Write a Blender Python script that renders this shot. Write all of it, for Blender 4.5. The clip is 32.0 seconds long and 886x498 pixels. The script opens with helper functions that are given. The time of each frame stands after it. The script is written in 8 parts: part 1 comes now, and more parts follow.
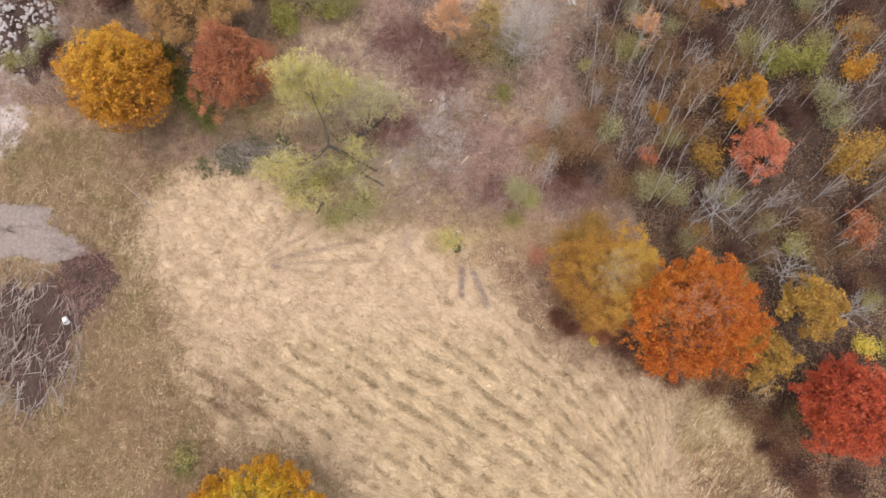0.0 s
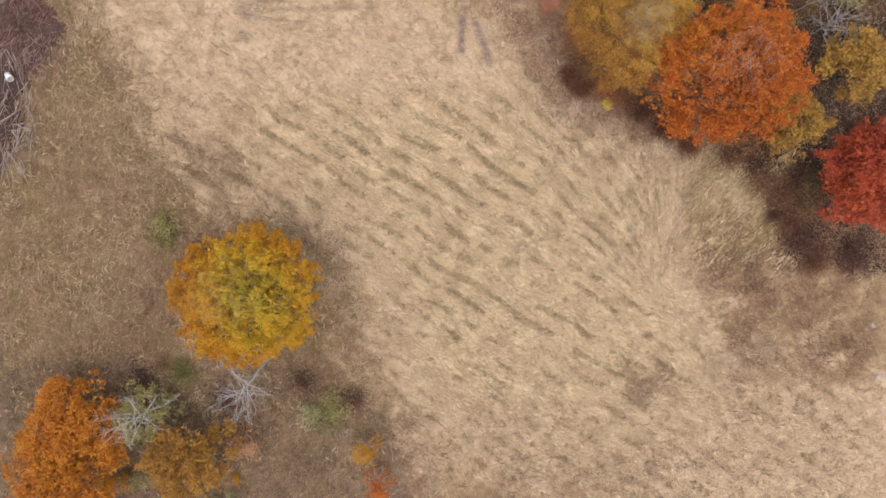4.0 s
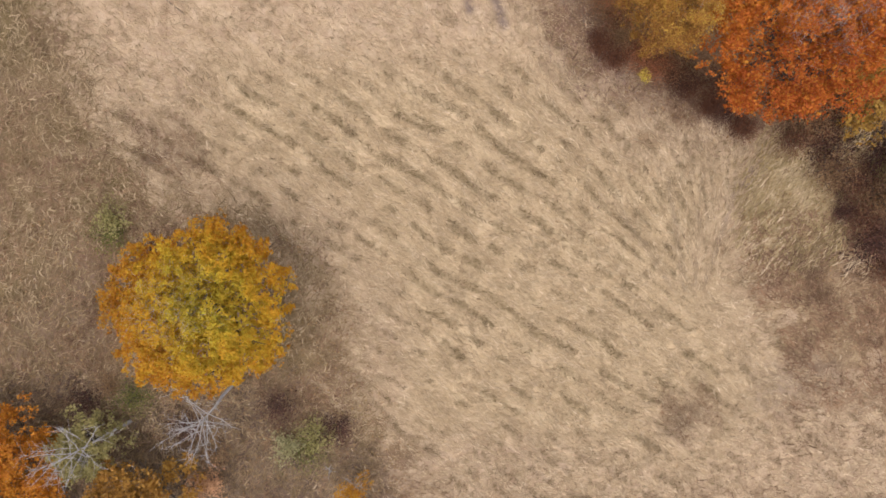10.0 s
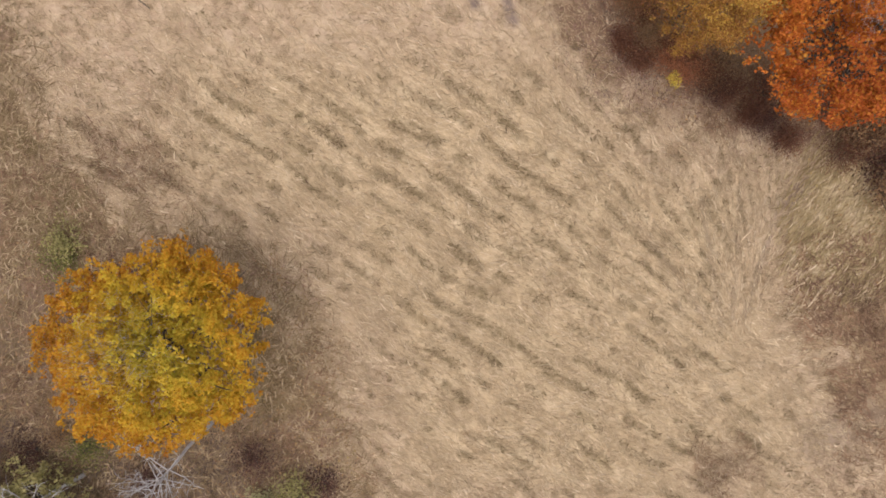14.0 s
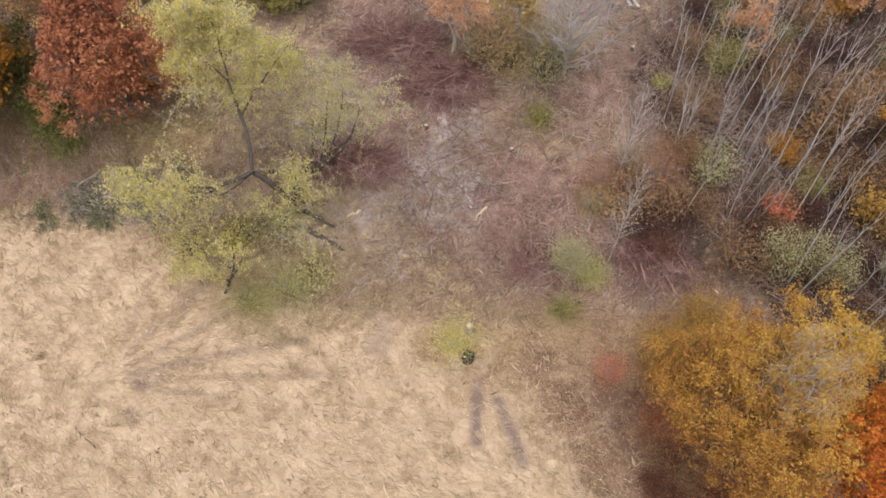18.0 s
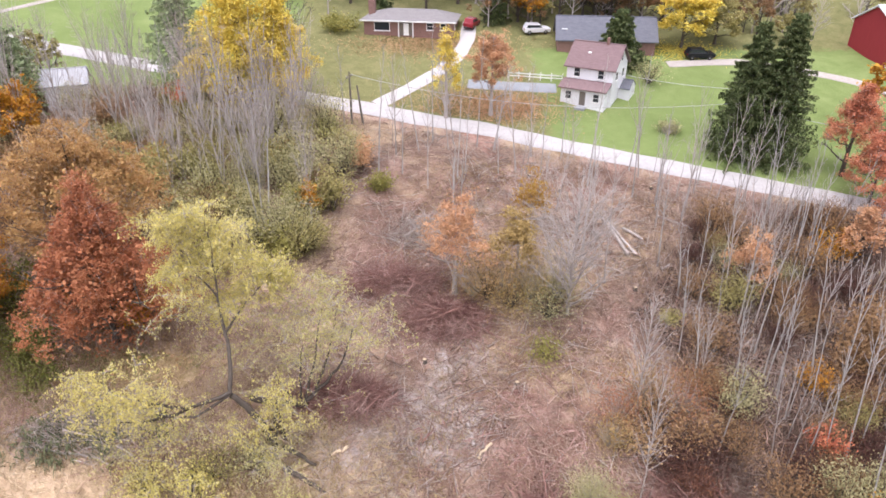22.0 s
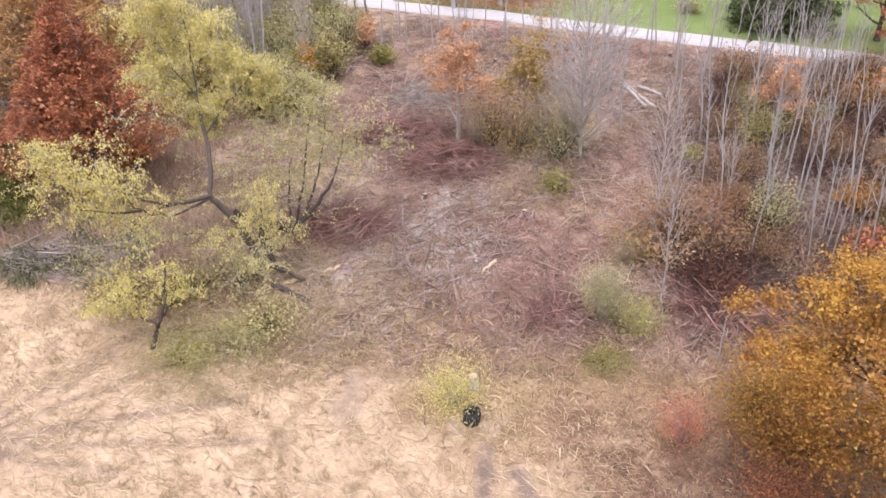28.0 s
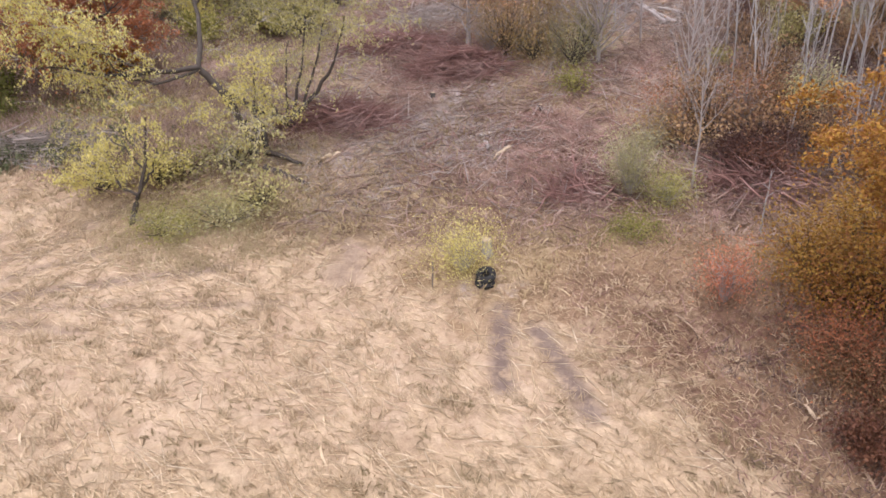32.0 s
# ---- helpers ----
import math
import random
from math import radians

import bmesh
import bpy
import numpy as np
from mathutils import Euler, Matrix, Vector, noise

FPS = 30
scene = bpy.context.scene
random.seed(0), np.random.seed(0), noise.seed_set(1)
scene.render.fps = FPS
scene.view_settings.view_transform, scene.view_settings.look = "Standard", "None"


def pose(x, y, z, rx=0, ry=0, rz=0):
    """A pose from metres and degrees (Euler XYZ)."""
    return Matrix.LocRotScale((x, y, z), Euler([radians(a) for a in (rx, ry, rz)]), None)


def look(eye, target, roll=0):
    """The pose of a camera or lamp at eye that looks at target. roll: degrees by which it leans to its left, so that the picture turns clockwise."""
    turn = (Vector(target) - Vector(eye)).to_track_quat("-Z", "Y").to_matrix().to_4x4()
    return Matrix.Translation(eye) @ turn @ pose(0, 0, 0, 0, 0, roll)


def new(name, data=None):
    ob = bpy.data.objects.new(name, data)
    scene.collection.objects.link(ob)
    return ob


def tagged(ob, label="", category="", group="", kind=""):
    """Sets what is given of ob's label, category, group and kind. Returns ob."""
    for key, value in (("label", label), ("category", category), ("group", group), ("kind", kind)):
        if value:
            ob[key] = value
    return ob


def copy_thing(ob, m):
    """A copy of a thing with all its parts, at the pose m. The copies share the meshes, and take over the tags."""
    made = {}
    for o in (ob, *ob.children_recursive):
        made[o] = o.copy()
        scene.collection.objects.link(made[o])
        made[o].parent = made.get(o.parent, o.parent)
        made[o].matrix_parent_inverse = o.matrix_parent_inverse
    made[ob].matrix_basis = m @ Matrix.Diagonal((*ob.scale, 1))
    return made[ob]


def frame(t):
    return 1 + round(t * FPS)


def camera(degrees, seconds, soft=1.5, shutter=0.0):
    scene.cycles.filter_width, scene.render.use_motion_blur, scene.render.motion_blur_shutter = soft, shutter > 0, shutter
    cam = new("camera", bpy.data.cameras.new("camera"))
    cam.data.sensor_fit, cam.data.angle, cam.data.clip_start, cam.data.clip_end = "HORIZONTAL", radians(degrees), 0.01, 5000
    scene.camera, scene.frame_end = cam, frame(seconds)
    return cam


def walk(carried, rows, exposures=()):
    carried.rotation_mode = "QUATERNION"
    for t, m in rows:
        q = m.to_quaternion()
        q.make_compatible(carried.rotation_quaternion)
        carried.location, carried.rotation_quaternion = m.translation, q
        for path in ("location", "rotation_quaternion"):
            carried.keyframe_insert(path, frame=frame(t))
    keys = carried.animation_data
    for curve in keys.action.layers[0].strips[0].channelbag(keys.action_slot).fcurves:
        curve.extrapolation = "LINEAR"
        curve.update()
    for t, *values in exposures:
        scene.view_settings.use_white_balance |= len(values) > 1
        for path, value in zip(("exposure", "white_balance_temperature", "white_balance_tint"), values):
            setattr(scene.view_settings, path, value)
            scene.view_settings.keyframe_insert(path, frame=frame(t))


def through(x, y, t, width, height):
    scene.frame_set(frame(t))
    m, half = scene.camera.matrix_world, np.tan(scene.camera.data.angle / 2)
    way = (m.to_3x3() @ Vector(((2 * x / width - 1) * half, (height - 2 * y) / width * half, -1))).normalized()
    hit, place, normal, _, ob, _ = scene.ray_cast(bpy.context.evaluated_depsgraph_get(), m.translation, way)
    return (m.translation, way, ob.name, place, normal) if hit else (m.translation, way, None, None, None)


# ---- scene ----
# ---------------------------------------------------------------- camera
cam = camera(66.22, 32.0, soft=1.65)
PATH = [
    (0, 1.615, -15.205, 100.884, 18.335, 1.124, -0.580),
    (1, 1.169, -15.171, 98.418, 18.406, 0.847, -0.586),
    (1.5, 0.895, -15.234, 97.186, 18.483, 0.649, -0.573),
    (2, 0.664, -15.309, 96.096, 17.670, 0.497, -0.579),
    (2.5, 0.327, -15.517, 95.013, 12.387, 0.231, -0.567),
    (3, -0.241, -15.645, 93.952, 6.244, -0.147, -0.687),
    (3.5, -0.441, -15.623, 92.900, 0.939, -0.290, -0.646),
    (4, -0.593, -15.956, 91.527, 0.011, -0.374, -0.639),
    (4.5, -0.767, -15.998, 89.851, 0.009, -0.449, -0.657),
    (6.5, -0.516, -15.773, 85.097, -0.084, -0.205, -0.569),
    (7, -0.643, -15.854, 83.814, -0.018, -0.262, -0.532),
    (8, -0.943, -15.907, 80.911, 0.066, -0.488, -0.453),
    (9, -0.916, -15.813, 78.266, 0.020, -0.484, -0.413),
    (10, -0.807, -15.702, 75.741, -0.058, -0.414, -0.391),
    (11, -0.408, -15.693, 73.248, -0.024, -0.127, -0.233),
    (12, -0.274, -15.465, 70.830, -0.133, -0.023, -0.246),
    (13, -0.313, -15.975, 68.264, 0.291, -0.030, -0.183),
    (13.5, -0.540, -16.367, 66.951, 1.105, -0.188, -0.214),
    (15.5, -1.621, -10.248, 62.701, 7.929, -1.168, -0.517),
    (16, -1.656, -9.210, 61.621, 10.999, -1.249, -0.490),
    (16.5, -1.609, -8.620, 60.421, 16.210, -1.213, -0.543),
    (17, -1.513, -8.354, 59.295, 22.336, -1.186, -0.615),
    (17.5, -1.588, -8.138, 58.132, 28.613, -1.351, -0.678),
    (18, -1.308, -7.976, 57.017, 34.185, -1.162, -0.585),
    (18.5, -1.613, -8.187, 55.845, 40.416, -1.472, -0.764),
    (19, -1.378, -8.381, 54.581, 47.072, -1.252, -0.777),
    (19.5, -1.288, -8.599, 53.551, 52.895, -1.096, -0.702),
    (20, -0.869, -9.137, 52.672, 58.804, -0.856, -0.449),
    (20.5, -0.552, -9.652, 51.246, 60.625, -0.659, -0.269),
    (21, -0.350, -9.865, 49.716, 61.039, -0.510, -0.236),
    (21.5, -0.211, -10.271, 48.594, 61.335, -0.414, -0.130),
    (22, -0.014, -10.554, 47.371, 61.565, -0.289, -0.020),
    (22.5, 0.158, -11.110, 45.946, 60.768, -0.169, 0.112),
    (23, 0.484, -11.570, 44.860, 59.670, 0.144, 0.265),
    (23.5, 1.004, -12.281, 43.961, 59.536, 0.556, 0.612),
    (24, 1.256, -12.622, 42.620, 59.828, 0.800, 0.759),
    (25, 1.581, -13.181, 39.848, 60.482, 1.083, 0.953),
    (25.5, 1.811, -13.416, 38.339, 60.942, 1.309, 1.066),
    (27.5, 1.976, -14.013, 32.557, 62.329, 1.532, 1.319),
    (28, 1.975, -14.143, 31.137, 62.668, 1.516, 1.432),
    (29, 1.788, -14.430, 28.302, 63.243, 1.376, 1.557),
    (30, 1.612, -14.572, 25.448, 63.847, 1.377, 1.682),
    (31, 1.569, -14.528, 22.563, 64.504, 1.429, 1.843),
    (31.5, 1.583, -14.553, 21.268, 64.633, 1.580, 1.923),
    (32, 1.505, -14.523, 20.538, 64.707, 1.635, 1.950),
]
EXPOSURES = [(0, 0.75, 6500, 16), (2, 0.74, 6500, 16), (3, 0.60, 6500, 17), (4, 0.52, 6500, 17), (13.5, 0.39, 6500, 17), (16, 0.34, 6500, 16), (17.3, 0.45, 6450, 15), (18.2, 0.76, 6400, 15), (19, 1.18, 6350, 15), (20, 1.26, 6250, 18), (21, 1.2, 6200, 20), (25, 1.2, 6150, 21), (28, 1.16, 6150, 22), (30, 1.06, 6100, 22), (32, 0.84, 6150, 22)]
walk(cam, [(t, pose(x, y, z, rx, ry, rz)) for t, x, y, z, rx, ry, rz in PATH], EXPOSURES)

# ---------------------------------------------------------------- daylight
SUN_ELEVATION, SUN_AZIMUTH = 78.0, 200.0
world = bpy.data.worlds.new("overcast_sky")
scene.world = world
world.use_nodes = True
_nt = world.node_tree
_bg = _nt.nodes["Background"]
_sky = _nt.nodes.new("ShaderNodeTexSky")
_sky.sky_type = "NISHITA"
_sky.sun_disc = False
_sky.sun_elevation, _sky.sun_rotation = radians(SUN_ELEVATION), radians(SUN_AZIMUTH)
_sky.dust_density, _sky.air_density = 4.0, 1.0
_hs = _nt.nodes.new("ShaderNodeHueSaturation")
_hs.inputs["Saturation"].default_value = 0.35
_nt.links.new(_sky.outputs[0], _hs.inputs["Color"])
_nt.links.new(_hs.outputs[0], _bg.inputs[0])
_bg.inputs[1].default_value = 0.15
_sun = bpy.data.lights.new("sun", "SUN")
_sun.energy, _sun.angle, _sun.color = 0.8, radians(125), (1.0, 0.95, 0.87)
sun = new("sun", _sun)
_az, _el = radians(SUN_AZIMUTH), radians(SUN_ELEVATION)
sun.matrix_world = look((math.sin(_az) * math.cos(_el) * 100, math.cos(_az) * math.cos(_el) * 100, math.sin(_el) * 100), (0, 0, 0))

# ---------------------------------------------------------------- helpers
RNG = np.random.default_rng(7)
SLOPE = 0.2126


def ground_z(x, y):
    """Height of the hillside: it climbs towards the road and the houses, and levels out far off."""
    x, y = np.asarray(x, float), np.asarray(y, float)
    yy = np.where(y > 150, 150 + 40 * np.tanh((y - 150) / 40), np.where(y < -110, -110 + 40 * np.tanh((y + 110) / 40), y))
    return SLOPE * yy


def gz(x, y):
    return float(ground_z(x, y))


def mesh_np(name, verts, faces, smooth=False):
    """A mesh from an (n, 3) array and an (m, k) array."""
    verts, faces = np.asarray(verts, np.float32), np.asarray(faces, np.int32)
    me = bpy.data.meshes.new(name)
    me.vertices.add(len(verts))
    me.vertices.foreach_set("co", verts.ravel())
    k = faces.shape[1]
    me.loops.add(faces.size)
    me.loops.foreach_set("vertex_index", faces.ravel())
    me.polygons.add(len(faces))
    me.polygons.foreach_set("loop_start", np.arange(0, faces.size, k, dtype=np.int32))
    if smooth:
        me.polygons.foreach_set("use_smooth", np.ones(len(faces), bool))
    me.update(calc_edges=True)
    return me


def solid(name, me, material, parent=None, label="", m=None):
    """Links a mesh as one object under a thing or a part."""
    if material is not None and not me.materials:
        me.materials.append(material)
    ob = new(name, me)
    if parent is not None:
        ob.parent = parent
    if m is not None:
        ob.matrix_basis = m
    if label:
        tagged(ob, label)
    return ob


def part(name, bm, material, parent=None, label="", m=None, smooth=False):
    me = bpy.data.meshes.new(name)
    bm.to_mesh(me)
    bm.free()
    if smooth:
        me.shade_smooth()
    return solid(name, me, material, parent, label, m)


def box_into(bm, x0, y0, z0, x1, y1, z1, bevel=0.0):
    """A block between two corners, with its edges eased."""
    made = bmesh.ops.create_cube(bm, size=1.0)["verts"]
    bmesh.ops.scale(bm, vec=(x1 - x0, y1 - y0, z1 - z0), verts=made)
    bmesh.ops.translate(bm, vec=((x0 + x1) / 2, (y0 + y1) / 2, (z0 + z1) / 2), verts=made)
    if bevel > 0:
        edges = {e for v in made for e in v.link_edges}
        bmesh.ops.bevel(bm, geom=list(edges), offset=bevel, segments=1, affect="EDGES")
    return bm


def block(x0, y0, z0, x1, y1, z1, bevel=0.0):
    return box_into(bmesh.new(), x0, y0, z0, x1, y1, z1, bevel)


def tube(points, radii, sides=6):
    """A tapered tube along points, closed at the end. Returns verts and quads."""
    p, r = np.asarray(points, float), np.asarray(radii, float)
    n = len(p)
    d = np.gradient(p, axis=0)
    d /= np.linalg.norm(d, axis=1, keepdims=True) + 1e-9
    ref = np.where(np.abs(d[:, 2:3]) > 0.9, [[1.0, 0, 0]], [[0, 0, 1.0]])
    u = np.cross(d, ref)
    u /= np.linalg.norm(u, axis=1, keepdims=True) + 1e-9
    v = np.cross(d, u)
    a = np.linspace(0, 2 * np.pi, sides, endpoint=False)
    ring = p[:, None] + r[:, None, None] * (np.cos(a)[None, :, None] * u[:, None] + np.sin(a)[None, :, None] * v[:, None])
    verts = ring.reshape(-1, 3)
    i, j = np.meshgrid(np.arange(n - 1), np.arange(sides), indexing="ij")
    a0, a1 = i * sides + j, i * sides + (j + 1) % sides
    return verts, np.stack([a0, a1, a1 + sides, a0 + sides], -1).reshape(-1, 4)


def joined(pieces):
    vs, fs, o = [], [], 0
    for v, f in pieces:
        vs.append(v)
        fs.append(f + o)
        o += len(v)
    return np.concatenate(vs), np.concatenate(fs)


def leaf_quads(rng, centres, size, flat=0.5, droop=0.0):
    """One small leaf spray (a bent quad) at each centre."""
    n = len(centres)
    nrm = rng.normal(size=(n, 3))
    nrm[:, 2] = np.abs(nrm[:, 2]) + flat
    nrm /= np.linalg.norm(nrm, axis=1, keepdims=True)
    t = np.cross(nrm, rng.normal(size=(n, 3)))
    t /= np.linalg.norm(t, axis=1, keepdims=True) + 1e-9
    b = np.cross(nrm, t)
    s = size * rng.uniform(0.55, 1.35, (n, 1))
    w = s * rng.uniform(0.5, 0.9, (n, 1))
    c = np.asarray(centres)
    q = np.stack([c - t * s * 0.5, c - b * w * 0.5 + nrm * s * 0.12, c + t * s * 0.5, c + b * w * 0.5 + nrm * s * 0.12], 1)
    q[:, 2, 2] -= droop * s[:, 0]
    return q.reshape(-1, 3), np.arange(4 * n).reshape(-1, 4)


def slivers(rng, base, direction, length, radius):
    """Tapered three-sided slivers: twigs, stalks and blades."""
    n = len(base)
    d = direction / (np.linalg.norm(direction, axis=1, keepdims=True) + 1e-9)
    u = np.cross(d, rng.normal(size=(n, 3)))
    u /= np.linalg.norm(u, axis=1, keepdims=True) + 1e-9
    w = np.cross(d, u)
    r = np.asarray(radius).reshape(-1, 1)
    L = np.asarray(length).reshape(-1, 1)
    v = np.stack([base + u * r, base - 0.5 * u * r + 0.87 * w * r, base - 0.5 * u * r - 0.87 * w * r, base + d * L], 1).reshape(-1, 3)
    o = (4 * np.arange(n))[:, None, None]
    f = (np.array([[0, 1, 3], [1, 2, 3], [2, 0, 3]])[None] + o).reshape(-1, 3)
    return v, f


# ---------------------------------------------------------------- materials
def material(name):
    m = bpy.data.materials.new(name)
    m.use_nodes = True
    return m, m.node_tree, m.node_tree.nodes["Principled BSDF"]


def node(nt, kind, **values):
    n = nt.nodes.new(kind)
    for key, value in values.items():
        n.inputs[key.replace("_", " ")].default_value = value
    return n


def ramp(nt, fac, stops):
    r = nt.nodes.new("ShaderNodeValToRGB")
    while len(r.color_ramp.elements) < len(stops):
        r.color_ramp.elements.new(0.5)
    for e, (p, c) in zip(r.color_ramp.elements, stops):
        e.position, e.color = p, (*c, 1)
    nt.links.new(fac, r.inputs[0])
    return r.outputs[0]


def blend(nt, fac, a, b, how="MIX"):
    n = nt.nodes.new("ShaderNodeMix")
    n.data_type, n.blend_type = "RGBA", how
    for value, socket in ((fac, n.inputs[0]), (a, n.inputs[6]), (b, n.inputs[7])):
        if isinstance(value, (int, float)):
            socket.default_value = value
        elif isinstance(value, tuple):
            socket.default_value = (*value, 1)
        else:
            nt.links.new(value, socket)
    return n.outputs[2]


def noise_tex(nt, scale, detail=4.0, rough=0.6, vector=None, distortion=0.0):
    n = node(nt, "ShaderNodeTexNoise", Scale=scale, Detail=detail, Roughness=rough, Distortion=distortion)
    if vector is not None:
        nt.links.new(vector, n.inputs["Vector"])
    return n.outputs["Fac"]


def where(nt):
    return nt.nodes.new("ShaderNodeTexCoord").outputs["Object"]


def bump(nt, bsdf, height, strength, distance):
    b = node(nt, "ShaderNodeBump", Strength=strength, Distance=distance)
    nt.links.new(height, b.inputs["Height"])
    nt.links.new(b.outputs[0], bsdf.inputs["Normal"])


def grained(name, dark, light, scale, rough=0.85, metal=0.0, bump_by=0.3, depth=0.02, stretch=(1, 1, 1), fine=8.0, spread=(0.3, 0.7)):
    """A plain surface: two tones mixed by coarse and fine grain, with relief."""
    m, nt, bsdf = material(name)
    mp = nt.nodes.new("ShaderNodeMapping")
    mp.inputs["Scale"].default_value = stretch
    nt.links.new(where(nt), mp.inputs["Vector"])
    a = noise_tex(nt, scale, 5, 0.65, mp.outputs[0])
    b = noise_tex(nt, scale * fine, 4, 0.7, mp.outputs[0])
    both = blend(nt, 0.45, a, b)
    col = ramp(nt, both, [(spread[0], dark), (spread[1], light)])
    info = nt.nodes.new("ShaderNodeObjectInfo")
    col2 = blend(nt, 0.18, col, ramp(nt, info.outputs["Random"], [(0.0, dark), (1.0, light)]))
    nt.links.new(col2, bsdf.inputs["Base Color"])
    bsdf.inputs["Roughness"].default_value, bsdf.inputs["Metallic"].default_value = rough, metal
    bsdf.inputs["Specular IOR Level"].default_value = 0.25
    bump(nt, bsdf, both, bump_by, depth)
    return m


def foliage(name, stops, patch=0.12, mix=0.5, rough=0.6, through=0.18, tall=0.0, toward=None, rim=None):
    """Leaves: each spray takes its own tone, and whole boughs shift together."""
    m, nt, bsdf = material(name)
    geo = nt.nodes.new("ShaderNodeNewGeometry")
    isl = ramp(nt, geo.outputs["Random Per Island"], stops)
    fac = blend(nt, 0.4, noise_tex(nt, patch, 3, 0.6, where(nt)), noise_tex(nt, 0.75, 2, 0.5, where(nt)))
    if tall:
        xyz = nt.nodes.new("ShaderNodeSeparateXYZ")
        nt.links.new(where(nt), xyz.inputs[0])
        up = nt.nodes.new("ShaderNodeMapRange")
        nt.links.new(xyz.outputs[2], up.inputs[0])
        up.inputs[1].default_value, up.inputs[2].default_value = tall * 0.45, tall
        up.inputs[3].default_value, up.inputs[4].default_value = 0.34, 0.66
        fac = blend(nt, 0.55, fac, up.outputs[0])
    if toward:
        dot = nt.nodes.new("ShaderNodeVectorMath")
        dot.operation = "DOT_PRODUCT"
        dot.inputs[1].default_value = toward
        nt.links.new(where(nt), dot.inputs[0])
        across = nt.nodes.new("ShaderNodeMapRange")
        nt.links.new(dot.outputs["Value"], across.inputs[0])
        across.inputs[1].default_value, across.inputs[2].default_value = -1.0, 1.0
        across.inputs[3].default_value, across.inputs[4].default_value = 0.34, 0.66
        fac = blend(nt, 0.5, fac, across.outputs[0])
    if rim:
        off = nt.nodes.new("ShaderNodeMapping")
        off.inputs["Scale"].default_value = (1 / rim[2], 1 / rim[2], 0.0)
        off.inputs["Location"].default_value = (-rim[0] / rim[2], -rim[1] / rim[2], 0.0)
        nt.links.new(where(nt), off.inputs["Vector"])
        far = nt.nodes.new("ShaderNodeVectorMath")
        far.operation = "LENGTH"
        nt.links.new(off.outputs[0], far.inputs[0])
        ring = nt.nodes.new("ShaderNodeMapRange")
        nt.links.new(far.outputs["Value"], ring.inputs[0])
        ring.inputs[1].default_value, ring.inputs[2].default_value = 0.25, 1.0
        ring.inputs[3].default_value, ring.inputs[4].default_value = 0.72, 0.30
        fac = blend(nt, 0.45, fac, ring.outputs[0])
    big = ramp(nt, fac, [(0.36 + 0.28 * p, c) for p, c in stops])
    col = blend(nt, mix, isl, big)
    nt.links.new(col, bsdf.inputs["Base Color"])
    bsdf.inputs["Roughness"].default_value = rough
    bsdf.inputs["Specular IOR Level"].default_value = 0.2
    tr = nt.nodes.new("ShaderNodeBsdfTranslucent")
    nt.links.new(col, tr.inputs["Color"])
    mx = nt.nodes.new("ShaderNodeMixShader")
    mx.inputs[0].default_value = through
    out = nt.nodes["Material Output"]
    nt.links.new(bsdf.outputs[0], mx.inputs[1])
    nt.links.new(tr.outputs[0], mx.inputs[2])
    nt.links.new(mx.outputs[0], out.inputs["Surface"])
    return m


LEAF_YELLOW = foliage("leaf_golden", [(0.0, (0.30, 0.10, 0.012)), (0.3, (0.47, 0.19, 0.012)), (0.52, (0.58, 0.31, 0.02)), (0.75, (0.54, 0.39, 0.03)), (1.0, (0.42, 0.37, 0.04))], mix=0.65, rim=(-0.1, -1.6, 9.4))
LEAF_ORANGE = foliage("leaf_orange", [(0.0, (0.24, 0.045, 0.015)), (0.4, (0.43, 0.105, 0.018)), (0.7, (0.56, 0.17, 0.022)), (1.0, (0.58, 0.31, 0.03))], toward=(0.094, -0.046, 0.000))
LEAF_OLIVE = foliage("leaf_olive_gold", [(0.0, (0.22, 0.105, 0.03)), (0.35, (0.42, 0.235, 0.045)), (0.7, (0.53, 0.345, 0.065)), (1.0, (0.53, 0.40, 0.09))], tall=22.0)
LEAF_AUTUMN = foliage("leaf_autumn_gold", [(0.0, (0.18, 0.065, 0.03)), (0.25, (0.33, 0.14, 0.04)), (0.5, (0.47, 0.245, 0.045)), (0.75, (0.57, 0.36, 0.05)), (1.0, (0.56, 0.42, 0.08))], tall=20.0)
LEAF_RED = foliage("leaf_red", [(0.0, (0.22, 0.03, 0.018)), (0.5, (0.46, 0.08, 0.035)), (1.0, (0.59, 0.17, 0.055))])
LEAF_RUST = foliage("leaf_rust", [(0.0, (0.24, 0.075, 0.04)), (0.5, (0.43, 0.165, 0.075)), (1.0, (0.56, 0.27, 0.13))])
LEAF_BROWN = foliage("leaf_brown_oak", [(0.0, (0.26, 0.14, 0.06)), (0.5, (0.44, 0.25, 0.09)), (1.0, (0.55, 0.38, 0.15))])
LEAF_WILLOW = foliage("leaf_willow", [(0.0, (0.46, 0.41, 0.11)), (0.5, (0.70, 0.62, 0.20)), (1.0, (0.88, 0.79, 0.36))], through=0.4)
LEAF_WILLOWGREEN = foliage("leaf_willow_green", [(0.0, (0.36, 0.34, 0.12)), (0.5, (0.58, 0.53, 0.21)), (1.0, (0.74, 0.67, 0.33))], through=0.4)
LEAF_GREEN = foliage("leaf_green", [(0.0, (0.07, 0.078, 0.02)), (0.5, (0.16, 0.165, 0.04)), (1.0, (0.31, 0.29, 0.08))])
LEAF_SAGE = foliage("leaf_sage", [(0.0, (0.26, 0.245, 0.12)), (0.5, (0.44, 0.41, 0.21)), (1.0, (0.60, 0.55, 0.31))], through=0.4)
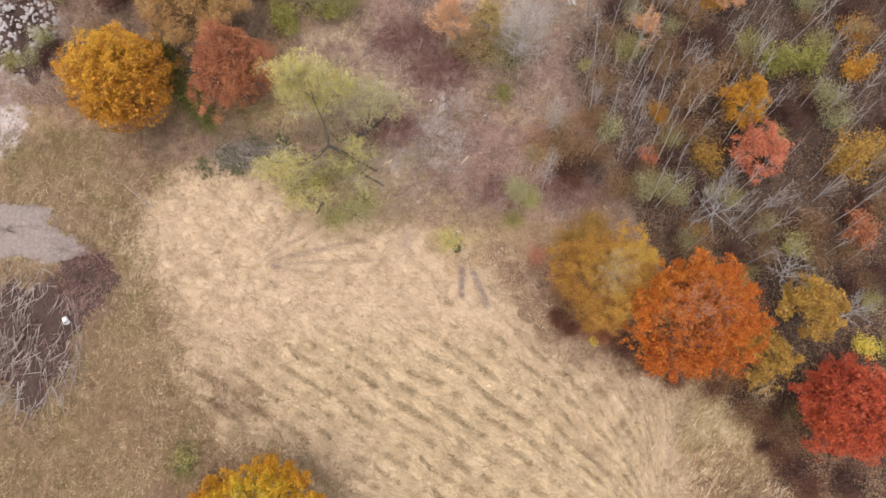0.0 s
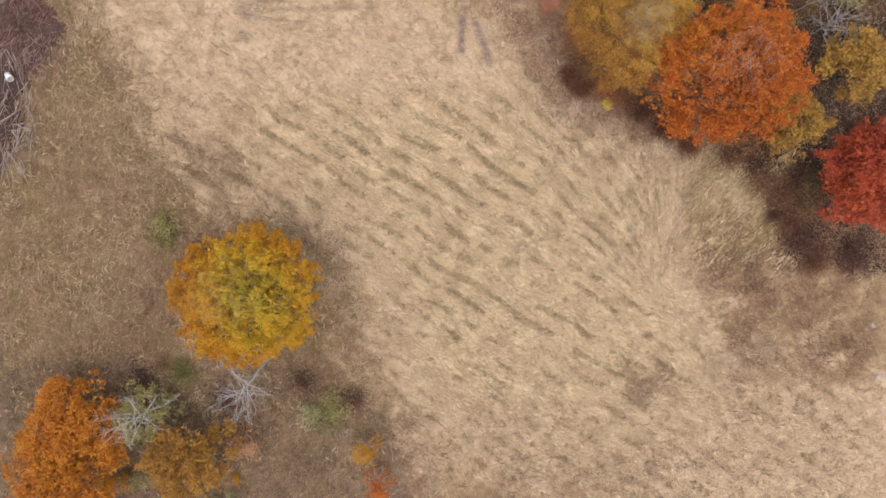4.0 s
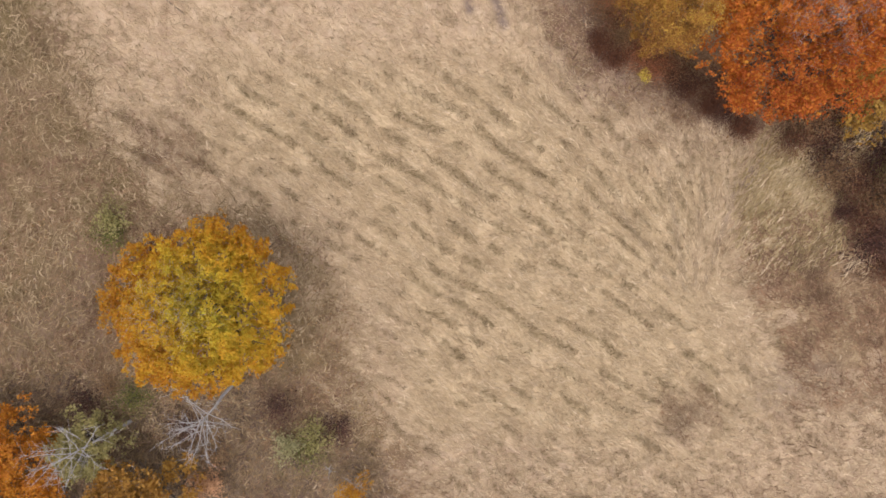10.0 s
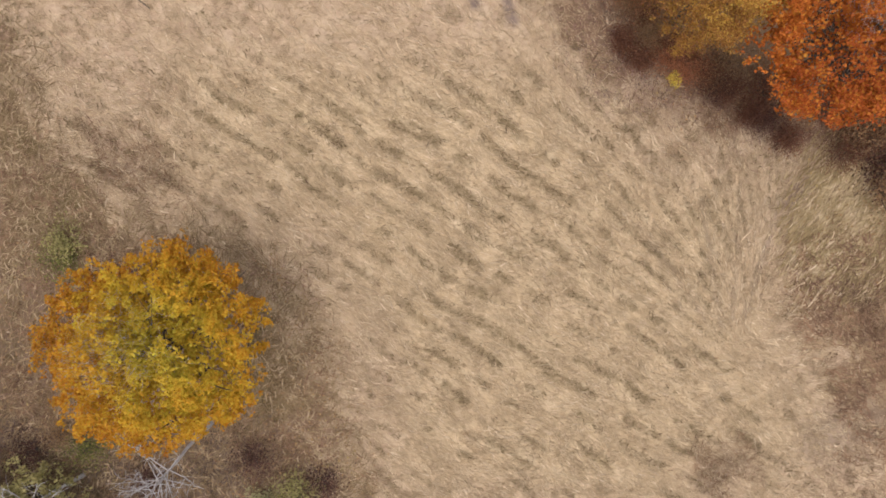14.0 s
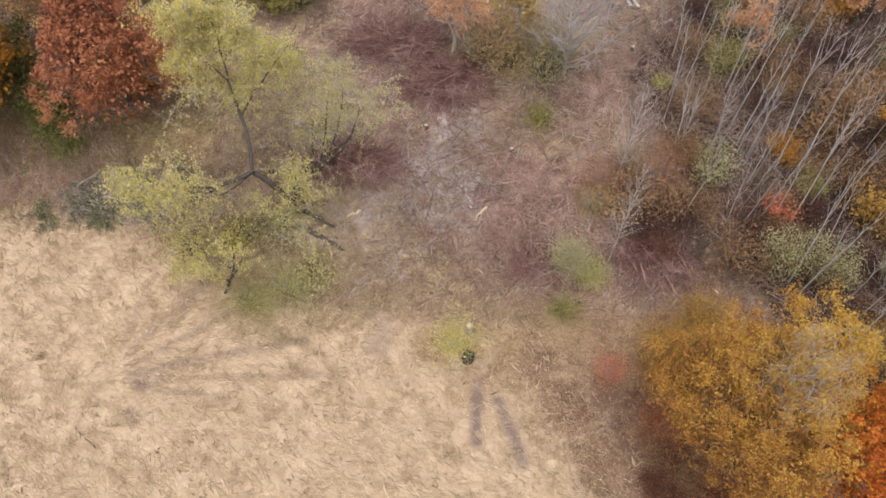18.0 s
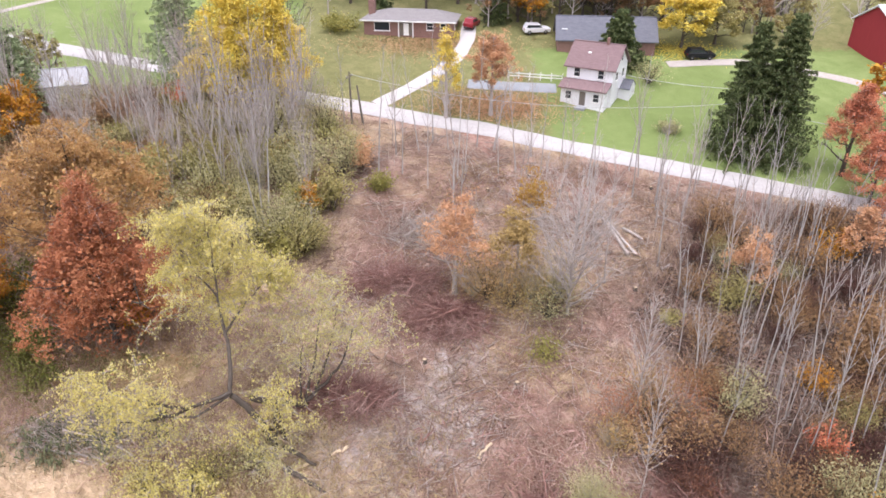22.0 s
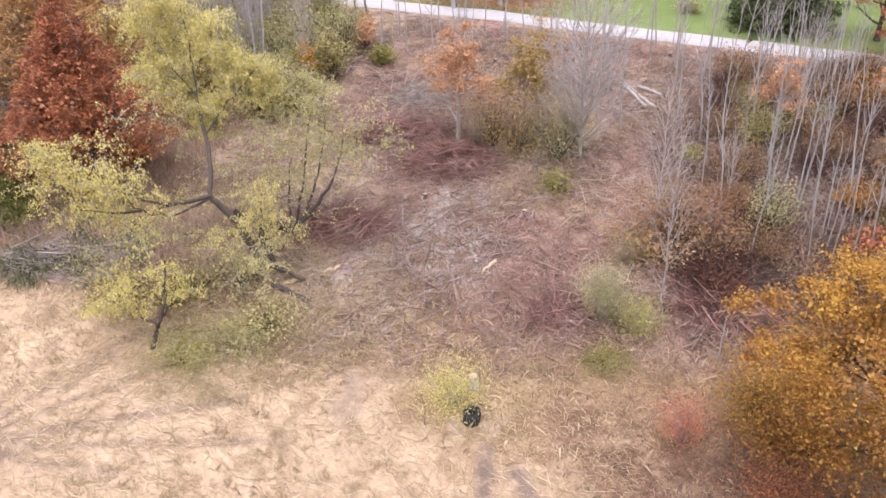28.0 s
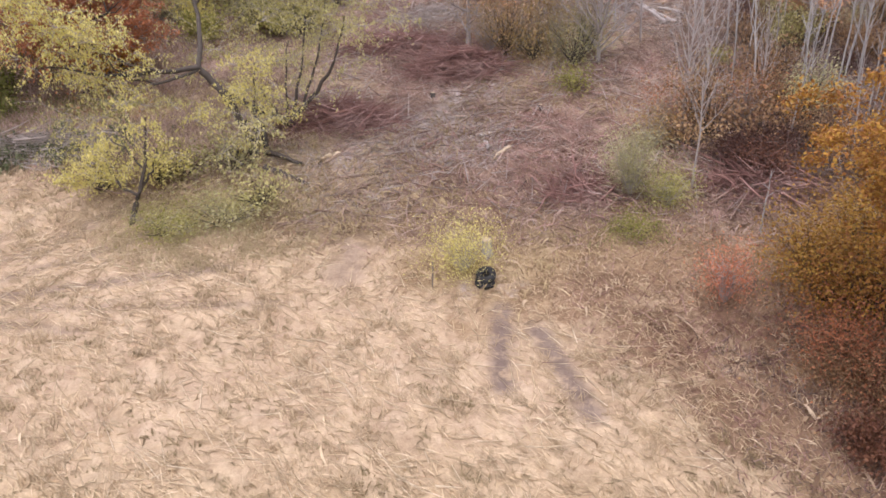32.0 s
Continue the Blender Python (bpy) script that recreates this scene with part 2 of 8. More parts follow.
LEAF_SPRUCE = foliage("needle_spruce", [(0.0, (0.035, 0.052, 0.02)), (0.5, (0.10, 0.135, 0.048)), (1.0, (0.24, 0.265, 0.11))], mix=0.25, through=0.15)
BARK_GREY = grained("bark_pale_grey", (0.23, 0.212, 0.195), (0.52, 0.495, 0.46), 3.0, bump_by=0.5, stretch=(1, 1, 0.3))
BARK_SILVER = grained("bark_silver", (0.30, 0.285, 0.27), (0.58, 0.56, 0.53), 3.0, bump_by=0.5, stretch=(1, 1, 0.3))
BARK_DARK = grained("bark_dark", (0.045, 0.035, 0.028), (0.13, 0.11, 0.09), 4.0, bump_by=0.6, stretch=(1, 1, 0.3))
LEAF_AMBER = foliage("leaf_amber", [(0.0, (0.28, 0.11, 0.015)), (0.4, (0.46, 0.20, 0.02)), (0.75, (0.58, 0.30, 0.03)), (1.0, (0.55, 0.38, 0.05))])
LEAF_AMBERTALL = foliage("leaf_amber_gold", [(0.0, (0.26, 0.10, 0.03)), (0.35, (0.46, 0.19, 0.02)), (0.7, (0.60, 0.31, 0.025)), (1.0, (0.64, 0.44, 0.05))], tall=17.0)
LEAF_AMBERBROWN = foliage("leaf_amber_brown", [(0.0, (0.20, 0.09, 0.02)), (0.5, (0.38, 0.19, 0.035)), (1.0, (0.50, 0.30, 0.06))])
LEAF_TAN = foliage("leaf_tan", [(0.0, (0.28, 0.17, 0.08)), (0.5, (0.45, 0.29, 0.15)), (1.0, (0.60, 0.44, 0.24))])
LEAF_LEMON = foliage("leaf_lemon", [(0.0, (0.52, 0.385, 0.05)), (0.5, (0.76, 0.60, 0.10)), (1.0, (0.85, 0.74, 0.22))], through=0.3)
LEAF_GOLDTAN = foliage("leaf_gold_tan", [(0.0, (0.22, 0.15, 0.06)), (0.5, (0.42, 0.30, 0.11)), (1.0, (0.58, 0.44, 0.19))])
LEAF_SHOOT = foliage("leaf_shoots", [(0.0, (0.25, 0.24, 0.07)), (0.5, (0.43, 0.40, 0.13)), (1.0, (0.57, 0.52, 0.21))])
LEAF_WINE = foliage("leaf_wine", [(0.0, (0.07, 0.028, 0.02)), (0.5, (0.17, 0.072, 0.04)), (1.0, (0.30, 0.145, 0.07))])
LEAF_GOLDORANGE = foliage("leaf_gold_orange", [(0.0, (0.32, 0.10, 0.015)), (0.5, (0.54, 0.20, 0.02)), (1.0, (0.64, 0.31, 0.03))])
LEAF_PEACH = foliage("leaf_peach", [(0.0, (0.36, 0.19, 0.10)), (0.5, (0.58, 0.32, 0.17)), (1.0, (0.69, 0.45, 0.25))])
LEAF_CORAL = foliage("leaf_coral", [(0.0, (0.32, 0.085, 0.05)), (0.5, (0.55, 0.18, 0.095)), (1.0, (0.66, 0.29, 0.14))])
LEAF_MOSS = foliage("leaf_moss", [(0.0, (0.21, 0.185, 0.07)), (0.5, (0.37, 0.325, 0.125)), (1.0, (0.53, 0.465, 0.20))], through=0.3)
LEAF_GREEN2 = foliage("leaf_fresh_green", [(0.0, (0.16, 0.155, 0.04)), (0.5, (0.32, 0.30, 0.08)), (1.0, (0.50, 0.45, 0.15))], through=0.4)
LEAF_RUSTGOLD = foliage("leaf_rust_gold", [(0.0, (0.15, 0.085, 0.042)), (0.5, (0.28, 0.165, 0.08)), (1.0, (0.43, 0.28, 0.14))])
LEAF_CORALSOFT = foliage("leaf_coral_soft", [(0.0, (0.40, 0.14, 0.085)), (0.5, (0.62, 0.25, 0.14)), (1.0, (0.72, 0.37, 0.20))], through=0.35)
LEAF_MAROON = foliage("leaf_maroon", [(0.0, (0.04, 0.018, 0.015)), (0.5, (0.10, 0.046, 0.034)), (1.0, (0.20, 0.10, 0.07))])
LEAF_PINE = foliage("needle_pine", [(0.0, (0.20, 0.26, 0.13)), (0.6, (0.36, 0.43, 0.23)), (1.0, (0.50, 0.55, 0.33))], mix=0.25, through=0.4)
BARK_ASH = grained("bark_ash", (0.27, 0.235, 0.21), (0.52, 0.47, 0.43), 3.0, bump_by=0.5, stretch=(1, 1, 0.3))


LANE = 2.5


def ground_material():
    m, nt, bsdf = material("hillside_ground")
    pos = where(nt)
    cover = nt.nodes.new("ShaderNodeAttribute")
    cover.attribute_name = "cover"
    sep = nt.nodes.new("ShaderNodeSeparateColor")
    nt.links.new(cover.outputs["Color"], sep.inputs[0])
    flow = nt.nodes.new("ShaderNodeAttribute")
    flow.attribute_name = "flow"
    rows_by = nt.nodes.new("ShaderNodeAttribute")
    rows_by.attribute_name = "rows"
    mud = nt.nodes.new("ShaderNodeAttribute")
    mud.attribute_name = "mud"

    def stretched(sx, sy):
        mp = nt.nodes.new("ShaderNodeMapping")
        mp.inputs["Scale"].default_value = (sx, sy, 1.0)
        nt.links.new(flow.outputs["Vector"], mp.inputs["Vector"])
        return mp.outputs[0]

    def times(a, b, how="MULTIPLY"):
        n = nt.nodes.new("ShaderNodeMath")
        n.operation = how
        for k, value in enumerate((a, b)):
            if isinstance(value, float):
                n.inputs[k].default_value = value
            else:
                nt.links.new(value, n.inputs[k])
        return n.outputs[0]

    fine = noise_tex(nt, 4.5, 6, 0.78, pos)
    mid = noise_tex(nt, 0.45, 5, 0.7, pos, 0.6)
    broad = noise_tex(nt, 0.11, 4, 0.65, pos, 0.8)
    a = blend(nt, 0.5, fine, mid)
    streak = noise_tex(nt, 1.0, 5, 0.7, stretched(0.35, 2.4), 0.3)
    streak = blend(nt, rows_by.outputs["Fac"], mid, streak)
    s = blend(nt, 0.5, fine, streak)
    straw = ramp(nt, s, [(0.30, (0.27, 0.20, 0.115)), (0.43, (0.42, 0.315, 0.19)), (0.56, (0.56, 0.425, 0.26)), (0.70, (0.68, 0.535, 0.34))])
    # Broken dark stubble between the lanes.
    dashes = nt.nodes.new("ShaderNodeAttribute")
    dashes.attribute_name = "dash"
    dark = times(dashes.outputs["Fac"], ramp(nt, noise_tex(nt, 1.6, 4, 0.75, pos, 0.4), [(0.3, (0.25, 0.25, 0.25)), (0.6, (1, 1, 1))]))
    straw = blend(nt, dark, straw, ramp(nt, s, [(0.32, (0.13, 0.095, 0.05)), (0.52, (0.25, 0.185, 0.105)), (0.7, (0.42, 0.325, 0.2))]))
    crest = times(ramp(nt, noise_tex(nt, 1.0, 4, 0.7, stretched(0.22, 0.8), 0.5), [(0.5, (0, 0, 0)), (0.68, (0.45, 0.45, 0.45))]), rows_by.outputs["Fac"])
    straw = blend(nt, crest, straw, (0.72, 0.58, 0.385))
    straw = blend(nt, ramp(nt, noise_tex(nt, 0.16, 5, 0.7, pos, 1.0), [(0.47, (0, 0, 0)), (0.66, (0.55, 0.55, 0.55))]), straw, ramp(nt, s, [(0.32, (0.26, 0.19, 0.105)), (0.52, (0.44, 0.335, 0.195)), (0.7, (0.58, 0.46, 0.29))]))
    pink = nt.nodes.new("ShaderNodeAttribute")
    pink.attribute_name = "pink"
    straw = blend(nt, times(pink.outputs["Fac"], ramp(nt, noise_tex(nt, 0.7, 5, 0.75, pos, 0.5), [(0.3, (0.35, 0.35, 0.35)), (0.6, (1, 1, 1))])), straw, ramp(nt, a, [(0.34, (0.23, 0.145, 0.093)), (0.47, (0.385, 0.275, 0.182)), (0.6, (0.52, 0.395, 0.275))]))
    olive = ramp(nt, a, [(0.34, (0.08, 0.058, 0.024)), (0.5, (0.19, 0.14, 0.068)), (0.64, (0.32, 0.245, 0.125))])
    olive = blend(nt, ramp(nt, broad, [(0.41, (0, 0, 0)), (0.58, (0.8, 0.8, 0.8))]), olive, ramp(nt, a, [(0.34, (0.10, 0.056, 0.037)), (0.5, (0.24, 0.15, 0.10)), (0.64, (0.39, 0.28, 0.20))]))
    litter = ramp(nt, a, [(0.34, (0.09, 0.052, 0.04)), (0.48, (0.25, 0.168, 0.13)), (0.64, (0.46, 0.345, 0.28))])
    litter = blend(nt, ramp(nt, broad, [(0.47, (0, 0, 0)), (0.60, (0.8, 0.8, 0.8))]), litter, ramp(nt, a, [(0.34, (0.15, 0.105, 0.055)), (0.5, (0.32, 0.24, 0.15)), (0.64, (0.52, 0.42, 0.29))]))
    litter = blend(nt, ramp(nt, broad, [(0.34, (0.7, 0.7, 0.7)), (0.44, (0, 0, 0))]), litter, ramp(nt, a, [(0.34, (0.12, 0.06, 0.05)), (0.5, (0.30, 0.165, 0.13)), (0.64, (0.46, 0.31, 0.25))]))
    lawn = ramp(nt, blend(nt, 0.5, a, broad), [(0.32, (0.12, 0.16, 0.05)), (0.5, (0.165, 0.215, 0.072)), (0.68, (0.235, 0.28, 0.11))])
    scrub = ramp(nt, a, [(0.32, (0.12, 0.078, 0.042)), (0.5, (0.28, 0.19, 0.11)), (0.66, (0.44, 0.32, 0.19))])
    tan = nt.nodes.new("ShaderNodeAttribute")
    tan.attribute_name = "tan"
    tan_by = times(tan.outputs["Fac"], ramp(nt, mid, [(0.36, (0, 0, 0)), (0.56, (1, 1, 1))]))
    tan_col = ramp(nt, a, [(0.34, (0.22, 0.165, 0.085)), (0.5, (0.44, 0.345, 0.20)), (0.64, (0.64, 0.52, 0.34))])
    litter = blend(nt, tan_by, litter, tan_col)
    scrub = blend(nt, tan_by, scrub, ramp(nt, a, [(0.34, (0.20, 0.145, 0.075)), (0.5, (0.37, 0.28, 0.155)), (0.64, (0.56, 0.44, 0.27))]))
    red = nt.nodes.new("ShaderNodeAttribute")
    red.attribute_name = "red"
    red_by = times(red.outputs["Fac"], ramp(nt, noise_tex(nt, 0.35, 5, 0.7, pos, 0.8), [(0.34, (0.15, 0.15, 0.15)), (0.55, (1, 1, 1))]))
    scrub = blend(nt, red_by, scrub, ramp(nt, a, [(0.34, (0.06, 0.033, 0.024)), (0.5, (0.18, 0.105, 0.07)), (0.66, (0.36, 0.24, 0.165))]))
    red_col = ramp(nt, a, [(0.34, (0.07, 0.036, 0.027)), (0.5, (0.20, 0.115, 0.085)), (0.66, (0.38, 0.25, 0.19))])
    litter = blend(nt, red_by, litter, red_col)
    olive = blend(nt, red_by, olive, ramp(nt, a, [(0.34, (0.11, 0.06, 0.038)), (0.5, (0.27, 0.165, 0.105)), (0.66, (0.44, 0.31, 0.21))]))
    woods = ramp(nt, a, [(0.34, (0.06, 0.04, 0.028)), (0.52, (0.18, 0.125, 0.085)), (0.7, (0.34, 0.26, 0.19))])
    # Eastwards the floor goes near black: tree shade put into its colour.
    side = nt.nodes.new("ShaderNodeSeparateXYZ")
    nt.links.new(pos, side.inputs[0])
    east_shade = nt.nodes.new("ShaderNodeMapRange")
    nt.links.new(side.outputs[0], east_shade.inputs[0])
    east_shade.inputs[1].default_value, east_shade.inputs[2].default_value = 0.0, 20.0
    woods = blend(nt, east_shade.outputs[0], woods, ramp(nt, a, [(0.34, (0.02, 0.013, 0.01)), (0.52, (0.07, 0.046, 0.032)), (0.7, (0.18, 0.125, 0.09))]))
    dry_lawn = ramp(nt, a, [(0.32, (0.10, 0.105, 0.04)), (0.5, (0.17, 0.17, 0.07)), (0.68, (0.27, 0.235, 0.115))])
    floor = nt.nodes.new("ShaderNodeAttribute")
    floor.attribute_name = "floor"
    dry = nt.nodes.new("ShaderNodeAttribute")
    dry.attribute_name = "dry"
    edge = noise_tex(nt, 0.6, 4, 0.7, pos)

    def mask(socket):
        add = nt.nodes.new("ShaderNodeMath")
        add.operation = "ADD"
        nt.links.new(socket, add.inputs[0])
        nt.links.new(edge, add.inputs[1])
        return ramp(nt, add.outputs[0], [(0.78, (0, 0, 0)), (1.2, (1, 1, 1))])

    col = blend(nt, mask(sep.outputs[1]), scrub, olive)
    col = blend(nt, mask(sep.outputs[2]), col, litter)
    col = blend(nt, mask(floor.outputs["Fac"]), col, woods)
    col = blend(nt, mask(cover.outputs["Alpha"]), col, blend(nt, mask(dry.outputs["Fac"]), lawn, dry_lawn))
    col = blend(nt, mask(sep.outputs[0]), col, straw)
    bare = nt.nodes.new("ShaderNodeAttribute")
    bare.attribute_name = "bare"
    col = blend(nt, mask(bare.outputs["Fac"]), col, ramp(nt, a, [(0.34, (0.16, 0.125, 0.11)), (0.5, (0.40, 0.34, 0.31)), (0.66, (0.60, 0.54, 0.50))]))
    broken = nt.nodes.new("ShaderNodeMath")
    broken.operation = "MULTIPLY"
    nt.links.new(mud.outputs["Fac"], broken.inputs[0])
    nt.links.new(ramp(nt, noise_tex(nt, 1.1, 5, 0.75, pos), [(0.3, (0, 0, 0)), (0.5, (1, 1, 1))]), broken.inputs[1])
    col = blend(nt, broken.outputs[0], col, ramp(nt, a, [(0.3, (0.085, 0.058, 0.044)), (0.7, (0.26, 0.195, 0.155))]))
    nt.links.new(col, bsdf.inputs["Base Color"])
    bsdf.inputs["Roughness"].default_value = 0.95
    bsdf.inputs["Specular IOR Level"].default_value = 0.1
    bump(nt, bsdf, a, 0.8, 0.12)
    return m


GROUND = ground_material()

# ---------------------------------------------------------------- ground
FIELD = np.array([(-46, 24), (-40, 29), (-30, 30.5), (-19, 25.5), (-10, 21.5), (-5, 18.5), (3, 14.4), (9.5, 10.5), (13.5, 5.0), (19, 0.8), (25, -1.8), (35.5, -4.6), (34.0, -12), (36.5, -22),
                  (43, -33), (34, -45), (16, -50), (2, -48), (-8.5, -37), (-11.5, -25), (-15.0, -15), (-24, -10.5), (-33, -9), (-38, -2.5), (-39, 6), (-44, 14)])

FIELD_EAST = np.array([(20, -26), (32, -18), (38, -22), (44, -31), (56, -33), (78, -44), (78, -78), (26, -78), (20, -52), (14, -40)])


def inside(poly, x, y):
    """Signed distance to a polygon, positive inside."""
    x, y = np.asarray(x, float), np.asarray(y, float)
    best, odd = np.full(x.shape, 1e9), np.zeros(x.shape, bool)
    for (ax, ay), (bx, by) in zip(poly, np.roll(poly, -1, axis=0)):
        h = np.clip(((x - ax) * (bx - ax) + (y - ay) * (by - ay)) / ((bx - ax) ** 2 + (by - ay) ** 2), 0, 1)
        best = np.minimum(best, np.hypot(x - ax - h * (bx - ax), y - ay - h * (by - ay)))
        with np.errstate(divide="ignore", invalid="ignore"):
            odd ^= ((ay > y) != (by > y)) & (x < (bx - ax) * (y - ay) / (by - ay) + ax)
    return np.where(odd, best, -best)


ROAD_LINE = [(-150, 135), (-66, 106), (-40, 97), (-20, 88.8), (-11, 86), (-3, 83), (6.3, 80.3), (13, 77.4), (24, 73.2), (34, 69.5), (43.5, 66), (60, 60), (90, 47), (150, 22)]


# Wet wheel ruts and bare patches: two ends, half width, strength.
RUTS = [(-26.5, 16.4, -15.5, 22.6, 0.35, 0.58), (-26.2, 15.7, -12, 18.6, 0.4, 0.68), (-26, 15.2, -8, 15.6, 0.3, 0.51), (-27, 17, -20.5, 24.6, 0.35, 0.51), (-25.6, 14.6, -18, 13.6, 0.35, 0.54), (-27.6, 17.4, -25.5, 24.5, 0.3, 0.37), (28.4, -21, 25.6, -8, 0.3, 0.41), (29.5, -20.5, 29.4, -7, 0.3, 0.34), (30.6, -20.5, 33.6, -8.2, 0.35, 0.48), (27.2, -21, 19.5, -10.5, 0.3, 0.41), (2.8, 10.2, 2.9, 15, 0.6, 1), (4.6, 13.6, 6.5, 8.6, 0.6, 0.95), (-4.7, 20.5, -5.6, 17.6, 1.2, 0.5), (-5, 26.5, -4.6, 21, 1, 0.35), (40, -33, 46, -31, 3, 0.45), (-47, -27, -34, -18, 6, 0.45), (28, -38, 30.5, -36, 1.6, 0.4), (34.4, -8.6, 35.6, -6.6, 0.8, 0.6), (39, -8, 44, -7, 1.2, 0.4), (-29, -5.5, -33, -5, 1.6, 0.4), (5, 22, -1, 34, 2.2, 0.25), (-8.4, 30, -7, 23.5, 0.45, 0.5), (-7, 23.5, -4.8, 18.2, 0.45, 0.6), (-6.4, 24.5, -5.6, 20.5, 0.4, 0.4), (-20.2, 25, -23.6, 19.6, 0.6, 0.5), (-25.6, 15, -24.6, 14.6, 0.5, 0.9), (-26, 12.6, -25.2, 12, 0.45, 0.8)]


# The mower turned at two places; lanes run between them and fan out north of the line that joins them.
TURN_WEST, TURN_EAST = (-28.6, 14.6), (29.5, -23.5)
LANE_WAY = math.atan2(TURN_EAST[1] - TURN_WEST[1], TURN_EAST[0] - TURN_WEST[0])
LANE_LONG = math.hypot(TURN_EAST[0] - TURN_WEST[0], TURN_EAST[1] - TURN_WEST[1])


def lane_flow(x, y):
    """Metres along the lanes, and metres across them."""
    x, y = np.asarray(x, float) - TURN_WEST[0], np.asarray(y, float) - TURN_WEST[1]
    u, v = x * math.cos(LANE_WAY) + y * math.sin(LANE_WAY), -x * math.sin(LANE_WAY) + y * math.cos(LANE_WAY)
    uw, ue = np.maximum(u, 0) + 2.0, np.maximum(LANE_LONG - u, 0) + 2.5
    fan = (1 + 10 / uw) * (1 + 22 / ue) / 2.1
    past = np.clip((u - LANE_LONG - 3) / 8, 0, 1)
    across = np.where(v > 0, v * fan * (1 - past) + (v + 3) * past, v)
    return u, across + 0.3 * np.sin(0.21 * x + 0.13 * y) + 0.2 * np.sin(0.37 * x - 0.29 * y + 1)


def soft_noise(x, y, seed=0):
    """Smooth chance values from 0 to 1 over a plane."""
    xi, yi = np.floor(x), np.floor(y)
    fx, fy = x - xi, y - yi
    fx, fy = fx * fx * (3 - 2 * fx), fy * fy * (3 - 2 * fy)

    def cell(a, b):
        h = np.sin(a * 12.9898 + b * 78.233 + seed * 37.719) * 43758.5453
        return h - np.floor(h)

    return (cell(xi, yi) * (1 - fx) + cell(xi + 1, yi) * fx) * (1 - fy) + (cell(xi, yi + 1) * (1 - fx) + cell(xi + 1, yi + 1) * fx) * fy


def lane_dash(x, y):
    """Broken dark stubble in the gaps between lanes: 0 on straw, 1 in the middle of a dash."""
    u, c = lane_flow(x, y)
    c = c + 0.7 * soft_noise(x / 6, y / 6, 3) + 0.3 * soft_noise(x / 1.3, y / 1.3, 4)
    row = np.floor(c / LANE)
    across = 0.5 - 0.5 * np.cos(2 * np.pi * c / LANE)
    n = 0.6 * soft_noise(u / 1.9 + row * 5.31, row * 1.7 + 0 * u, 5) + 0.4 * soft_noise(u / 0.9, c / 0.7, 6)
    n = n + 0.22 * (soft_noise(x / 11, y / 11, 8) - 0.5)
    calm = 1 - 0.4 * np.clip((y - 1) / 9, 0, 1)
    return calm * np.clip((across - 0.55) / 0.3, 0, 1) * np.clip((n - 0.36) / 0.14, 0, 1) * np.clip(2.4 / np.hypot(*lane_slope(x, y)), 0, 1)


def lane_slope(x, y):
    """How fast the across-lane measure changes, east and north."""
    c = lane_flow(x, y)[1]
    return (lane_flow(x + 0.2, y)[1] - c) / 0.2, (lane_flow(x, y + 0.2)[1] - c) / 0.2


# Where the cover turns tan, red-brown or bare: middle, two radii, strength.
TAN_ZONES = ((-5, 24.5, 7, 4, 1.0), (-13, 24, 6, 4, 0.8), (-22, 38, 8, 4, 0.9), (-27, 34, 8, 3, 0.7), (3, 20, 5, 4, 0.7), (-3, 29, 5, 4, 0.7), (11, 39, 6, 3, 0.7), (-14, 42, 5, 4, 0.7), (40, -9, 7, 7, 0.75), (46, -24, 11, 8, 0.6), (30, -46, 14, 6, 0.6), (-6, -47, 9, 5, 0.5), (56, -40, 12, 10, 0.5), (14, 52, 4, 6, 0.5), (-13, 52, 3, 5, 0.5))
RED_ZONES = ((13, 11.5, 5, 4.5, 0.9), (9, 15.5, 4, 2.6, 0.6), (17, 7, 3, 3, 0.8), (22, 4, 6, 4, 0.9), (30, 0.5, 6, 2.6, 0.9), (38, -1.5, 6, 2.6, 0.8), (49, -14, 7, 5, 1.0), (5, 31, 6, 6, 0.8), (12, 38, 7, 6, 0.7), (18, 44, 6, 6, 0.5), (-4, 58, 6, 8, 0.6), (-39, 36, 6, 5, 0.8), (-26, 27.5, 6, 3, 0.6), (-24, -44, 14, 8, 0.9), (-40, -42, 14, 9, 0.9), (-52, -32, 9, 8, 0.6), (13, 29.5, 8, 6, 1.0), (20, 29, 6, 5, 1.0), (8, 28, 5, 5, 0.9), (8, 35, 6, 4, 0.8), (-5, 48, 6, 4, 0.5), (0, 43, 5, 4, 0.5), (-9, 35, 5, 2.4, 1.0), (22, 38, 5, 6, 0.6), (-29, 30.5, 9, 3.5, 0.9), (-36, 33, 9, 4, 0.9), (-35, -20, 9, 8, 0.8), (-44, -27, 9, 6, 0.7), (-18, -36, 9, 5, 0.8), (-29, -8, 5, 4, 0.9), (-31, -30, 7, 5, 0.8), (-14, -26, 4, 8, 0.5), (-48, -8, 7, 9, 0.45), (0, 66, 8, 6, 0.5), (16, 68, 12, 4, 0.5))
BARE_ZONES = ((-66, 20.5, 9, 4.5, 0.42), (-60, 17.5, 6, 2.6, 0.35), (-69, 38, 5, 6, 0.5), (-66, 51, 8, 9, 0.5), (-80, 30, 10, 14, 0.5), (-8, 31, 5, 3, 0.45), (-1, 33, 6, 5, 0.45), (2, 39, 4, 4, 0.4), (-6, 26, 5, 3, 0.35), (14, 58, 5, 8, 0.3), (2.5, 16.6, 2.2, 1.4, 0.3))


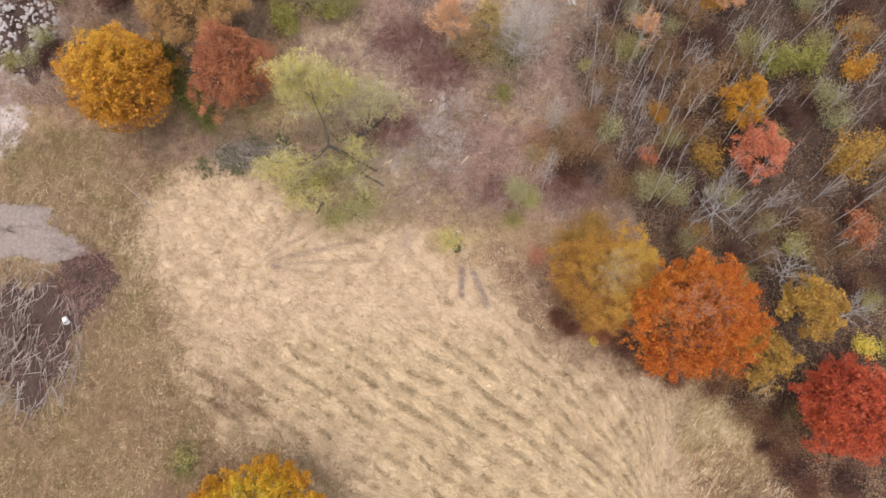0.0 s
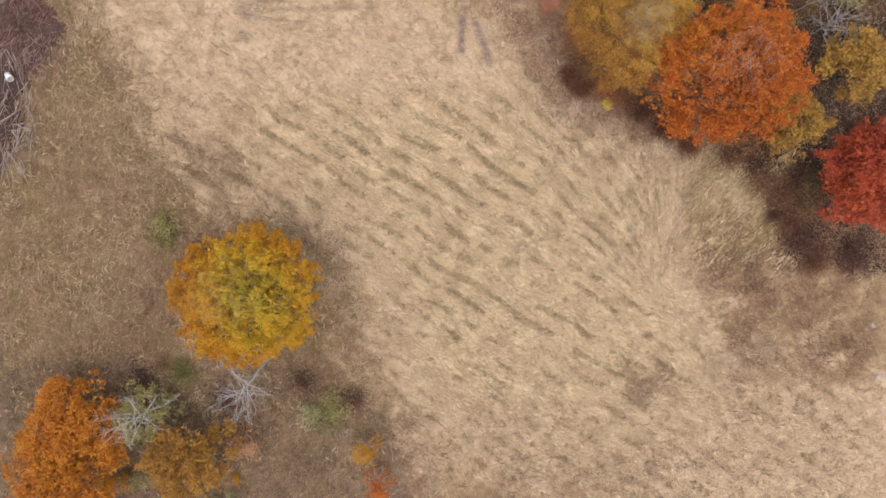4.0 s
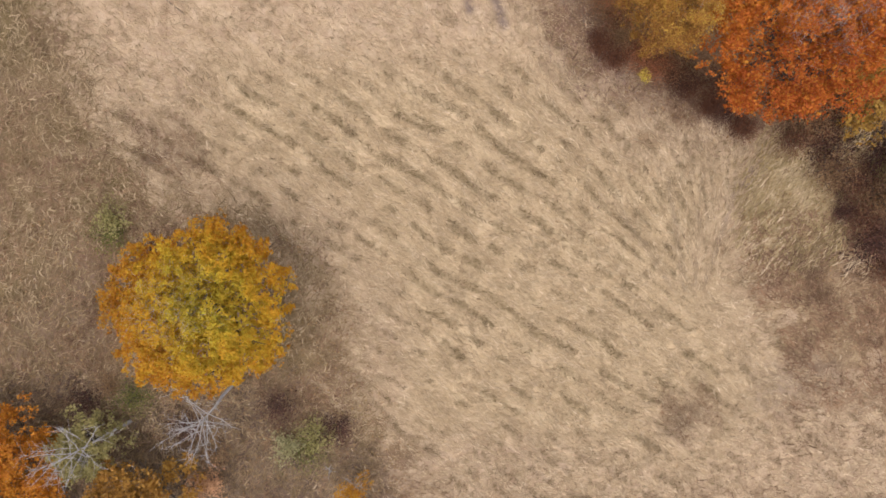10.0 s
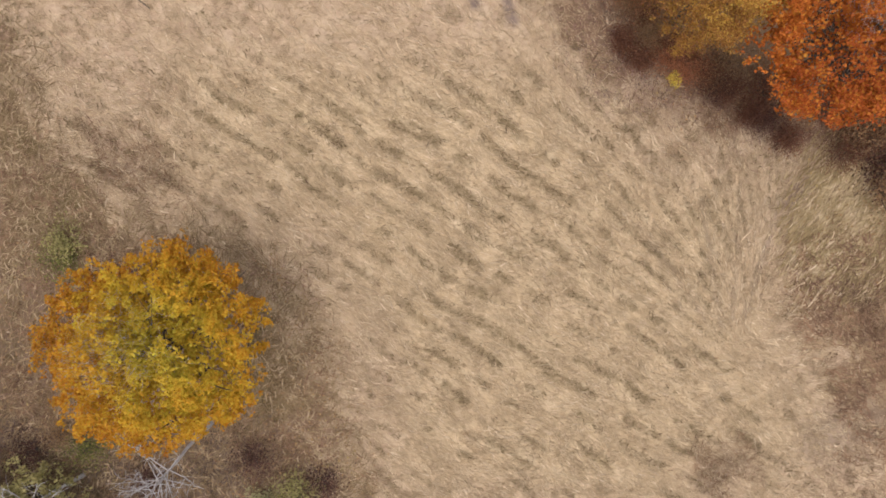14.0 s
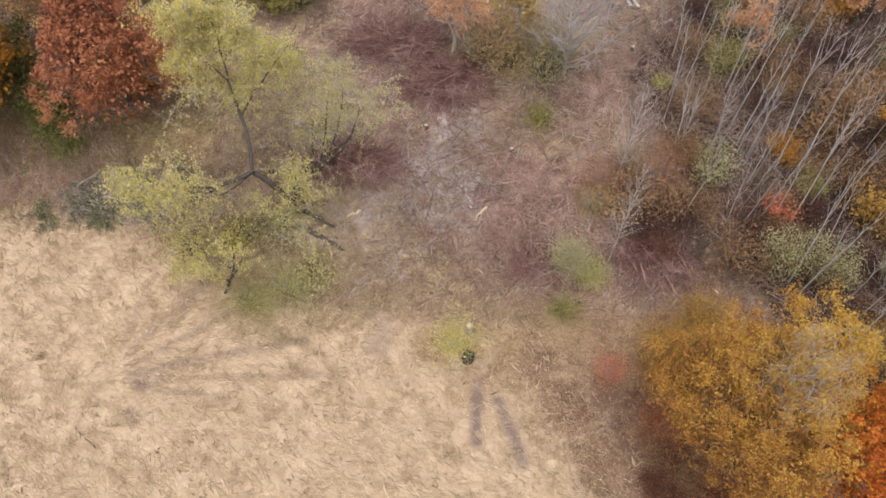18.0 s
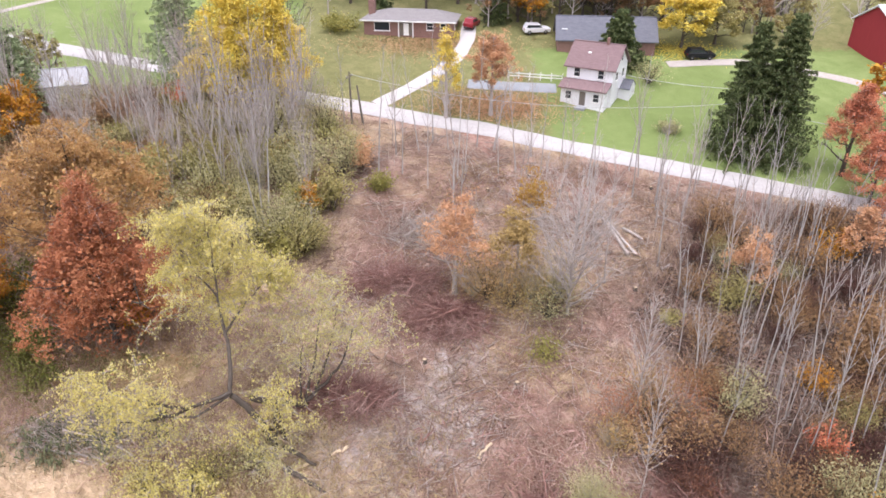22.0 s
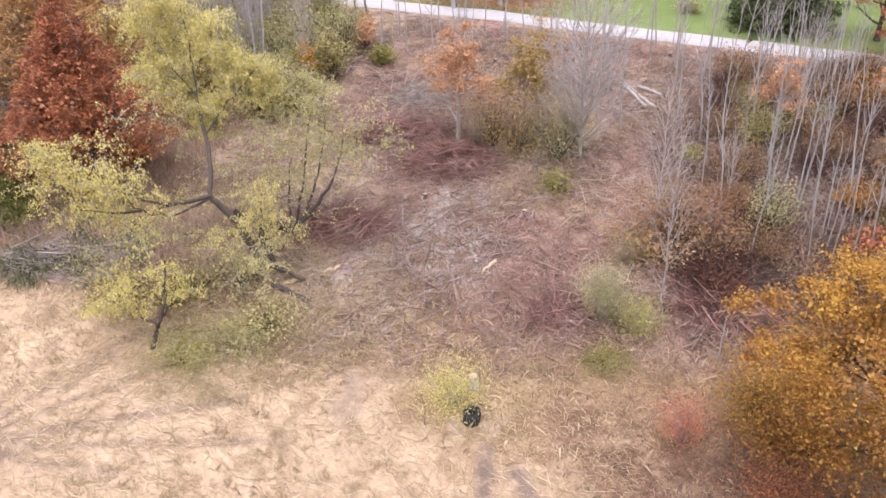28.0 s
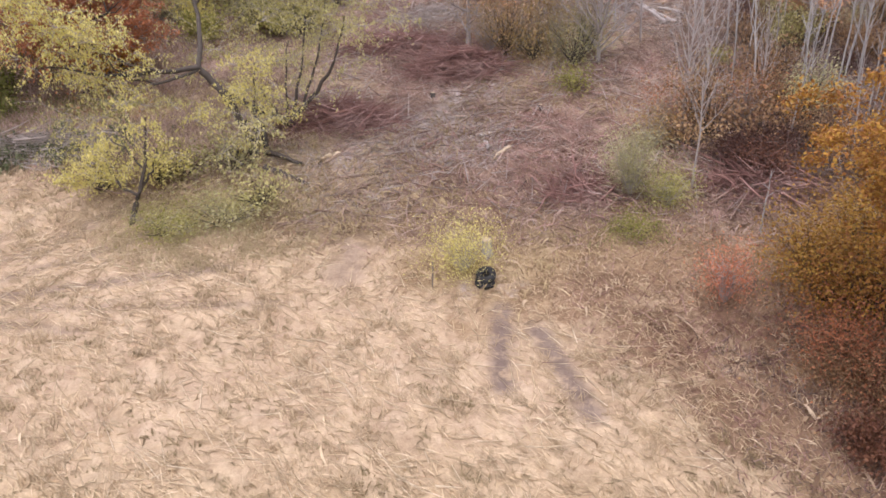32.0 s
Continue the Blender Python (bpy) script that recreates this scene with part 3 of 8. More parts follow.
def zone(zones, x, y):
    best = np.zeros(np.shape(x))
    for cx, cy, rx, ry, k in zones:
        best = np.maximum(best, k * np.clip(1.7 - 1.1 * np.hypot((x - cx) / rx, (y - cy) / ry), 0, 1))
    return best


def build_ground():
    def lines(lo, hi, step, far):
        mid = np.arange(lo, hi + step, step)
        grow = step * 1.25 ** np.arange(1, 40)
        out = np.cumsum(grow)
        out = out[out < far]
        return np.concatenate([lo - out[::-1], mid, mid[-1] + out])

    gx, gy = lines(-70, 75, 0.3, 1800), lines(-62, 112, 0.36, 1800)
    X, Y = np.meshgrid(gx, gy)
    Z = ground_z(X, Y)
    near = np.clip(1 - np.maximum(np.abs(X) - 70, 0) / 60, 0, 1) * np.clip(1 - np.maximum(np.abs(Y - 25) - 85, 0) / 60, 0, 1)
    ph = RNG.uniform(0, 6.28, 6)
    Z = Z + near * 0.05 * (np.sin(X * 0.9 + ph[0]) * np.sin(Y * 0.8 + ph[1]) + 0.4 * np.sin(X * 2.1 + Y * 1.3 + ph[2]))
    n, k = len(gx), len(gy)
    i, j = np.meshgrid(np.arange(k - 1), np.arange(n - 1), indexing="ij")
    f = np.stack([i * n + j, i * n + j + 1, (i + 1) * n + j + 1, (i + 1) * n + j], -1).reshape(-1, 4)
    me = mesh_np("ground", np.stack([X, Y, Z], -1).reshape(-1, 3), f, smooth=True)
    wander = 1.6 * np.sin(0.31 * X + 0.5) * np.sin(0.27 * Y) + 1.0 * np.sin(0.9 * X + 0.7 * Y) + 0.8 * np.sin(0.6 * X - 1.1 * Y)
    straw = np.clip(0.5 + (inside(FIELD, X, Y) + 1.5 * wander) / np.where(Y < -24, 20, 13), 0, 1)
    straw = np.maximum(straw, 0.8 * np.clip(0.5 + (inside(FIELD_EAST, X, Y) + 1.5 * wander) / 12, 0, 1))
    rl = np.array(ROAD_LINE)
    road_y = np.interp(X, rl[:, 0], rl[:, 1])
    lawn = np.clip(0.5 + (Y - road_y) / 2, 0, 1)
    yard = np.array([(-72, 91), (-58, 88.5), (-46, 89), (-40, 97), (-66, 108), (-95, 112), (-95, 97)])
    lawn = np.maximum(lawn, np.clip(0.5 + inside(yard, X, Y) / 3, 0, 1))
    olive = np.clip(0.5 + (-25 - X - 0.4 * (Y - 5)) / 10, 0, 1) * (Y < 60)
    litter = np.clip(0.5 + (Y - 26 + 0.25 * X) / 9, 0, 1) * np.clip(0.5 + (X + 22) / 8, 0, 1) * (Y < road_y) * (X > -40)
    col = np.stack([straw, olive, litter, lawn], -1).reshape(-1, 4).astype(np.float32)
    along, across = lane_flow(X, Y)
    me.attributes.new("flow", "FLOAT_VECTOR", "POINT").data.foreach_set("vector", np.stack([along, across, 0 * X], -1).astype(np.float32).ravel())
    rows = np.clip(2.6 / np.hypot(*lane_slope(X, Y)), 0, 1) * np.clip(0.4 + along / 8, 0, 1) * np.clip(0.6 + inside(FIELD, X, Y) / 6, 0.35, 1)
    dash = lane_dash(X, Y) * np.clip(0.4 + along / 8, 0, 1)
    me.attributes.new("dash", "FLOAT", "POINT").data.foreach_set("value", dash.ravel().astype(np.float32))
    me.attributes.new("rows", "FLOAT", "POINT").data.foreach_set("value", rows.ravel().astype(np.float32))
    edge = np.clip(1.05 - inside(FIELD, X, Y) / 8, 0, 1) * 0.8
    for cx, cy, rx, ry, k in ((-33, 4, 8, 12, 0.95), (-9, -30, 5, 12, 0.8), (4, -44, 16, 6, 1.0), (20, -45, 10, 5, 0.8), (-36, 24, 6, 6, 0.5), (25, -3.5, 8, 2.5, 0.8), (30, -38, 5, 4, 0.8), (-18, -13, 8, 3, 0.8), (8, 10, 5, 4, 0.7), (-2, 13, 8, 3, 0.7), (-14, 19, 9, 3, 0.8), (-20, 12, 5, 3, 0.5), (-9, 6, 5, 2, 0.5), (3, 5, 5, 2, 0.5)):
        edge = np.maximum(edge, k * np.clip(1.7 - 1.2 * np.hypot((X - cx) / rx, (Y - cy) / ry), 0, 1))
    edge = np.maximum(edge, 0.9 * np.clip((Y - 1) / 7, 0, 1))
    me.attributes.new("pink", "FLOAT", "POINT").data.foreach_set("value", edge.ravel().astype(np.float32))
    tan = zone(TAN_ZONES, X, Y)
    red = zone(RED_ZONES, X, Y)
    me.attributes.new("red", "FLOAT", "POINT").data.foreach_set("value", red.ravel().astype(np.float32))
    me.attributes.new("tan", "FLOAT", "POINT").data.foreach_set("value", tan.ravel().astype(np.float32))
    mud = np.zeros(X.shape)
    for ax, ay, bx, by, w, k in RUTS:
        h = np.clip(((X - ax) * (bx - ax) + (Y - ay) * (by - ay)) / ((bx - ax) ** 2 + (by - ay) ** 2), 0, 1)
        mud = np.maximum(mud, k * np.clip(1.4 - np.hypot(X - ax - h * (bx - ax), Y - ay - h * (by - ay)) / w, 0, 1))
    me.attributes.new("mud", "FLOAT", "POINT").data.foreach_set("value", mud.ravel().astype(np.float32))
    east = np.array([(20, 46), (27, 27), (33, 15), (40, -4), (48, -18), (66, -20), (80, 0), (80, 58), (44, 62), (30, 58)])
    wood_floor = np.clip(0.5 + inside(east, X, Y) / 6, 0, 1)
    west = np.array([(-90, 42), (-48, 40), (-30, 46), (-20, 56), (-10, 66), (-14, 80), (-40, 92), (-90, 105)])
    wood_floor = np.maximum(wood_floor, np.clip(0.45 + inside(west, X, Y) / 6, 0, 0.95))
    south = np.array([(-70, -33), (-44, -31), (-24, -32), (-8, -40), (-4, -70), (-70, -70)])
    wood_floor = np.maximum(wood_floor, 0.85 * np.clip(0.5 + inside(south, X, Y) / 6, 0, 1))
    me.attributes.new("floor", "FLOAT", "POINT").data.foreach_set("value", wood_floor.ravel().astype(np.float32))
    bare = zone(BARE_ZONES, X, Y)
    me.attributes.new("bare", "FLOAT", "POINT").data.foreach_set("value", bare.ravel().astype(np.float32))
    dry_lawn = np.clip(0.5 + (14 - X) / 8, 0, 1) * np.clip(0.5 + (X + 24) / 10, 0, 1)
    dry_lawn = np.maximum(dry_lawn, np.clip((Y - 104) / 6, 0, 1) * np.clip((X + 30) / 10, 0, 1))
    me.attributes.new("dry", "FLOAT", "POINT").data.foreach_set("value", dry_lawn.ravel().astype(np.float32))
    at = me.color_attributes.new("cover", "FLOAT_COLOR", "POINT")
    at.data.foreach_set("color", col.ravel())
    ob = solid("ground", me, GROUND)
    tagged(ob, "sloping hillside of mown straw, scrub and lawn", "ground", kind="structure")


build_ground()

GRAVEL = grained("road_gravel", (0.33, 0.315, 0.305), (0.52, 0.50, 0.485), 2.0, 0.95, bump_by=0.4)


def ribbon(name, line, width, mat, label, lift=0.06, category="road"):
    """A road or drive laid on the slope, with a low shoulder on both sides."""
    p = np.array(line, float)
    s = np.concatenate([[0], np.cumsum(np.hypot(*np.diff(p, axis=0).T))])
    u = np.arange(0, s[-1], 1.5)
    p = np.stack([np.interp(u, s, p[:, 0]), np.interp(u, s, p[:, 1])], -1)
    d = np.gradient(p, axis=0)
    d /= np.linalg.norm(d, axis=1, keepdims=True)
    nrm = np.stack([-d[:, 1], d[:, 0]], -1)
    off = np.array([-0.56, -0.5, -0.25, 0, 0.25, 0.5, 0.56]) * width
    hgt = np.array([-0.15, 0.9, 1.1, 1.3, 1.1, 0.9, -0.15]) * lift
    wob = 1 + 0.05 * np.sin(u * 0.7)[:, None]
    P = p[:, None] + nrm[:, None] * (off[None, :, None] * wob[..., None])
    Z = ground_z(P[..., 0], P[..., 1]) + hgt[None] + 0.06
    n, k = P.shape[:2]
    i, j = np.meshgrid(np.arange(n - 1), np.arange(k - 1), indexing="ij")
    f = np.stack([i * k + j, i * k + j + 1, (i + 1) * k + j + 1, (i + 1) * k + j], -1).reshape(-1, 4)[:, ::-1]
    ob = solid(name, mesh_np(name, np.concatenate([P, Z[..., None]], -1).reshape(-1, 3), f, True), mat)
    return tagged(ob, label, category, kind="structure")


ribbon("road", ROAD_LINE, 3.0, GRAVEL, "pale gravel country road across the hillside")
ribbon("driveway", [(-9.5, 87), (-5, 92), (-1, 97), (2.5, 103), (4.3, 109), (5, 118)], 2.3, GRAVEL, "pale gravel drive up to the brick house")


# ---------------------------------------------------------------- trees
def limbs(rng, height, radius, clear, count, r0, lean=(0.0, 0.0), bend=0.06, twigs=4, up=0.45, sides=6):
    """Trunk and limbs: returns trunk pieces, limb pieces and limb tips."""
    n = 8
    z = np.linspace(-0.25, height * 0.94, n)
    q = (z / height).clip(0)
    tx = lean[0] * q**1.3 + rng.normal(0, bend, n) * q * height * 0.12
    ty = lean[1] * q**1.3 + rng.normal(0, bend, n) * q * height * 0.12
    tp = np.stack([tx, ty, z], -1)
    tr = r0 * (1 - 0.93 * q) + 0.01
    tr[0] *= 1.35
    trunk, out, tips = [tube(tp, tr, max(sides, 7))], [], []
    for k in range(count):
        h = height * (clear + (0.92 - clear) * (k + rng.uniform(0, 1)) / count)
        base = np.array([np.interp(h, z, tx), np.interp(h, z, ty), h])
        a = k * 2.4 + rng.uniform(-0.5, 0.5)
        reach = radius * rng.uniform(0.7, 1.0) * (1 - 0.75 * max(0, (h / height - 0.45) / 0.55) ** 1.5)
        rise = up * reach * rng.uniform(0.6, 1.5)
        m = 5
        s = np.linspace(0, 1, m)
        pts = base + np.stack([np.cos(a) * reach * s, np.sin(a) * reach * s, rise * s**1.2], -1) + rng.normal(0, 0.04 * reach, (m, 3)) * s[:, None]
        rr = max(0.02, r0 * 0.55 * (1 - h / height) + 0.02)
        out.append(tube(pts, rr * (1 - 0.85 * s), 5))
        tips.append(pts[-1])
        for _ in range(twigs):
            s0 = rng.uniform(0.35, 0.95)
            b = np.array([np.interp(s0, s, pts[:, c]) for c in range(3)])
            d = rng.normal(size=3)
            d[2] = abs(d[2]) * 0.8 + 0.2
            d[:2] += 0.9 * np.array([np.cos(a), np.sin(a)])
            d /= np.linalg.norm(d)
            ln = reach * rng.uniform(0.25, 0.5)
            e = b + d * ln
            out.append(tube(np.stack([b, (b + e) / 2 + rng.normal(0, 0.05 * ln, 3), e]), np.array([rr * 0.4, rr * 0.28, 0.008]), 4))
            tips.append(e)
    return trunk, out, np.array(tips)


def crown_points(rng, height, radius, low, count, lobes, tips=None, shell=0.7, lean=(0.0, 0.0), peak=1.0, lobe=0.22, ragged=0.16, cone=0.0, holes=0, skirt=0.0):
    """Places for leaves: many uneven lobes over a rounded crown, with gaps between them."""
    cz, hz = height * (low + 1) / 2, height * (1 - low) / 2
    d = rng.normal(size=(lobes, 3))
    d /= np.linalg.norm(d, axis=1, keepdims=True)
    d[:, 2] = np.where(d[:, 2] < -0.5, -d[:, 2], d[:, 2])
    rr = np.where(d[:, 2:3] > 0.45, rng.uniform(0.2, 0.88, (lobes, 1)), rng.uniform(0.55, 0.88, (lobes, 1)))
    taper = 1 - (1 - peak) * np.clip(d[:, 2:3], 0, 1)
    wave = np.sin(d @ (rng.normal(size=(3, 7)) * 3.2) + rng.uniform(0, 6.283, 7)).sum(1, keepdims=True) / 2.0
    rr = rr * (1 + ragged * np.clip(wave, -1.4, 1.1))
    c = d * rr * np.array([radius, radius, hz])
    c[:, :2] *= taper
    c[:, :2] *= 1 - skirt * np.clip(-c[:, 2:3] / hz, 0, 1)
    c += np.array([0, 0, cz])
    c[:, :2] *= 1 - cone * np.clip(c[:, 2:3] / height, 0, 1)
    lr = radius * lobe * np.exp(rng.normal(0, 0.45, lobes)).clip(0.4, 2.4)
    solid_lobes = np.arange(lobes)
    if holes:
        gap = rng.normal(size=(holes, 3)) * [1.0, 1.0, 0.3] + [0, 0, 1.1]
        gap /= np.linalg.norm(gap, axis=1, keepdims=True)
        solid_lobes = solid_lobes[(d @ gap.T).max(1) < 0.988]
    pick = solid_lobes[rng.integers(0, len(solid_lobes), count)]
    e = rng.normal(size=(count, 3))
    e += 0.7 * d[pick]
    e[:, 2] += 0.3
    e /= np.linalg.norm(e, axis=1, keepdims=True)
    ins = rng.uniform(shell, 1.05, (count, 1)) * rng.choice([1.0, 1.0, 1.0, 0.65], (count, 1)) * (1 + 0.12 * rng.normal(size=(count, 1)))
    p = c[pick] + e * ins * lr[pick][:, None] * np.array([1, 1, 0.8])
    q = (p[:, 2:3] / height).clip(0, 1.2)
    p[:, :1] += lean[0] * q
    p[:, 1:2] += lean[1] * q
    return p[p[:, 2] > 0.15]


def broadleaf(name, label, category, leaf, height, radius, low=0.25, count=9000, lobes=90, size=0.34, lobe=0.2, seed=1, bark=None, lean=(0, 0), group="", peak=0.8, shell=0.7, limb_count=12, at=None, ragged=0.16, cone=0.0, holes=0, bald=0.0, twig=None, skirt=0.0, sigma=0.22):
    rng = np.random.default_rng(seed)
    ob = tagged(new(name), label, category, group)
    trunk, branch, tips = limbs(rng, height * 0.9, radius * (0.6 if skirt else 0.85), 0.3 if skirt else max(0.12, low * 0.8) if low > -0.15 else 0.32, limb_count, 0.02 * height + 0.03, lean)
    v, f = joined(trunk)
    solid("trunk", mesh_np("trunk", v, f, True), bark or BARK_DARK, ob)
    v, f = joined(branch)
    tagged(solid("branchwork", mesh_np("branchwork", v, f, True), bark or BARK_DARK, ob), kind="stuff")
    p = crown_points(rng, height, radius, low, count // 9, lobes, tips, shell, lean, peak, lobe, ragged, cone, holes, skirt)
    if bald:
        spot = np.array([0.12 * radius, 0.1 * radius, height * 0.93])
        away = np.linalg.norm((p - spot) / [radius * 0.42, radius * 0.42, height * 0.22], axis=1) + rng.normal(0, 0.25, len(p))
        bare = p[away < 1]
        p = p[(away > 1) | (rng.uniform(size=len(p)) > bald)]
    else:
        bare = p[::6]
    v, f = leaf_quads(rng, np.repeat(p, 9, 0) + rng.normal(0, 1, (9 * len(p), 3)) * [sigma, sigma, 0.65 * sigma], size)
    if count > 30000:
        d = rng.normal(size=(count // 9, 3))
        d *= (rng.uniform(0.1, 0.72, len(d)) ** 0.6 / np.linalg.norm(d, axis=1))[:, None]
        core = d * [radius, radius, height * (1 - low) / 2] + [0, 0, height * (low + 1) / 2]
        core[:, :2] *= 1 - cone * np.clip(core[:, 2:3] / height, 0, 1)
        if bald:
            core = core[core[:, 2] < height * 0.72]
        v2, f2 = leaf_quads(rng, core[core[:, 2] > 0.3], size * (1.2 if skirt else 1.8))
        v, f = np.concatenate([v, v2]), np.concatenate([f, f2 + len(v)])
    tagged(solid("crown", mesh_np("crown", v, f), leaf, ob), kind="stuff")
    out = bare - [lean[0] * 0.5, lean[1] * 0.5, height * (low + 1) / 2 - 0.3 * height]
    out = out / np.linalg.norm(out, axis=1, keepdims=True) + rng.normal(0, 0.45, bare.shape)
    v, f = slivers(rng, bare - out * 0.7, out, rng.uniform(1.0, 2.2, len(bare)), rng.uniform(0.008, 0.02, len(bare)))
    tagged(solid("twigwork", mesh_np("twigwork", v, f), twig or bark or BARK_ASH, ob), kind="stuff")
    if at is not None:
        ob.matrix_basis = pose(at[0], at[1], gz(*at), 0, 0, seed * 37 % 360)
    return ob


def bare_tree(name, label, height, radius, seed=1, bark=None, clear=0.35, count=14, r0=None, twigs=5, lean=(0, 0), group="", at=None, up=0.9):
    rng = np.random.default_rng(seed)
    ob = tagged(new(name), label, "tree", group)
    trunk, branch, tips = limbs(rng, height, radius, clear, count, r0 or 0.012 * height + 0.02, lean, 0.05, twigs, up, 5)
    v, f = joined(trunk)
    solid("trunk", mesh_np("trunk", v, f, True), bark or BARK_GREY, ob)
    if at is not None:
        step = twigs + 1
        for k in range(0, len(branch), step):
            v, f = joined(branch[k:k + step])
            solid("limb", mesh_np("limb", v, f, True), bark or BARK_GREY, ob)
    else:
        v, f = joined(branch)
        tagged(solid("branchwork", mesh_np("branchwork", v, f, True), bark or BARK_GREY, ob), kind="stuff")
    if at is not None:
        ob.matrix_basis = pose(at[0], at[1], gz(*at), 0, 0, 0)
    return ob


# ---------------------------------------------------------------- the large trees round the field
SAPLINGS = []
broadleaf("maple_tree", "round golden-yellow maple with an orange rim in dry grass", "tree", LEAF_YELLOW, 24, 9.6, 0.3, 56000, 560, 0.24, lobe=0.076, seed=3, at=(-23.4, -21.4), limb_count=22, ragged=0.04, holes=7, shell=0.6, sigma=0.15, bald=0.22)
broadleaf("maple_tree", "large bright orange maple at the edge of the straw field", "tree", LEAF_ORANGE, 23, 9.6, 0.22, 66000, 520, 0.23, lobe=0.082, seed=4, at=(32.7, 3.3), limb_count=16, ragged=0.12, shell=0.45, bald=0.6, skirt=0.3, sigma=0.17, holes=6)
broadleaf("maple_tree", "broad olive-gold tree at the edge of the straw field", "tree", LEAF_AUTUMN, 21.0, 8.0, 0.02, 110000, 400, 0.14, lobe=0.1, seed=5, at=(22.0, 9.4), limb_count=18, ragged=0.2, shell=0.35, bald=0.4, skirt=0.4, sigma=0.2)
broadleaf("maple_tree", "bright red maple beside dark brambles", "tree", LEAF_RED, 16.5, 7.8, 0.08, 44000, 420, 0.25, lobe=0.085, seed=6, at=(54.4, -7.6), shell=0.35, ragged=0.12)
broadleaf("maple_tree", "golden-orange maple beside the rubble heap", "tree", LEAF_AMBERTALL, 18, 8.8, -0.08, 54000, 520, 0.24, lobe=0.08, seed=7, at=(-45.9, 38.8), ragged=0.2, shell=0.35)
broadleaf("oak_tree", "rust-red oak with dense drooping leaves", "tree", LEAF_RUST, 17, 9.6, -0.1, 62000, 420, 0.185, lobe=0.08, seed=8, at=(-30.6, 41.8), peak=0.35, cone=0.7, ragged=0.22, shell=0.3, sigma=0.26)
broadleaf("oak_tree", "broad brown oak behind the rust-red oak", "tree", LEAF_BROWN, 16, 9.6, 0.0, 56000, 360, 0.19, lobe=0.095, seed=9, at=(-37, 52.5), shell=0.3, ragged=0.25, sigma=0.3)
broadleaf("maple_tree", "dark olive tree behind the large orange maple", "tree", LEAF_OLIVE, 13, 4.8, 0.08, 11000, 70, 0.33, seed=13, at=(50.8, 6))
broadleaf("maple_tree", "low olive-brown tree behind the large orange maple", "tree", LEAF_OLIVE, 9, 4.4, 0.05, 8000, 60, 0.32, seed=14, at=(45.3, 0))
broadleaf("maple_tree", "small coral-red maple in bare brush", "tree", LEAF_CORAL, 11, 4.0, 0.0, 13000, 130, 0.24, lobe=0.15, seed=15, at=(46, 28.6), shell=0.35)
broadleaf("maple_tree", "small golden tree among dead poles", "tree", LEAF_AMBER, 10.5, 3.5, 0.0, 9000, 110, 0.24, lobe=0.15, seed=16, at=(44.6, 36))
broadleaf("maple_tree", "orange tree with thinning leaves among dead trees", "tree", LEAF_GOLDORANGE, 14, 8.2, 0.04, 26000, 130, 0.3, seed=17, at=(-52.5, -46.5))
broadleaf("maple_tree", "golden-orange tree with thinning leaves among dead trees", "tree", LEAF_GOLDORANGE, 13, 6.6, 0.05, 18000, 110, 0.3, seed=18, at=(-50, -39))
broadleaf("oak_tree", "brown-gold oak losing its leaves", "tree", LEAF_AMBERBROWN, 12, 6.8, 0.05, 14000, 80, 0.33, seed=19, at=(-35, -44.8))
broadleaf("maple_tree", "yellow-green tree behind a dead grey tree", "tree", LEAF_MOSS, 9, 4.2, 0.05, 7000, 70, 0.3, seed=20, at=(-42.2, -38.5))
SAPLINGS.append(("slender yellow sapling in brown grass", LEAF_AMBER, 9, 2.0, 2340, 21, (-11.3, -44.3)))
SAPLINGS.append(("slender orange sapling in brown grass", LEAF_ORANGE, 8, 2.3, 2340, 22, (-9.6, -49.7)))
broadleaf("maple_tree", "orange-red maple by the gravel road", "tree", LEAF_CORALSOFT, 13, 4.6, 0.0, 20000, 150, 0.22, lobe=0.15, shell=0.3, seed=23, at=(50.6, 69.6), peak=0.4, cone=0.65, ragged=0.25)
broadleaf("maple_tree", "low orange-red maple below the gravel road", "tree", LEAF_CORALSOFT, 9, 4.2, 0.0, 15000, 130, 0.22, lobe=0.15, shell=0.3, seed=24, at=(51.4, 64), peak=0.5, cone=0.4, ragged=0.25)
broadleaf("maple_tree", "soft coral-red tree among pale poles", "tree", LEAF_CORALSOFT, 8, 3.0, 0.0, 8000, 90, 0.2, shell=0.4, seed=291, at=(49.5, 57), cone=0.3)
broadleaf("maple_tree", "peach-orange tree among pale poles", "tree", LEAF_PEACH, 7, 2.4, 0.0, 5000, 80, 0.26, shell=0.4, seed=292, at=(44.5, 53), cone=0.3)
broadleaf("maple_tree", "tall golden-yellow maple near the road", "tree", LEAF_LEMON, 19, 7.0, -0.2, 56000, 240, 0.22, lobe=0.16, seed=25, at=(-29.0, 86.4), peak=0.4, ragged=0.3, cone=0.3)
broadleaf("maple_tree", "golden-yellow maple near the road", "tree", LEAF_LEMON, 18, 5.0, -0.2, 36000, 150, 0.24, lobe=0.18, seed=26, at=(-23.6, 87.6), ragged=0.3, peak=0.4, cone=0.3)
broadleaf("maple_tree", "bright yellow maple behind the black car", "tree", LEAF_LEMON, 11.5, 5.0, -0.1, 15000, 80, 0.36, seed=27, at=(40.5, 107))
broadleaf("maple_tree", "yellow-green maple behind the black car", "tree", LEAF_MOSS, 10.5, 4.4, -0.1, 11000, 70, 0.36, seed=28, at=(46.6, 108.5))
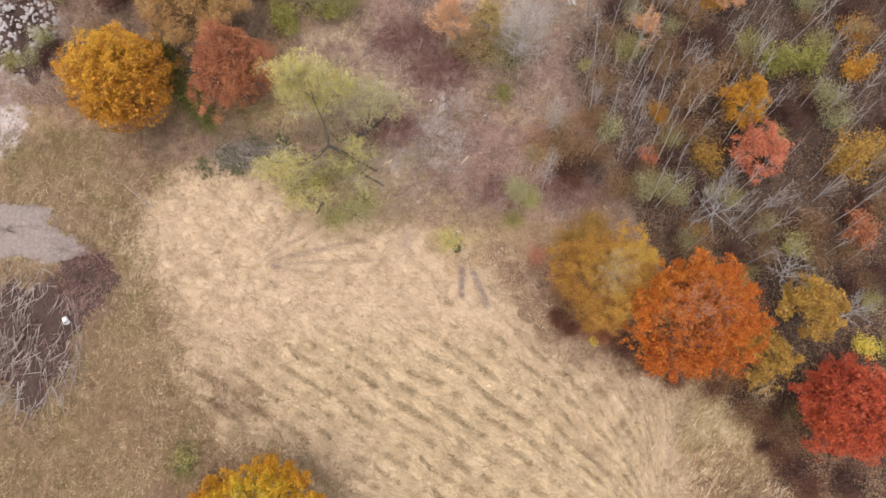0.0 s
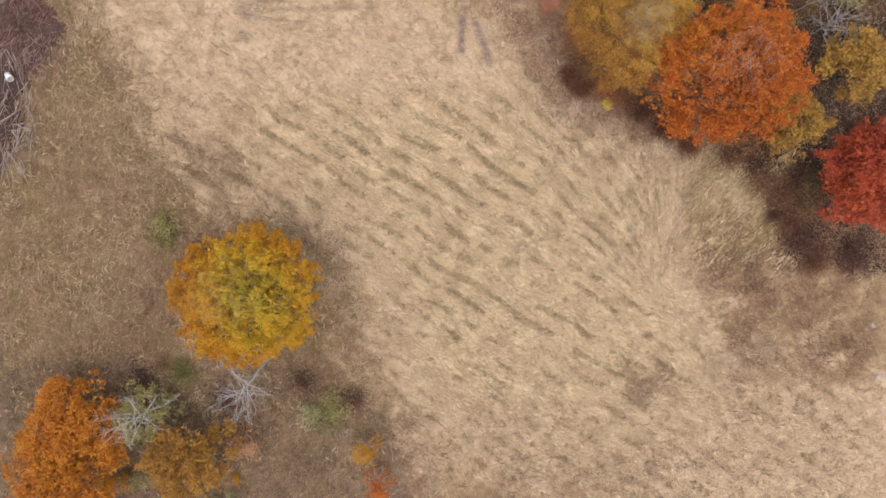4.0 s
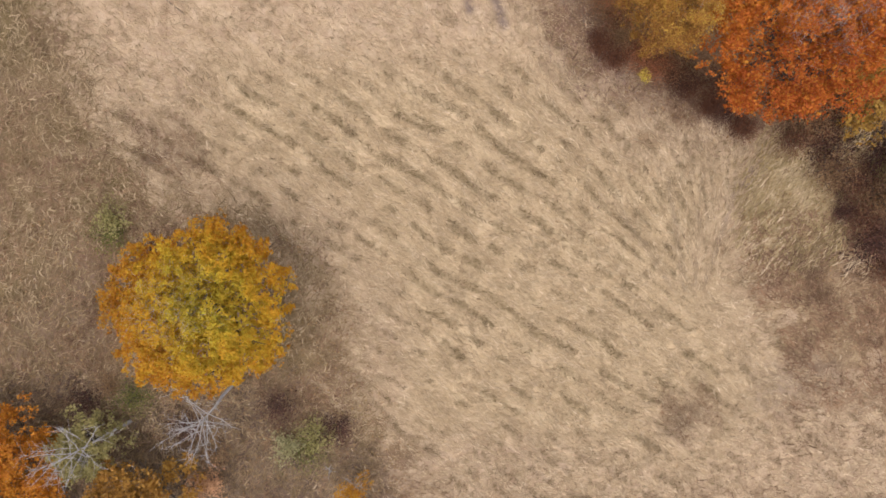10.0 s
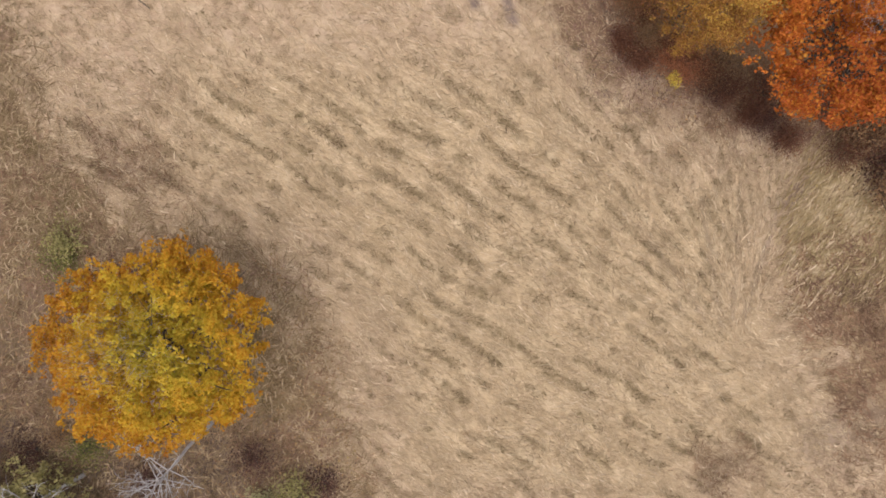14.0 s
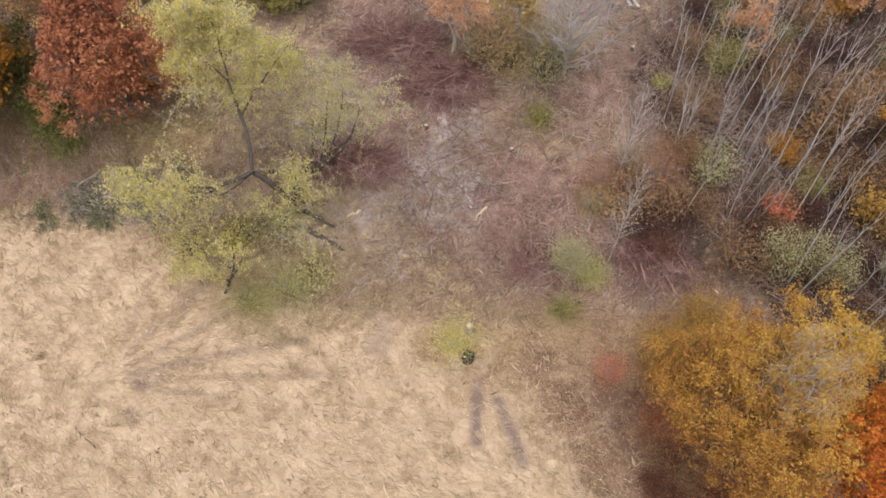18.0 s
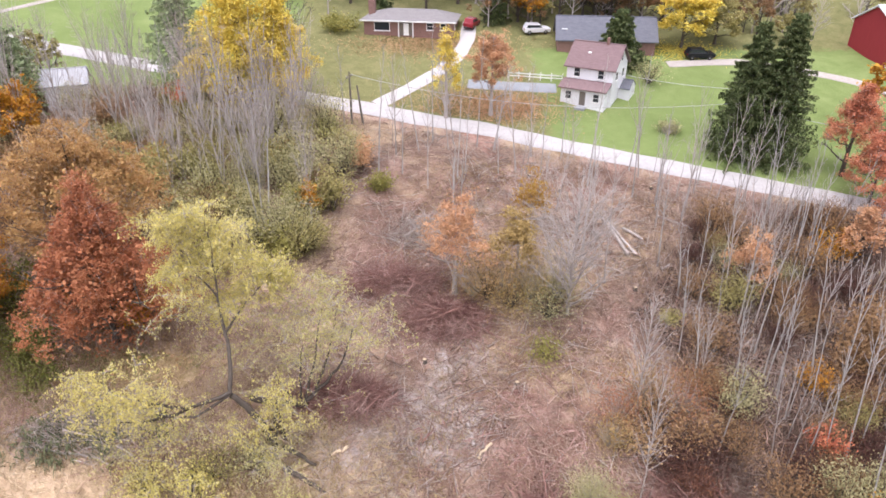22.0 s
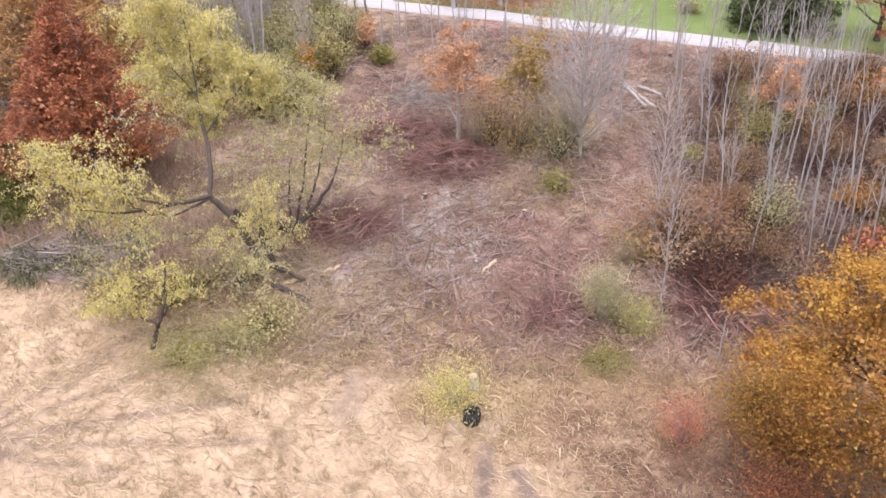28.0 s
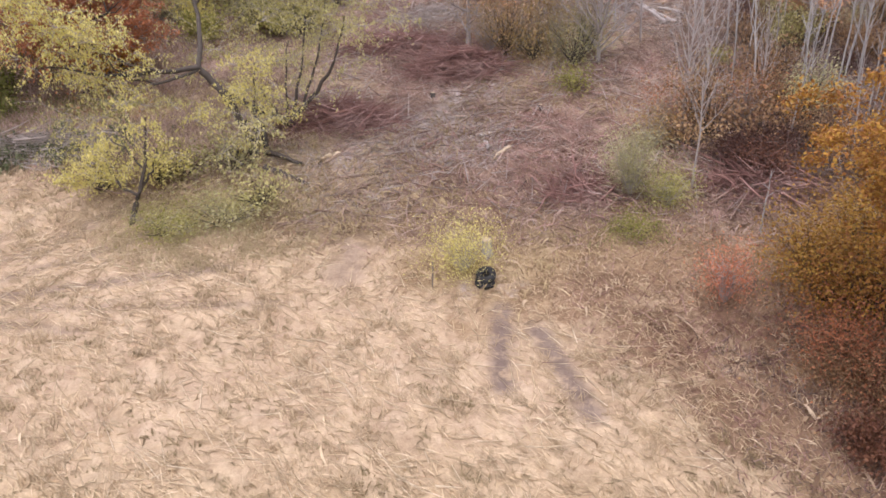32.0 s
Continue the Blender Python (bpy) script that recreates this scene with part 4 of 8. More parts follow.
broadleaf("maple_tree", "small peach-orange maple on the lawn", "tree", LEAF_PEACH, 13.0, 3.4, 0.12, 13000, 110, 0.24, lobe=0.18, seed=29, at=(7.0, 84.2), ragged=0.3, shell=0.4, bark=BARK_ASH)
SAPLINGS.append(("slender yellow tree beside the drive", LEAF_LEMON, 13, 2.2, 8000, 30, (0.6, 83.4)))
broadleaf("maple_tree", "orange tree at the edge of the western woods", "tree", LEAF_AMBER, 9, 4.8, 0.1, 8000, 60, 0.34, seed=31, at=(-55.5, 74.5))
SAPLINGS.append(("peach-coloured slender tree with few leaves", LEAF_PEACH, 11.5, 3.0, 10000, 33, (1.4, 48.4)))
SAPLINGS.append(("thin golden-brown tree beside dead grey trunks", LEAF_OLIVE, 8, 2.4, 3380, 34, (10, 58)))
SAPLINGS.append(("orange-brown slender tree among pale trunks", LEAF_PEACH, 8, 2.3, 5000, 35, (30.8, 47.7)))
SAPLINGS.append(("pale gold sapling with sparse leaves", LEAF_AMBER, 5.7, 1.5, 1170, 36, (-14.9, 59.7)))

# ---------------------------------------------------------------- willow with low dark limbs
def willow():
    rng = np.random.default_rng(50)
    bx, by = -13.0, 29.5
    ob = tagged(new("willow_tree"), "old willow with low dark limbs and thin yellow-green leaves", "tree")
    ob.matrix_basis = pose(bx, by, gz(bx, by))

    def limb(points, r0, r1, label="", name="limb"):
        p = np.array(points, float)
        s = np.linspace(0, 1, len(p))
        u = np.linspace(0, 1, 3 * len(p))
        q = np.stack([np.interp(u, s, p[:, k]) for k in range(3)], -1) + rng.normal(0, 0.07, (len(u), 3))
        v, f = tube(q, r0 + (r1 - r0) * u, 8)
        solid(name, mesh_np(name, v, f, True), BARK_DARK, ob, label)

    limb([(-0.3, 0.9, -0.3), (-0.8, 0.8, 2.4), (-1.7, 0.6, 4.8), (-3.2, 0.4, 6.4)], 0.34, 0.22, name="trunk")
    limb([(-3.2, 0.4, 6.4), (-3.1, 1.8, 8.4), (-3.8, 3.2, 10), (-4.4, 4.6, 12.6), (-4.6, 5.6, 16), (-5.0, 6.2, 19)], 0.19, 0.03, name="trunk")
    limb([(-3.8, 3.2, 10), (-2.4, 4.6, 12), (-0.8, 5.6, 13.5), (0.6, 6.2, 15.2)], 0.1, 0.02)
    limb([(-4.4, 4.6, 12.6), (-5.8, 5.0, 14.4), (-7.2, 5.6, 17)], 0.08, 0.02)
    limb([(-4.5, 5.2, 14.4), (-3.2, 5.8, 16), (-2.7, 6.4, 18.2)], 0.08, 0.02)
    limb([(3.6, 6.0, 0.0), (1.2, 4.9, 1.6), (-0.6, 3.4, 3.0), (-2.4, 2.4, 4.3)], 0.3, 0.24)
    limb([(-0.7, 3.3, 3.0), (-0.2, 2.3, 1.4), (0.5, 1.6, -0.2)], 0.22, 0.18)
    limb([(-0.9, 3.2, 3.0), (-0.6, 2.4, 1.3), (-0.6, 1.5, -0.2)], 0.2, 0.15)
    limb([(1.1, 4.8, 1.6), (3.2, 5.2, 3.6), (4.8, 5.4, 5.8), (5.8, 5.6, 9.0)], 0.2, 0.04)
    limb([(1.3, 4.9, 1.8), (2.2, 5.2, 4.6), (2.8, 5.6, 7.6), (3.3, 6.2, 10.5)], 0.13, 0.03)
    limb([(1.1, 4.8, 1.7), (1.2, 5.2, 4.6), (1.5, 5.6, 7.4)], 0.1, 0.03)
    limb([(2.4, 5.1, 3.0), (3.6, 5.6, 6.2), (4.4, 6.4, 10.0)], 0.11, 0.03)
    limb([(0.6, 4.5, 2.0), (-0.2, 4.8, 3.4), (-1.0, 5.4, 4.6)], 0.09, 0.03)
    limb([(3.0, 5.8, 0.4), (3.6, 6.0, 1.4), (4.2, 6.2, 2.0)], 0.12, 0.06)
    limb([(-3.2, 0.4, 6.4), (-5.5, -1.2, 6.6), (-8, -3, 6.8), (-10.4, -4, 7.6)], 0.17, 0.03)
    limb([(-5.5, -1.2, 6.6), (-7.6, -2.6, 8.0), (-9.2, -3.6, 9.6), (-10.2, -4.4, 11.8)], 0.1, 0.02)
    limb([(-3.2, 0.4, 6.4), (-5.2, -1.4, 5.8), (-7.0, -2.6, 6.8), (-7.6, -3.2, 8.6)], 0.11, 0.02)
    limb([(-0.8, 0.8, 2.4), (-0.2, 0.2, 3.2), (0.3, 0.4, 4.8), (0.5, 0.5, 6.8)], 0.12, 0.03)
    limb([(0.2, 0.8, 0.7), (1.8, 0.0, 0.5), (3.0, -0.8, 0.25)], 0.22, 0.1)
    clumps = [(-6.2, 1.0, 20.6, 1.9, 1300), (-4.4, 1.2, 21.8, 1.8, 1300), (-2.8, 1.4, 20.6, 1.9, 1300), (-4.8, 0.8, 19.2, 2.2, 1100), (-2.0, 1.0, 18.2, 2.2, 1200), (0.4, 1.2, 17.6, 1.8, 1100), (-0.8, 0.6, 16.4, 1.9, 900), (-6.2, 0.4, 17.2, 1.7, 900),
              (-4.6, 0.2, 15.8, 1.8, 700), (-2.8, 0.6, 15.2, 1.9, 700), (1.6, 1.2, 16.8, 1.3, 600), (-3.2, 0.4, 13.2, 1.5, 450), (-5.6, 0.6, 18.8, 1.6, 700), (-1.0, 0.8, 19.2, 1.5, 700),
              (-9.3, -6.7, 13.0, 1.5, 900), (-8.8, -6.2, 11.2, 1.6, 800), (-10.0, -6.4, 10.2, 1.4, 600), (-6.2, -5.4, 10.2, 1.8, 1000), (-7.4, -5.6, 9.2, 1.7, 700), (-5.0, -5.0, 9.4, 1.4, 400), (-9.6, -4.2, 8.0, 1.6, 500), (-6.2, -4.8, 7.4, 1.4, 350),
              (0.4, -2.6, 8.2, 1.2, 500), (0.6, -2.8, 6.6, 1.5, 700), (0.8, -2.6, 4.8, 1.4, 450), (-0.6, -1.4, 5.4, 1.4, 350), (-2.2, -0.6, 3.4, 1.6, 450)]
    green = [(4.5, 6.6, 12.0, 1.8, 650), (3.2, 6.0, 10.4, 2.1, 500), (5.6, 6.2, 9.8, 2.2, 350), (2.4, 5.8, 8.4, 2.0, 450), (4.4, 6.2, 8.0, 2.4, 300), (1.2, 5.4, 6.8, 1.8, 350), (6.6, 6.0, 8.0, 1.8, 180), (-1.8, 5.5, 7.6, 2.6, 500), (0.2, 7.0, 9.4, 2.6, 500), (-2.2, 8.0, 8.0, 2.4, 400), (7.4, 5.4, 7.4, 2.6, 260), (8.0, 6.6, 9.6, 2.2, 200), (2.6, 4.4, 5.0, 2.4, 260), (-4.8, 6.4, 9.0, 3.0, 380), (-6.8, 3.0, 12.0, 2.6, 300), (-3.4, 1.8, 5.4, 2.4, 300), (-6.4, -2.4, 4.4, 2.6, 380), (-9.0, -3.6, 4.6, 2.4, 320), (0.6, -2.4, 3.2, 2.0, 420)]
    for x, y, z, r, n in clumps:
        wide, many = 1.3, 0.8
        if z > 13.1:
            wide, many = 1.05, 1.25
            x, y, z = x - 1.4, y + 5.0, z - 3.2
        elif x < -4:
            x, y, z = x - 1.0, y + 2.2, z - 1.1
        elif y < -2:
            y, z = y + 3.2, z - 1.5
        leafy_twigs(rng, ob, (x, y, z), r * wide, int(n * many))
    for x, y, z, r, n in green:
        leafy_twigs(rng, ob, (x, y, z), r * 1.25, int(n * 1.1), LEAF_WILLOWGREEN)


def leafy_twigs(rng, ob, centre, r, n, leaf=None):
    """A loose bough: thin arching twigs from a few knots, leaves strung along them."""
    count = max(8, n // 11)
    knots = rng.normal(size=(7, 3)) * [r * 0.42, r * 0.42, r * 0.36] + np.array(centre)
    wood, pts = [], []
    for k in range(count):
        a, up = rng.uniform(0, 6.283), rng.uniform(-0.3, 1.0)
        ln = r * rng.uniform(0.45, 1.0)
        s = np.linspace(0, 1, 5)
        d = np.array([np.cos(a), np.sin(a), up])
        p = knots[rng.integers(7)] + d * (ln * s)[:, None]
        p[:, 2] -= 0.55 * ln * s**2
        p += rng.normal(0, 0.03 * r, p.shape) * s[:, None]
        wood.append(tube(p, 0.018 * (1 - 0.75 * s), 3))
        u = rng.uniform(0.2, 1.0, 20)
        pts.append(np.stack([np.interp(u, s, p[:, i]) for i in range(3)], -1) + rng.normal(0, 0.13, (20, 3)))
    v, f = joined(wood)
    tagged(solid("twigwork", mesh_np("twigwork", v, f), BARK_ASH, ob), kind="stuff")
    v, f = leaf_quads(rng, np.concatenate(pts), 0.145, 0.2, 0.6)
    tagged(solid("leaf_spray", mesh_np("leaf_spray", v, f), leaf or LEAF_WILLOW, ob), kind="stuff")


willow()


def small_willow():
    rng = np.random.default_rng(52)
    ob = tagged(new("willow_tree"), "small leaning willow with a forked dark stem and sparse yellow-green leaves", "tree")
    ob.matrix_basis = pose(-19.2, 22.7, gz(-19.2, 22.7))
    for name, r0, r1, points in (("trunk", 0.2, 0.05, [(0, 0, -0.3), (0.5, 0.1, 1.1), (1.2, 0.2, 2.4), (1.7, 0.4, 4.2), (2.1, 0.6, 6.4)]), ("limb", 0.1, 0.03, [(0.8, 0.15, 1.7), (-0.1, 0.2, 2.3), (-0.7, 0.3, 3.4)]),
                                 ("limb", 0.1, 0.03, [(1.2, 0.2, 2.4), (1.9, 0.5, 3.2), (2.4, 0.6, 4.6)]), ("limb", 0.06, 0.02, [(1.5, 0.3, 3.4), (0.4, 0.6, 4.6), (-0.8, 0.8, 5.2)])):
        p = np.array(points, float)
        u = np.linspace(0, 1, 3 * len(p))
        q = np.stack([np.interp(u, np.linspace(0, 1, len(p)), p[:, k]) for k in range(3)], -1) + rng.normal(0, 0.05, (len(u), 3))
        v, f = tube(q, r0 + (r1 - r0) * u, 7)
        solid(name, mesh_np(name, v, f, True), BARK_DARK, ob)
    for x, y, z, r, n in ((-1.8, 0.3, 3.4, 1.5, 380), (-3.2, 0.2, 3.0, 1.2, 220), (-0.4, 0.6, 4.8, 1.4, 300), (1.8, 0.6, 6.0, 1.4, 260), (2.6, 0.6, 4.4, 1.2, 180), (0.6, 0.4, 3.2, 1.0, 140)):
        leafy_twigs(rng, ob, (x, y, z), r, n)


small_willow()


# ---------------------------------------------------------------- spruces and pines
def spruce(label, height, radius, seed, at, name="spruce_tree", leaf=None, whorls=26, per=11, sprays=40, low=0.06, full=0.78, needle=0.4):
    """A conifer: tiers of drooping boughs, each set with needle sprays."""
    rng = np.random.default_rng(seed)
    ob = tagged(new(name), label, "tree")
    ob.matrix_basis = pose(at[0], at[1], gz(*at))
    z = np.linspace(-0.2, height, 8)
    v, f = tube(np.stack([0 * z, 0 * z, z], -1), 0.02 * height * (1 - 0.95 * z.clip(0) / height) + 0.01, 7)
    solid("trunk", mesh_np("trunk", v, f, True), BARK_DARK, ob)
    wood, pts = [], []
    for k in range(whorls):
        h = height * (low + (0.97 - low) * k / whorls)
        reach = radius * (1 - h / height) ** full * rng.uniform(0.85, 1.12) + 0.15
        for j in range(per):
            a = 6.283 * j / per + k * 0.7 + rng.uniform(-0.25, 0.25)
            ln = reach * rng.uniform(0.75, 1.12)
            hh = h + rng.uniform(-0.3, 0.3)
            s = np.linspace(0, 1, 4)
            p = np.stack([np.cos(a) * ln * s, np.sin(a) * ln * s, hh - 0.22 * ln * s + 0.10 * ln * s**3], -1)
            wood.append(tube(p, 0.05 * (1 - 0.8 * s), 4))
            u = rng.uniform(0.15, 1.05, sprays)
            c = np.stack([np.interp(u, s, p[:, i]) for i in range(3)], -1)
            c[:, 2] -= rng.uniform(0, 0.12, sprays) * ln
            side = np.array([-np.sin(a), np.cos(a), 0]) * (rng.normal(0, 0.18, (sprays, 1)) * ln * (1.1 - u[:, None]))
            pts.append(c + side + rng.normal(0, 0.07, (sprays, 3)))
    v, f = joined(wood)
    tagged(solid("branchwork", mesh_np("branchwork", v, f), BARK_DARK, ob), kind="stuff")
    v, f = leaf_quads(rng, np.concatenate(pts), needle, 0.4, 0.4)
    tagged(solid("crown", mesh_np("crown", v, f), leaf or LEAF_SPRUCE, ob), kind="stuff")
    return ob


spruce("tall dark green spruce on the lawn by the road", 19.0, 5.6, 61, (43.0, 74.0), per=13, sprays=150, low=0.02, needle=0.26)
spruce("dark green spruce beside its taller twin", 17.6, 5.4, 62, (39.3, 74.8), per=13, sprays=150, low=0.02, needle=0.26)
spruce("small spruce in front of the grey barn", 9.0, 5.0, 63, (28.4, 100.8), whorls=16, per=11, sprays=110)
spruce("soft green pine at the edge of the western lawn", 17, 6.2, 64, (-38.5, 91), "pine_tree", LEAF_PINE, whorls=15, per=9, sprays=60, low=0.2, full=0.4)
spruce("soft green pine beside the western shed", 13, 4.6, 65, (-59.5, 83.5), "pine_tree", LEAF_PINE, whorls=15, per=9, sprays=60, full=0.4)
spruce("dark narrow pine behind the brick house", 9, 2.4, 66, (-11, 121), "pine_tree", whorls=14, per=8)
spruce("dark pine beside the drive", 9, 3.0, 67, (9.5, 117), "pine_tree", whorls=14, per=8)

# ---------------------------------------------------------------- bare and dead trees
bare_tree("dead_tree", "dead silver-grey tree with spreading bare branches", 13.5, 5.6, 70, BARK_SILVER, clear=0.62, count=26, twigs=8, lean=(-1.8, -4.5), at=(-24.8, -31.0), up=0.7, r0=0.24)
bare_tree("dead_tree", "dead silver-grey tree with spreading bare branches", 12, 5.2, 71, BARK_SILVER, clear=0.5, count=22, twigs=8, lean=(-4.5, -2.5), at=(-38.6, -36.6), up=0.7, r0=0.2)
bare_tree("dead_tree", "dead grey multi-stemmed tree with fine bare twigs", 14, 4.8, 72, bark=BARK_ASH, clear=0.05, count=70, twigs=14, at=(12.5, 45.6), up=1.3, r0=0.14)
bare_tree("dead_tree", "dead grey tree fanned out over brush", 8, 5.5, 73, clear=0.1, count=20, twigs=8, at=(40, 21), up=0.35)
bare_tree("dead_tree", "grey leafless bush tree beside the orange maple", 8, 3.8, 74, clear=0.08, count=22, twigs=9, at=(49.5, 12.2), up=0.7)
bare_tree("dead_tree", "pale leafless bush tree near the red maple", 8, 3.0, 75, clear=0.08, count=20, twigs=9, at=(58.5, 6.2), up=0.7)
bare_tree("bare_tree", "tall pale sapling losing its last leaves", 13.5, 1.9, 76, BARK_ASH, clear=0.2, count=34, twigs=7, at=(16.4, 33.2), r0=0.07, up=1.8)
bare_tree("bare_tree", "thin pale sapling stem with bare twigs", 13.5, 1.5, 77, BARK_ASH, clear=0.25, count=30, twigs=6, at=(15.2, 25.8), r0=0.05, up=2.0)
bare_tree("bare_tree", "large dark bare tree on the lawn", 12, 5.5, 78, BARK_DARK, 0.25, 18, twigs=8, at=(-24, 100))
bare_tree("dead_tree", "pale leaning dead snag in brown grass", 7, 1.2, 79, clear=0.4, count=6, twigs=2, lean=(1.2, 3.0), at=(-14.5, -43.5), r0=0.13)
bare_tree("bare_tree", "thin dead stem standing in dry weeds", 4, 0.6, 80, clear=0.5, count=4, twigs=2, at=(17.7, 21), r0=0.06)

POLE_LABELS = ["tall thin pale dead poplar standing in brush", "thin grey bare poplar with short upright twigs", "slender leafless grey tree with upright branches"]
POLES = []
for k in range(9):
    tall = (11, 13, 15, 17, 12, 14, 16, 10, 9)[k]
    POLES.append(bare_tree("poplar_tree", POLE_LABELS[k % 3], tall, (0.9, 1.2, 1.8)[k % 3], 100 + k, (BARK_GREY, BARK_GREY, BARK_ASH)[k % 3], (0.5, 0.4, 0.3)[k % 3],
                           (8, 10, 13)[k % 3], 0.066 + 0.004 * k, (2, 2, 3)[k % 3], (RNG.uniform(-0.8, 0.8), RNG.uniform(-0.8, 0.8)), "bare poplars", up=2.2))
used = [False] * len(POLES)


def plant(kinds, flags, k, x, y, scale=1.0, tilt=4.0):
    """Sets the first of a kind in place, and copies of it after that."""
    m = pose(x, y, gz(x, y) - 0.05, RNG.normal(0, tilt), RNG.normal(0, tilt), RNG.uniform(0, 360))
    if not flags[k]:
        flags[k] = True
        kinds[k].matrix_basis = m
        kinds[k].scale = (scale,) * 3
        return kinds[k]
    ob = copy_thing(kinds[k], m)
    ob.scale = (scale,) * 3
    return ob


CLUSTER = [(-25.7, 63.2), (-25.2, 63.0), (-26.1, 63.6), (-19.9, 57.7), (-19.5, 58.1), (-20.3, 57.9), (-24.4, 69.4), (-27.7, 65.9), (-32.2, 69.3), (-35.5, 73), (-31.8, 73), (-23.7, 73.1), (-21.2, 71.9),
           (-19.5, 74.5), (-39.6, 74.2), (-43.2, 78.2), (-29.5, 70.5), (-33.5, 66), (-37, 68), (-27, 75.5)]
ROADSIDE = [(-6, 74), (-3, 74.7), (-1.2, 76.8), (1.6, 76.5), (4.7, 75.8), (6.8, 74.8), (11.7, 73.4), (15.5, 72.9), (23.9, 70.5), (24.8, 69.2), (23.1, 64.8), (24.5, 59.1), (30.8, 65.8), (33.2, 64.4),
            (29.2, 63.2), (35.5, 62.8), (38.3, 61.7), (9.4, 70), (-8, 70), (3, 70), (18, 67), (-13.5, 80.5), (13.5, 62), (15.5, 55), (17, 50)]
for x, y in CLUSTER:
    plant(POLES, used, int(RNG.choice([2, 5, 3, 6])), x, y, RNG.uniform(1.0, 1.2))
ASH = [bare_tree("ash_tree", "grey leafless tree with dense fine twigs", (12, 14, 10)[k], (2.0, 2.4, 1.8)[k], 130 + k, BARK_ASH, 0.05, 26, 0.11, 8, group="western bare trees", up=3.0) for k in range(3)]
ash_used = [False] * 3
for _ in range(80):
    x, y = RNG.uniform(-74, -15), RNG.uniform(58, 96)
    if y < 83 - 0.33 * (x + 20) and y > 61 - 0.25 * (x + 20):
        if (x + 54) ** 2 + (y - 86) ** 2 > 36:
            plant(ASH, ash_used, int(RNG.integers(0, 3)), x, y, RNG.uniform(0.8, 1.2), 3)
for _ in range(40):
    x, y = RNG.uniform(-60, -15), RNG.uniform(58, 92)
    if y < 82 - 0.33 * (x + 20) and y > 60 - 0.2 * (x + 20):
        plant(POLES, used, int(RNG.choice([2, 5, 8])), x, y, RNG.uniform(0.6, 1.0), 3)
for x, y in ROADSIDE:
    plant(POLES, used, int(RNG.choice([1, 2, 3, 5, 6])), x, y, RNG.uniform(0.85, 1.05))
for _ in range(46):
    x, y = RNG.uniform(-8, 42), RNG.uniform(50, 76)
    if 62 < y + 0.36 * x + RNG.normal(0, 2) < 80.5:
        plant(POLES, used, int(RNG.integers(0, 9)), x, y, RNG.uniform(0.55, 1.0), 3)
for _ in range(28):
    x, y = RNG.uniform(22, 50), RNG.uniform(38, 66)
    if y < 72 - 0.36 * (x - 20) - 2:
        plant(POLES, used, int(RNG.choice([0, 1, 3, 4, 6])), x, y, RNG.uniform(0.7, 1.0), 3)
for _ in range(16):
    x, y = RNG.normal(27.0, 3.0), RNG.normal(36, 5)
    plant(POLES, used, int(RNG.choice([0, 1, 3, 4])), x, y, RNG.uniform(0.7, 0.95), 2)
EAST = np.array([(20, 44), (27, 27), (36, 15), (46, 13), (58, 10), (72, 15), (72, 56), (44, 62), (30, 58)])
placed = []
while len(placed) < 105:
    x, y = RNG.uniform(18, 72), RNG.uniform(10, 62)
    thick = 1.0 if 22 < x < 48 else 0.5
    if inside(EAST, x, y) > 0 and RNG.uniform() < thick and all((x - a) ** 2 + (y - b) ** 2 > 1.2 for a, b in placed) and (x - 46) ** 2 + (y - 28.6) ** 2 > 12:
        placed.append((x, y))
for x, y in placed[::14]:
    plant(ASH, ash_used, int(RNG.integers(0, 3)), x + 0.8, y + 0.6, RNG.uniform(0.45, 0.75), 5)
for x, y in placed:
    plant(POLES, used, int(RNG.integers(0, 9)), x, y, RNG.uniform(0.6, 0.95), 3.0)


# ---------------------------------------------------------------- shrubs
def shrub(name, label, leaf, height, radius, count, seed, stems=14, size=0.24, group="", loose=0.5, category="shrub", wood=None):
    """A bush: many stems from one root, leaves along their outer halves."""
    rng = np.random.default_rng(seed)
    ob = tagged(new(name), label, category, group)
    stemwork, pts = [], []
    for k in range(stems):
        a, out, top = rng.uniform(0, 6.283), radius * rng.uniform(0.2, 0.95), height * rng.uniform(0.6, 1.0)
        s = np.linspace(0, 1, 5)
        p = np.stack([np.cos(a) * out * s**0.9, np.sin(a) * out * s**0.9, -0.1 + top * (s - 0.25 * s**3 * out / radius)], -1) + rng.normal(0, 0.05 * height, (5, 3)) * s[:, None]
        stemwork.append(tube(p, 0.035 * (1 - 0.8 * s) * (0.5 + height / 5) * (0.55 if stems > 48 else 1.0), 4))
        n = count // stems
        u = rng.uniform(0.35, 1.05, n)
        c = np.stack([np.interp(u, s, p[:, i]) for i in range(3)], -1)
        pts.append(c + rng.normal(0, loose * radius * 0.35, (n, 3)))
    v, f = joined(stemwork)
    tagged(solid("stemwork", mesh_np("stemwork", v, f), wood or BARK_DARK, ob), kind="stuff")
    c = np.concatenate(pts)
    c[:, 2] = np.abs(c[:, 2])
    v, f = leaf_quads(rng, c, size)
    tagged(solid("foliage", mesh_np("foliage", v, f), leaf, ob), kind="stuff")
    return ob


def put(ob, x, y, turn=0.0):
    ob.matrix_basis = pose(x, y, gz(x, y), 0, 0, turn)
    return ob


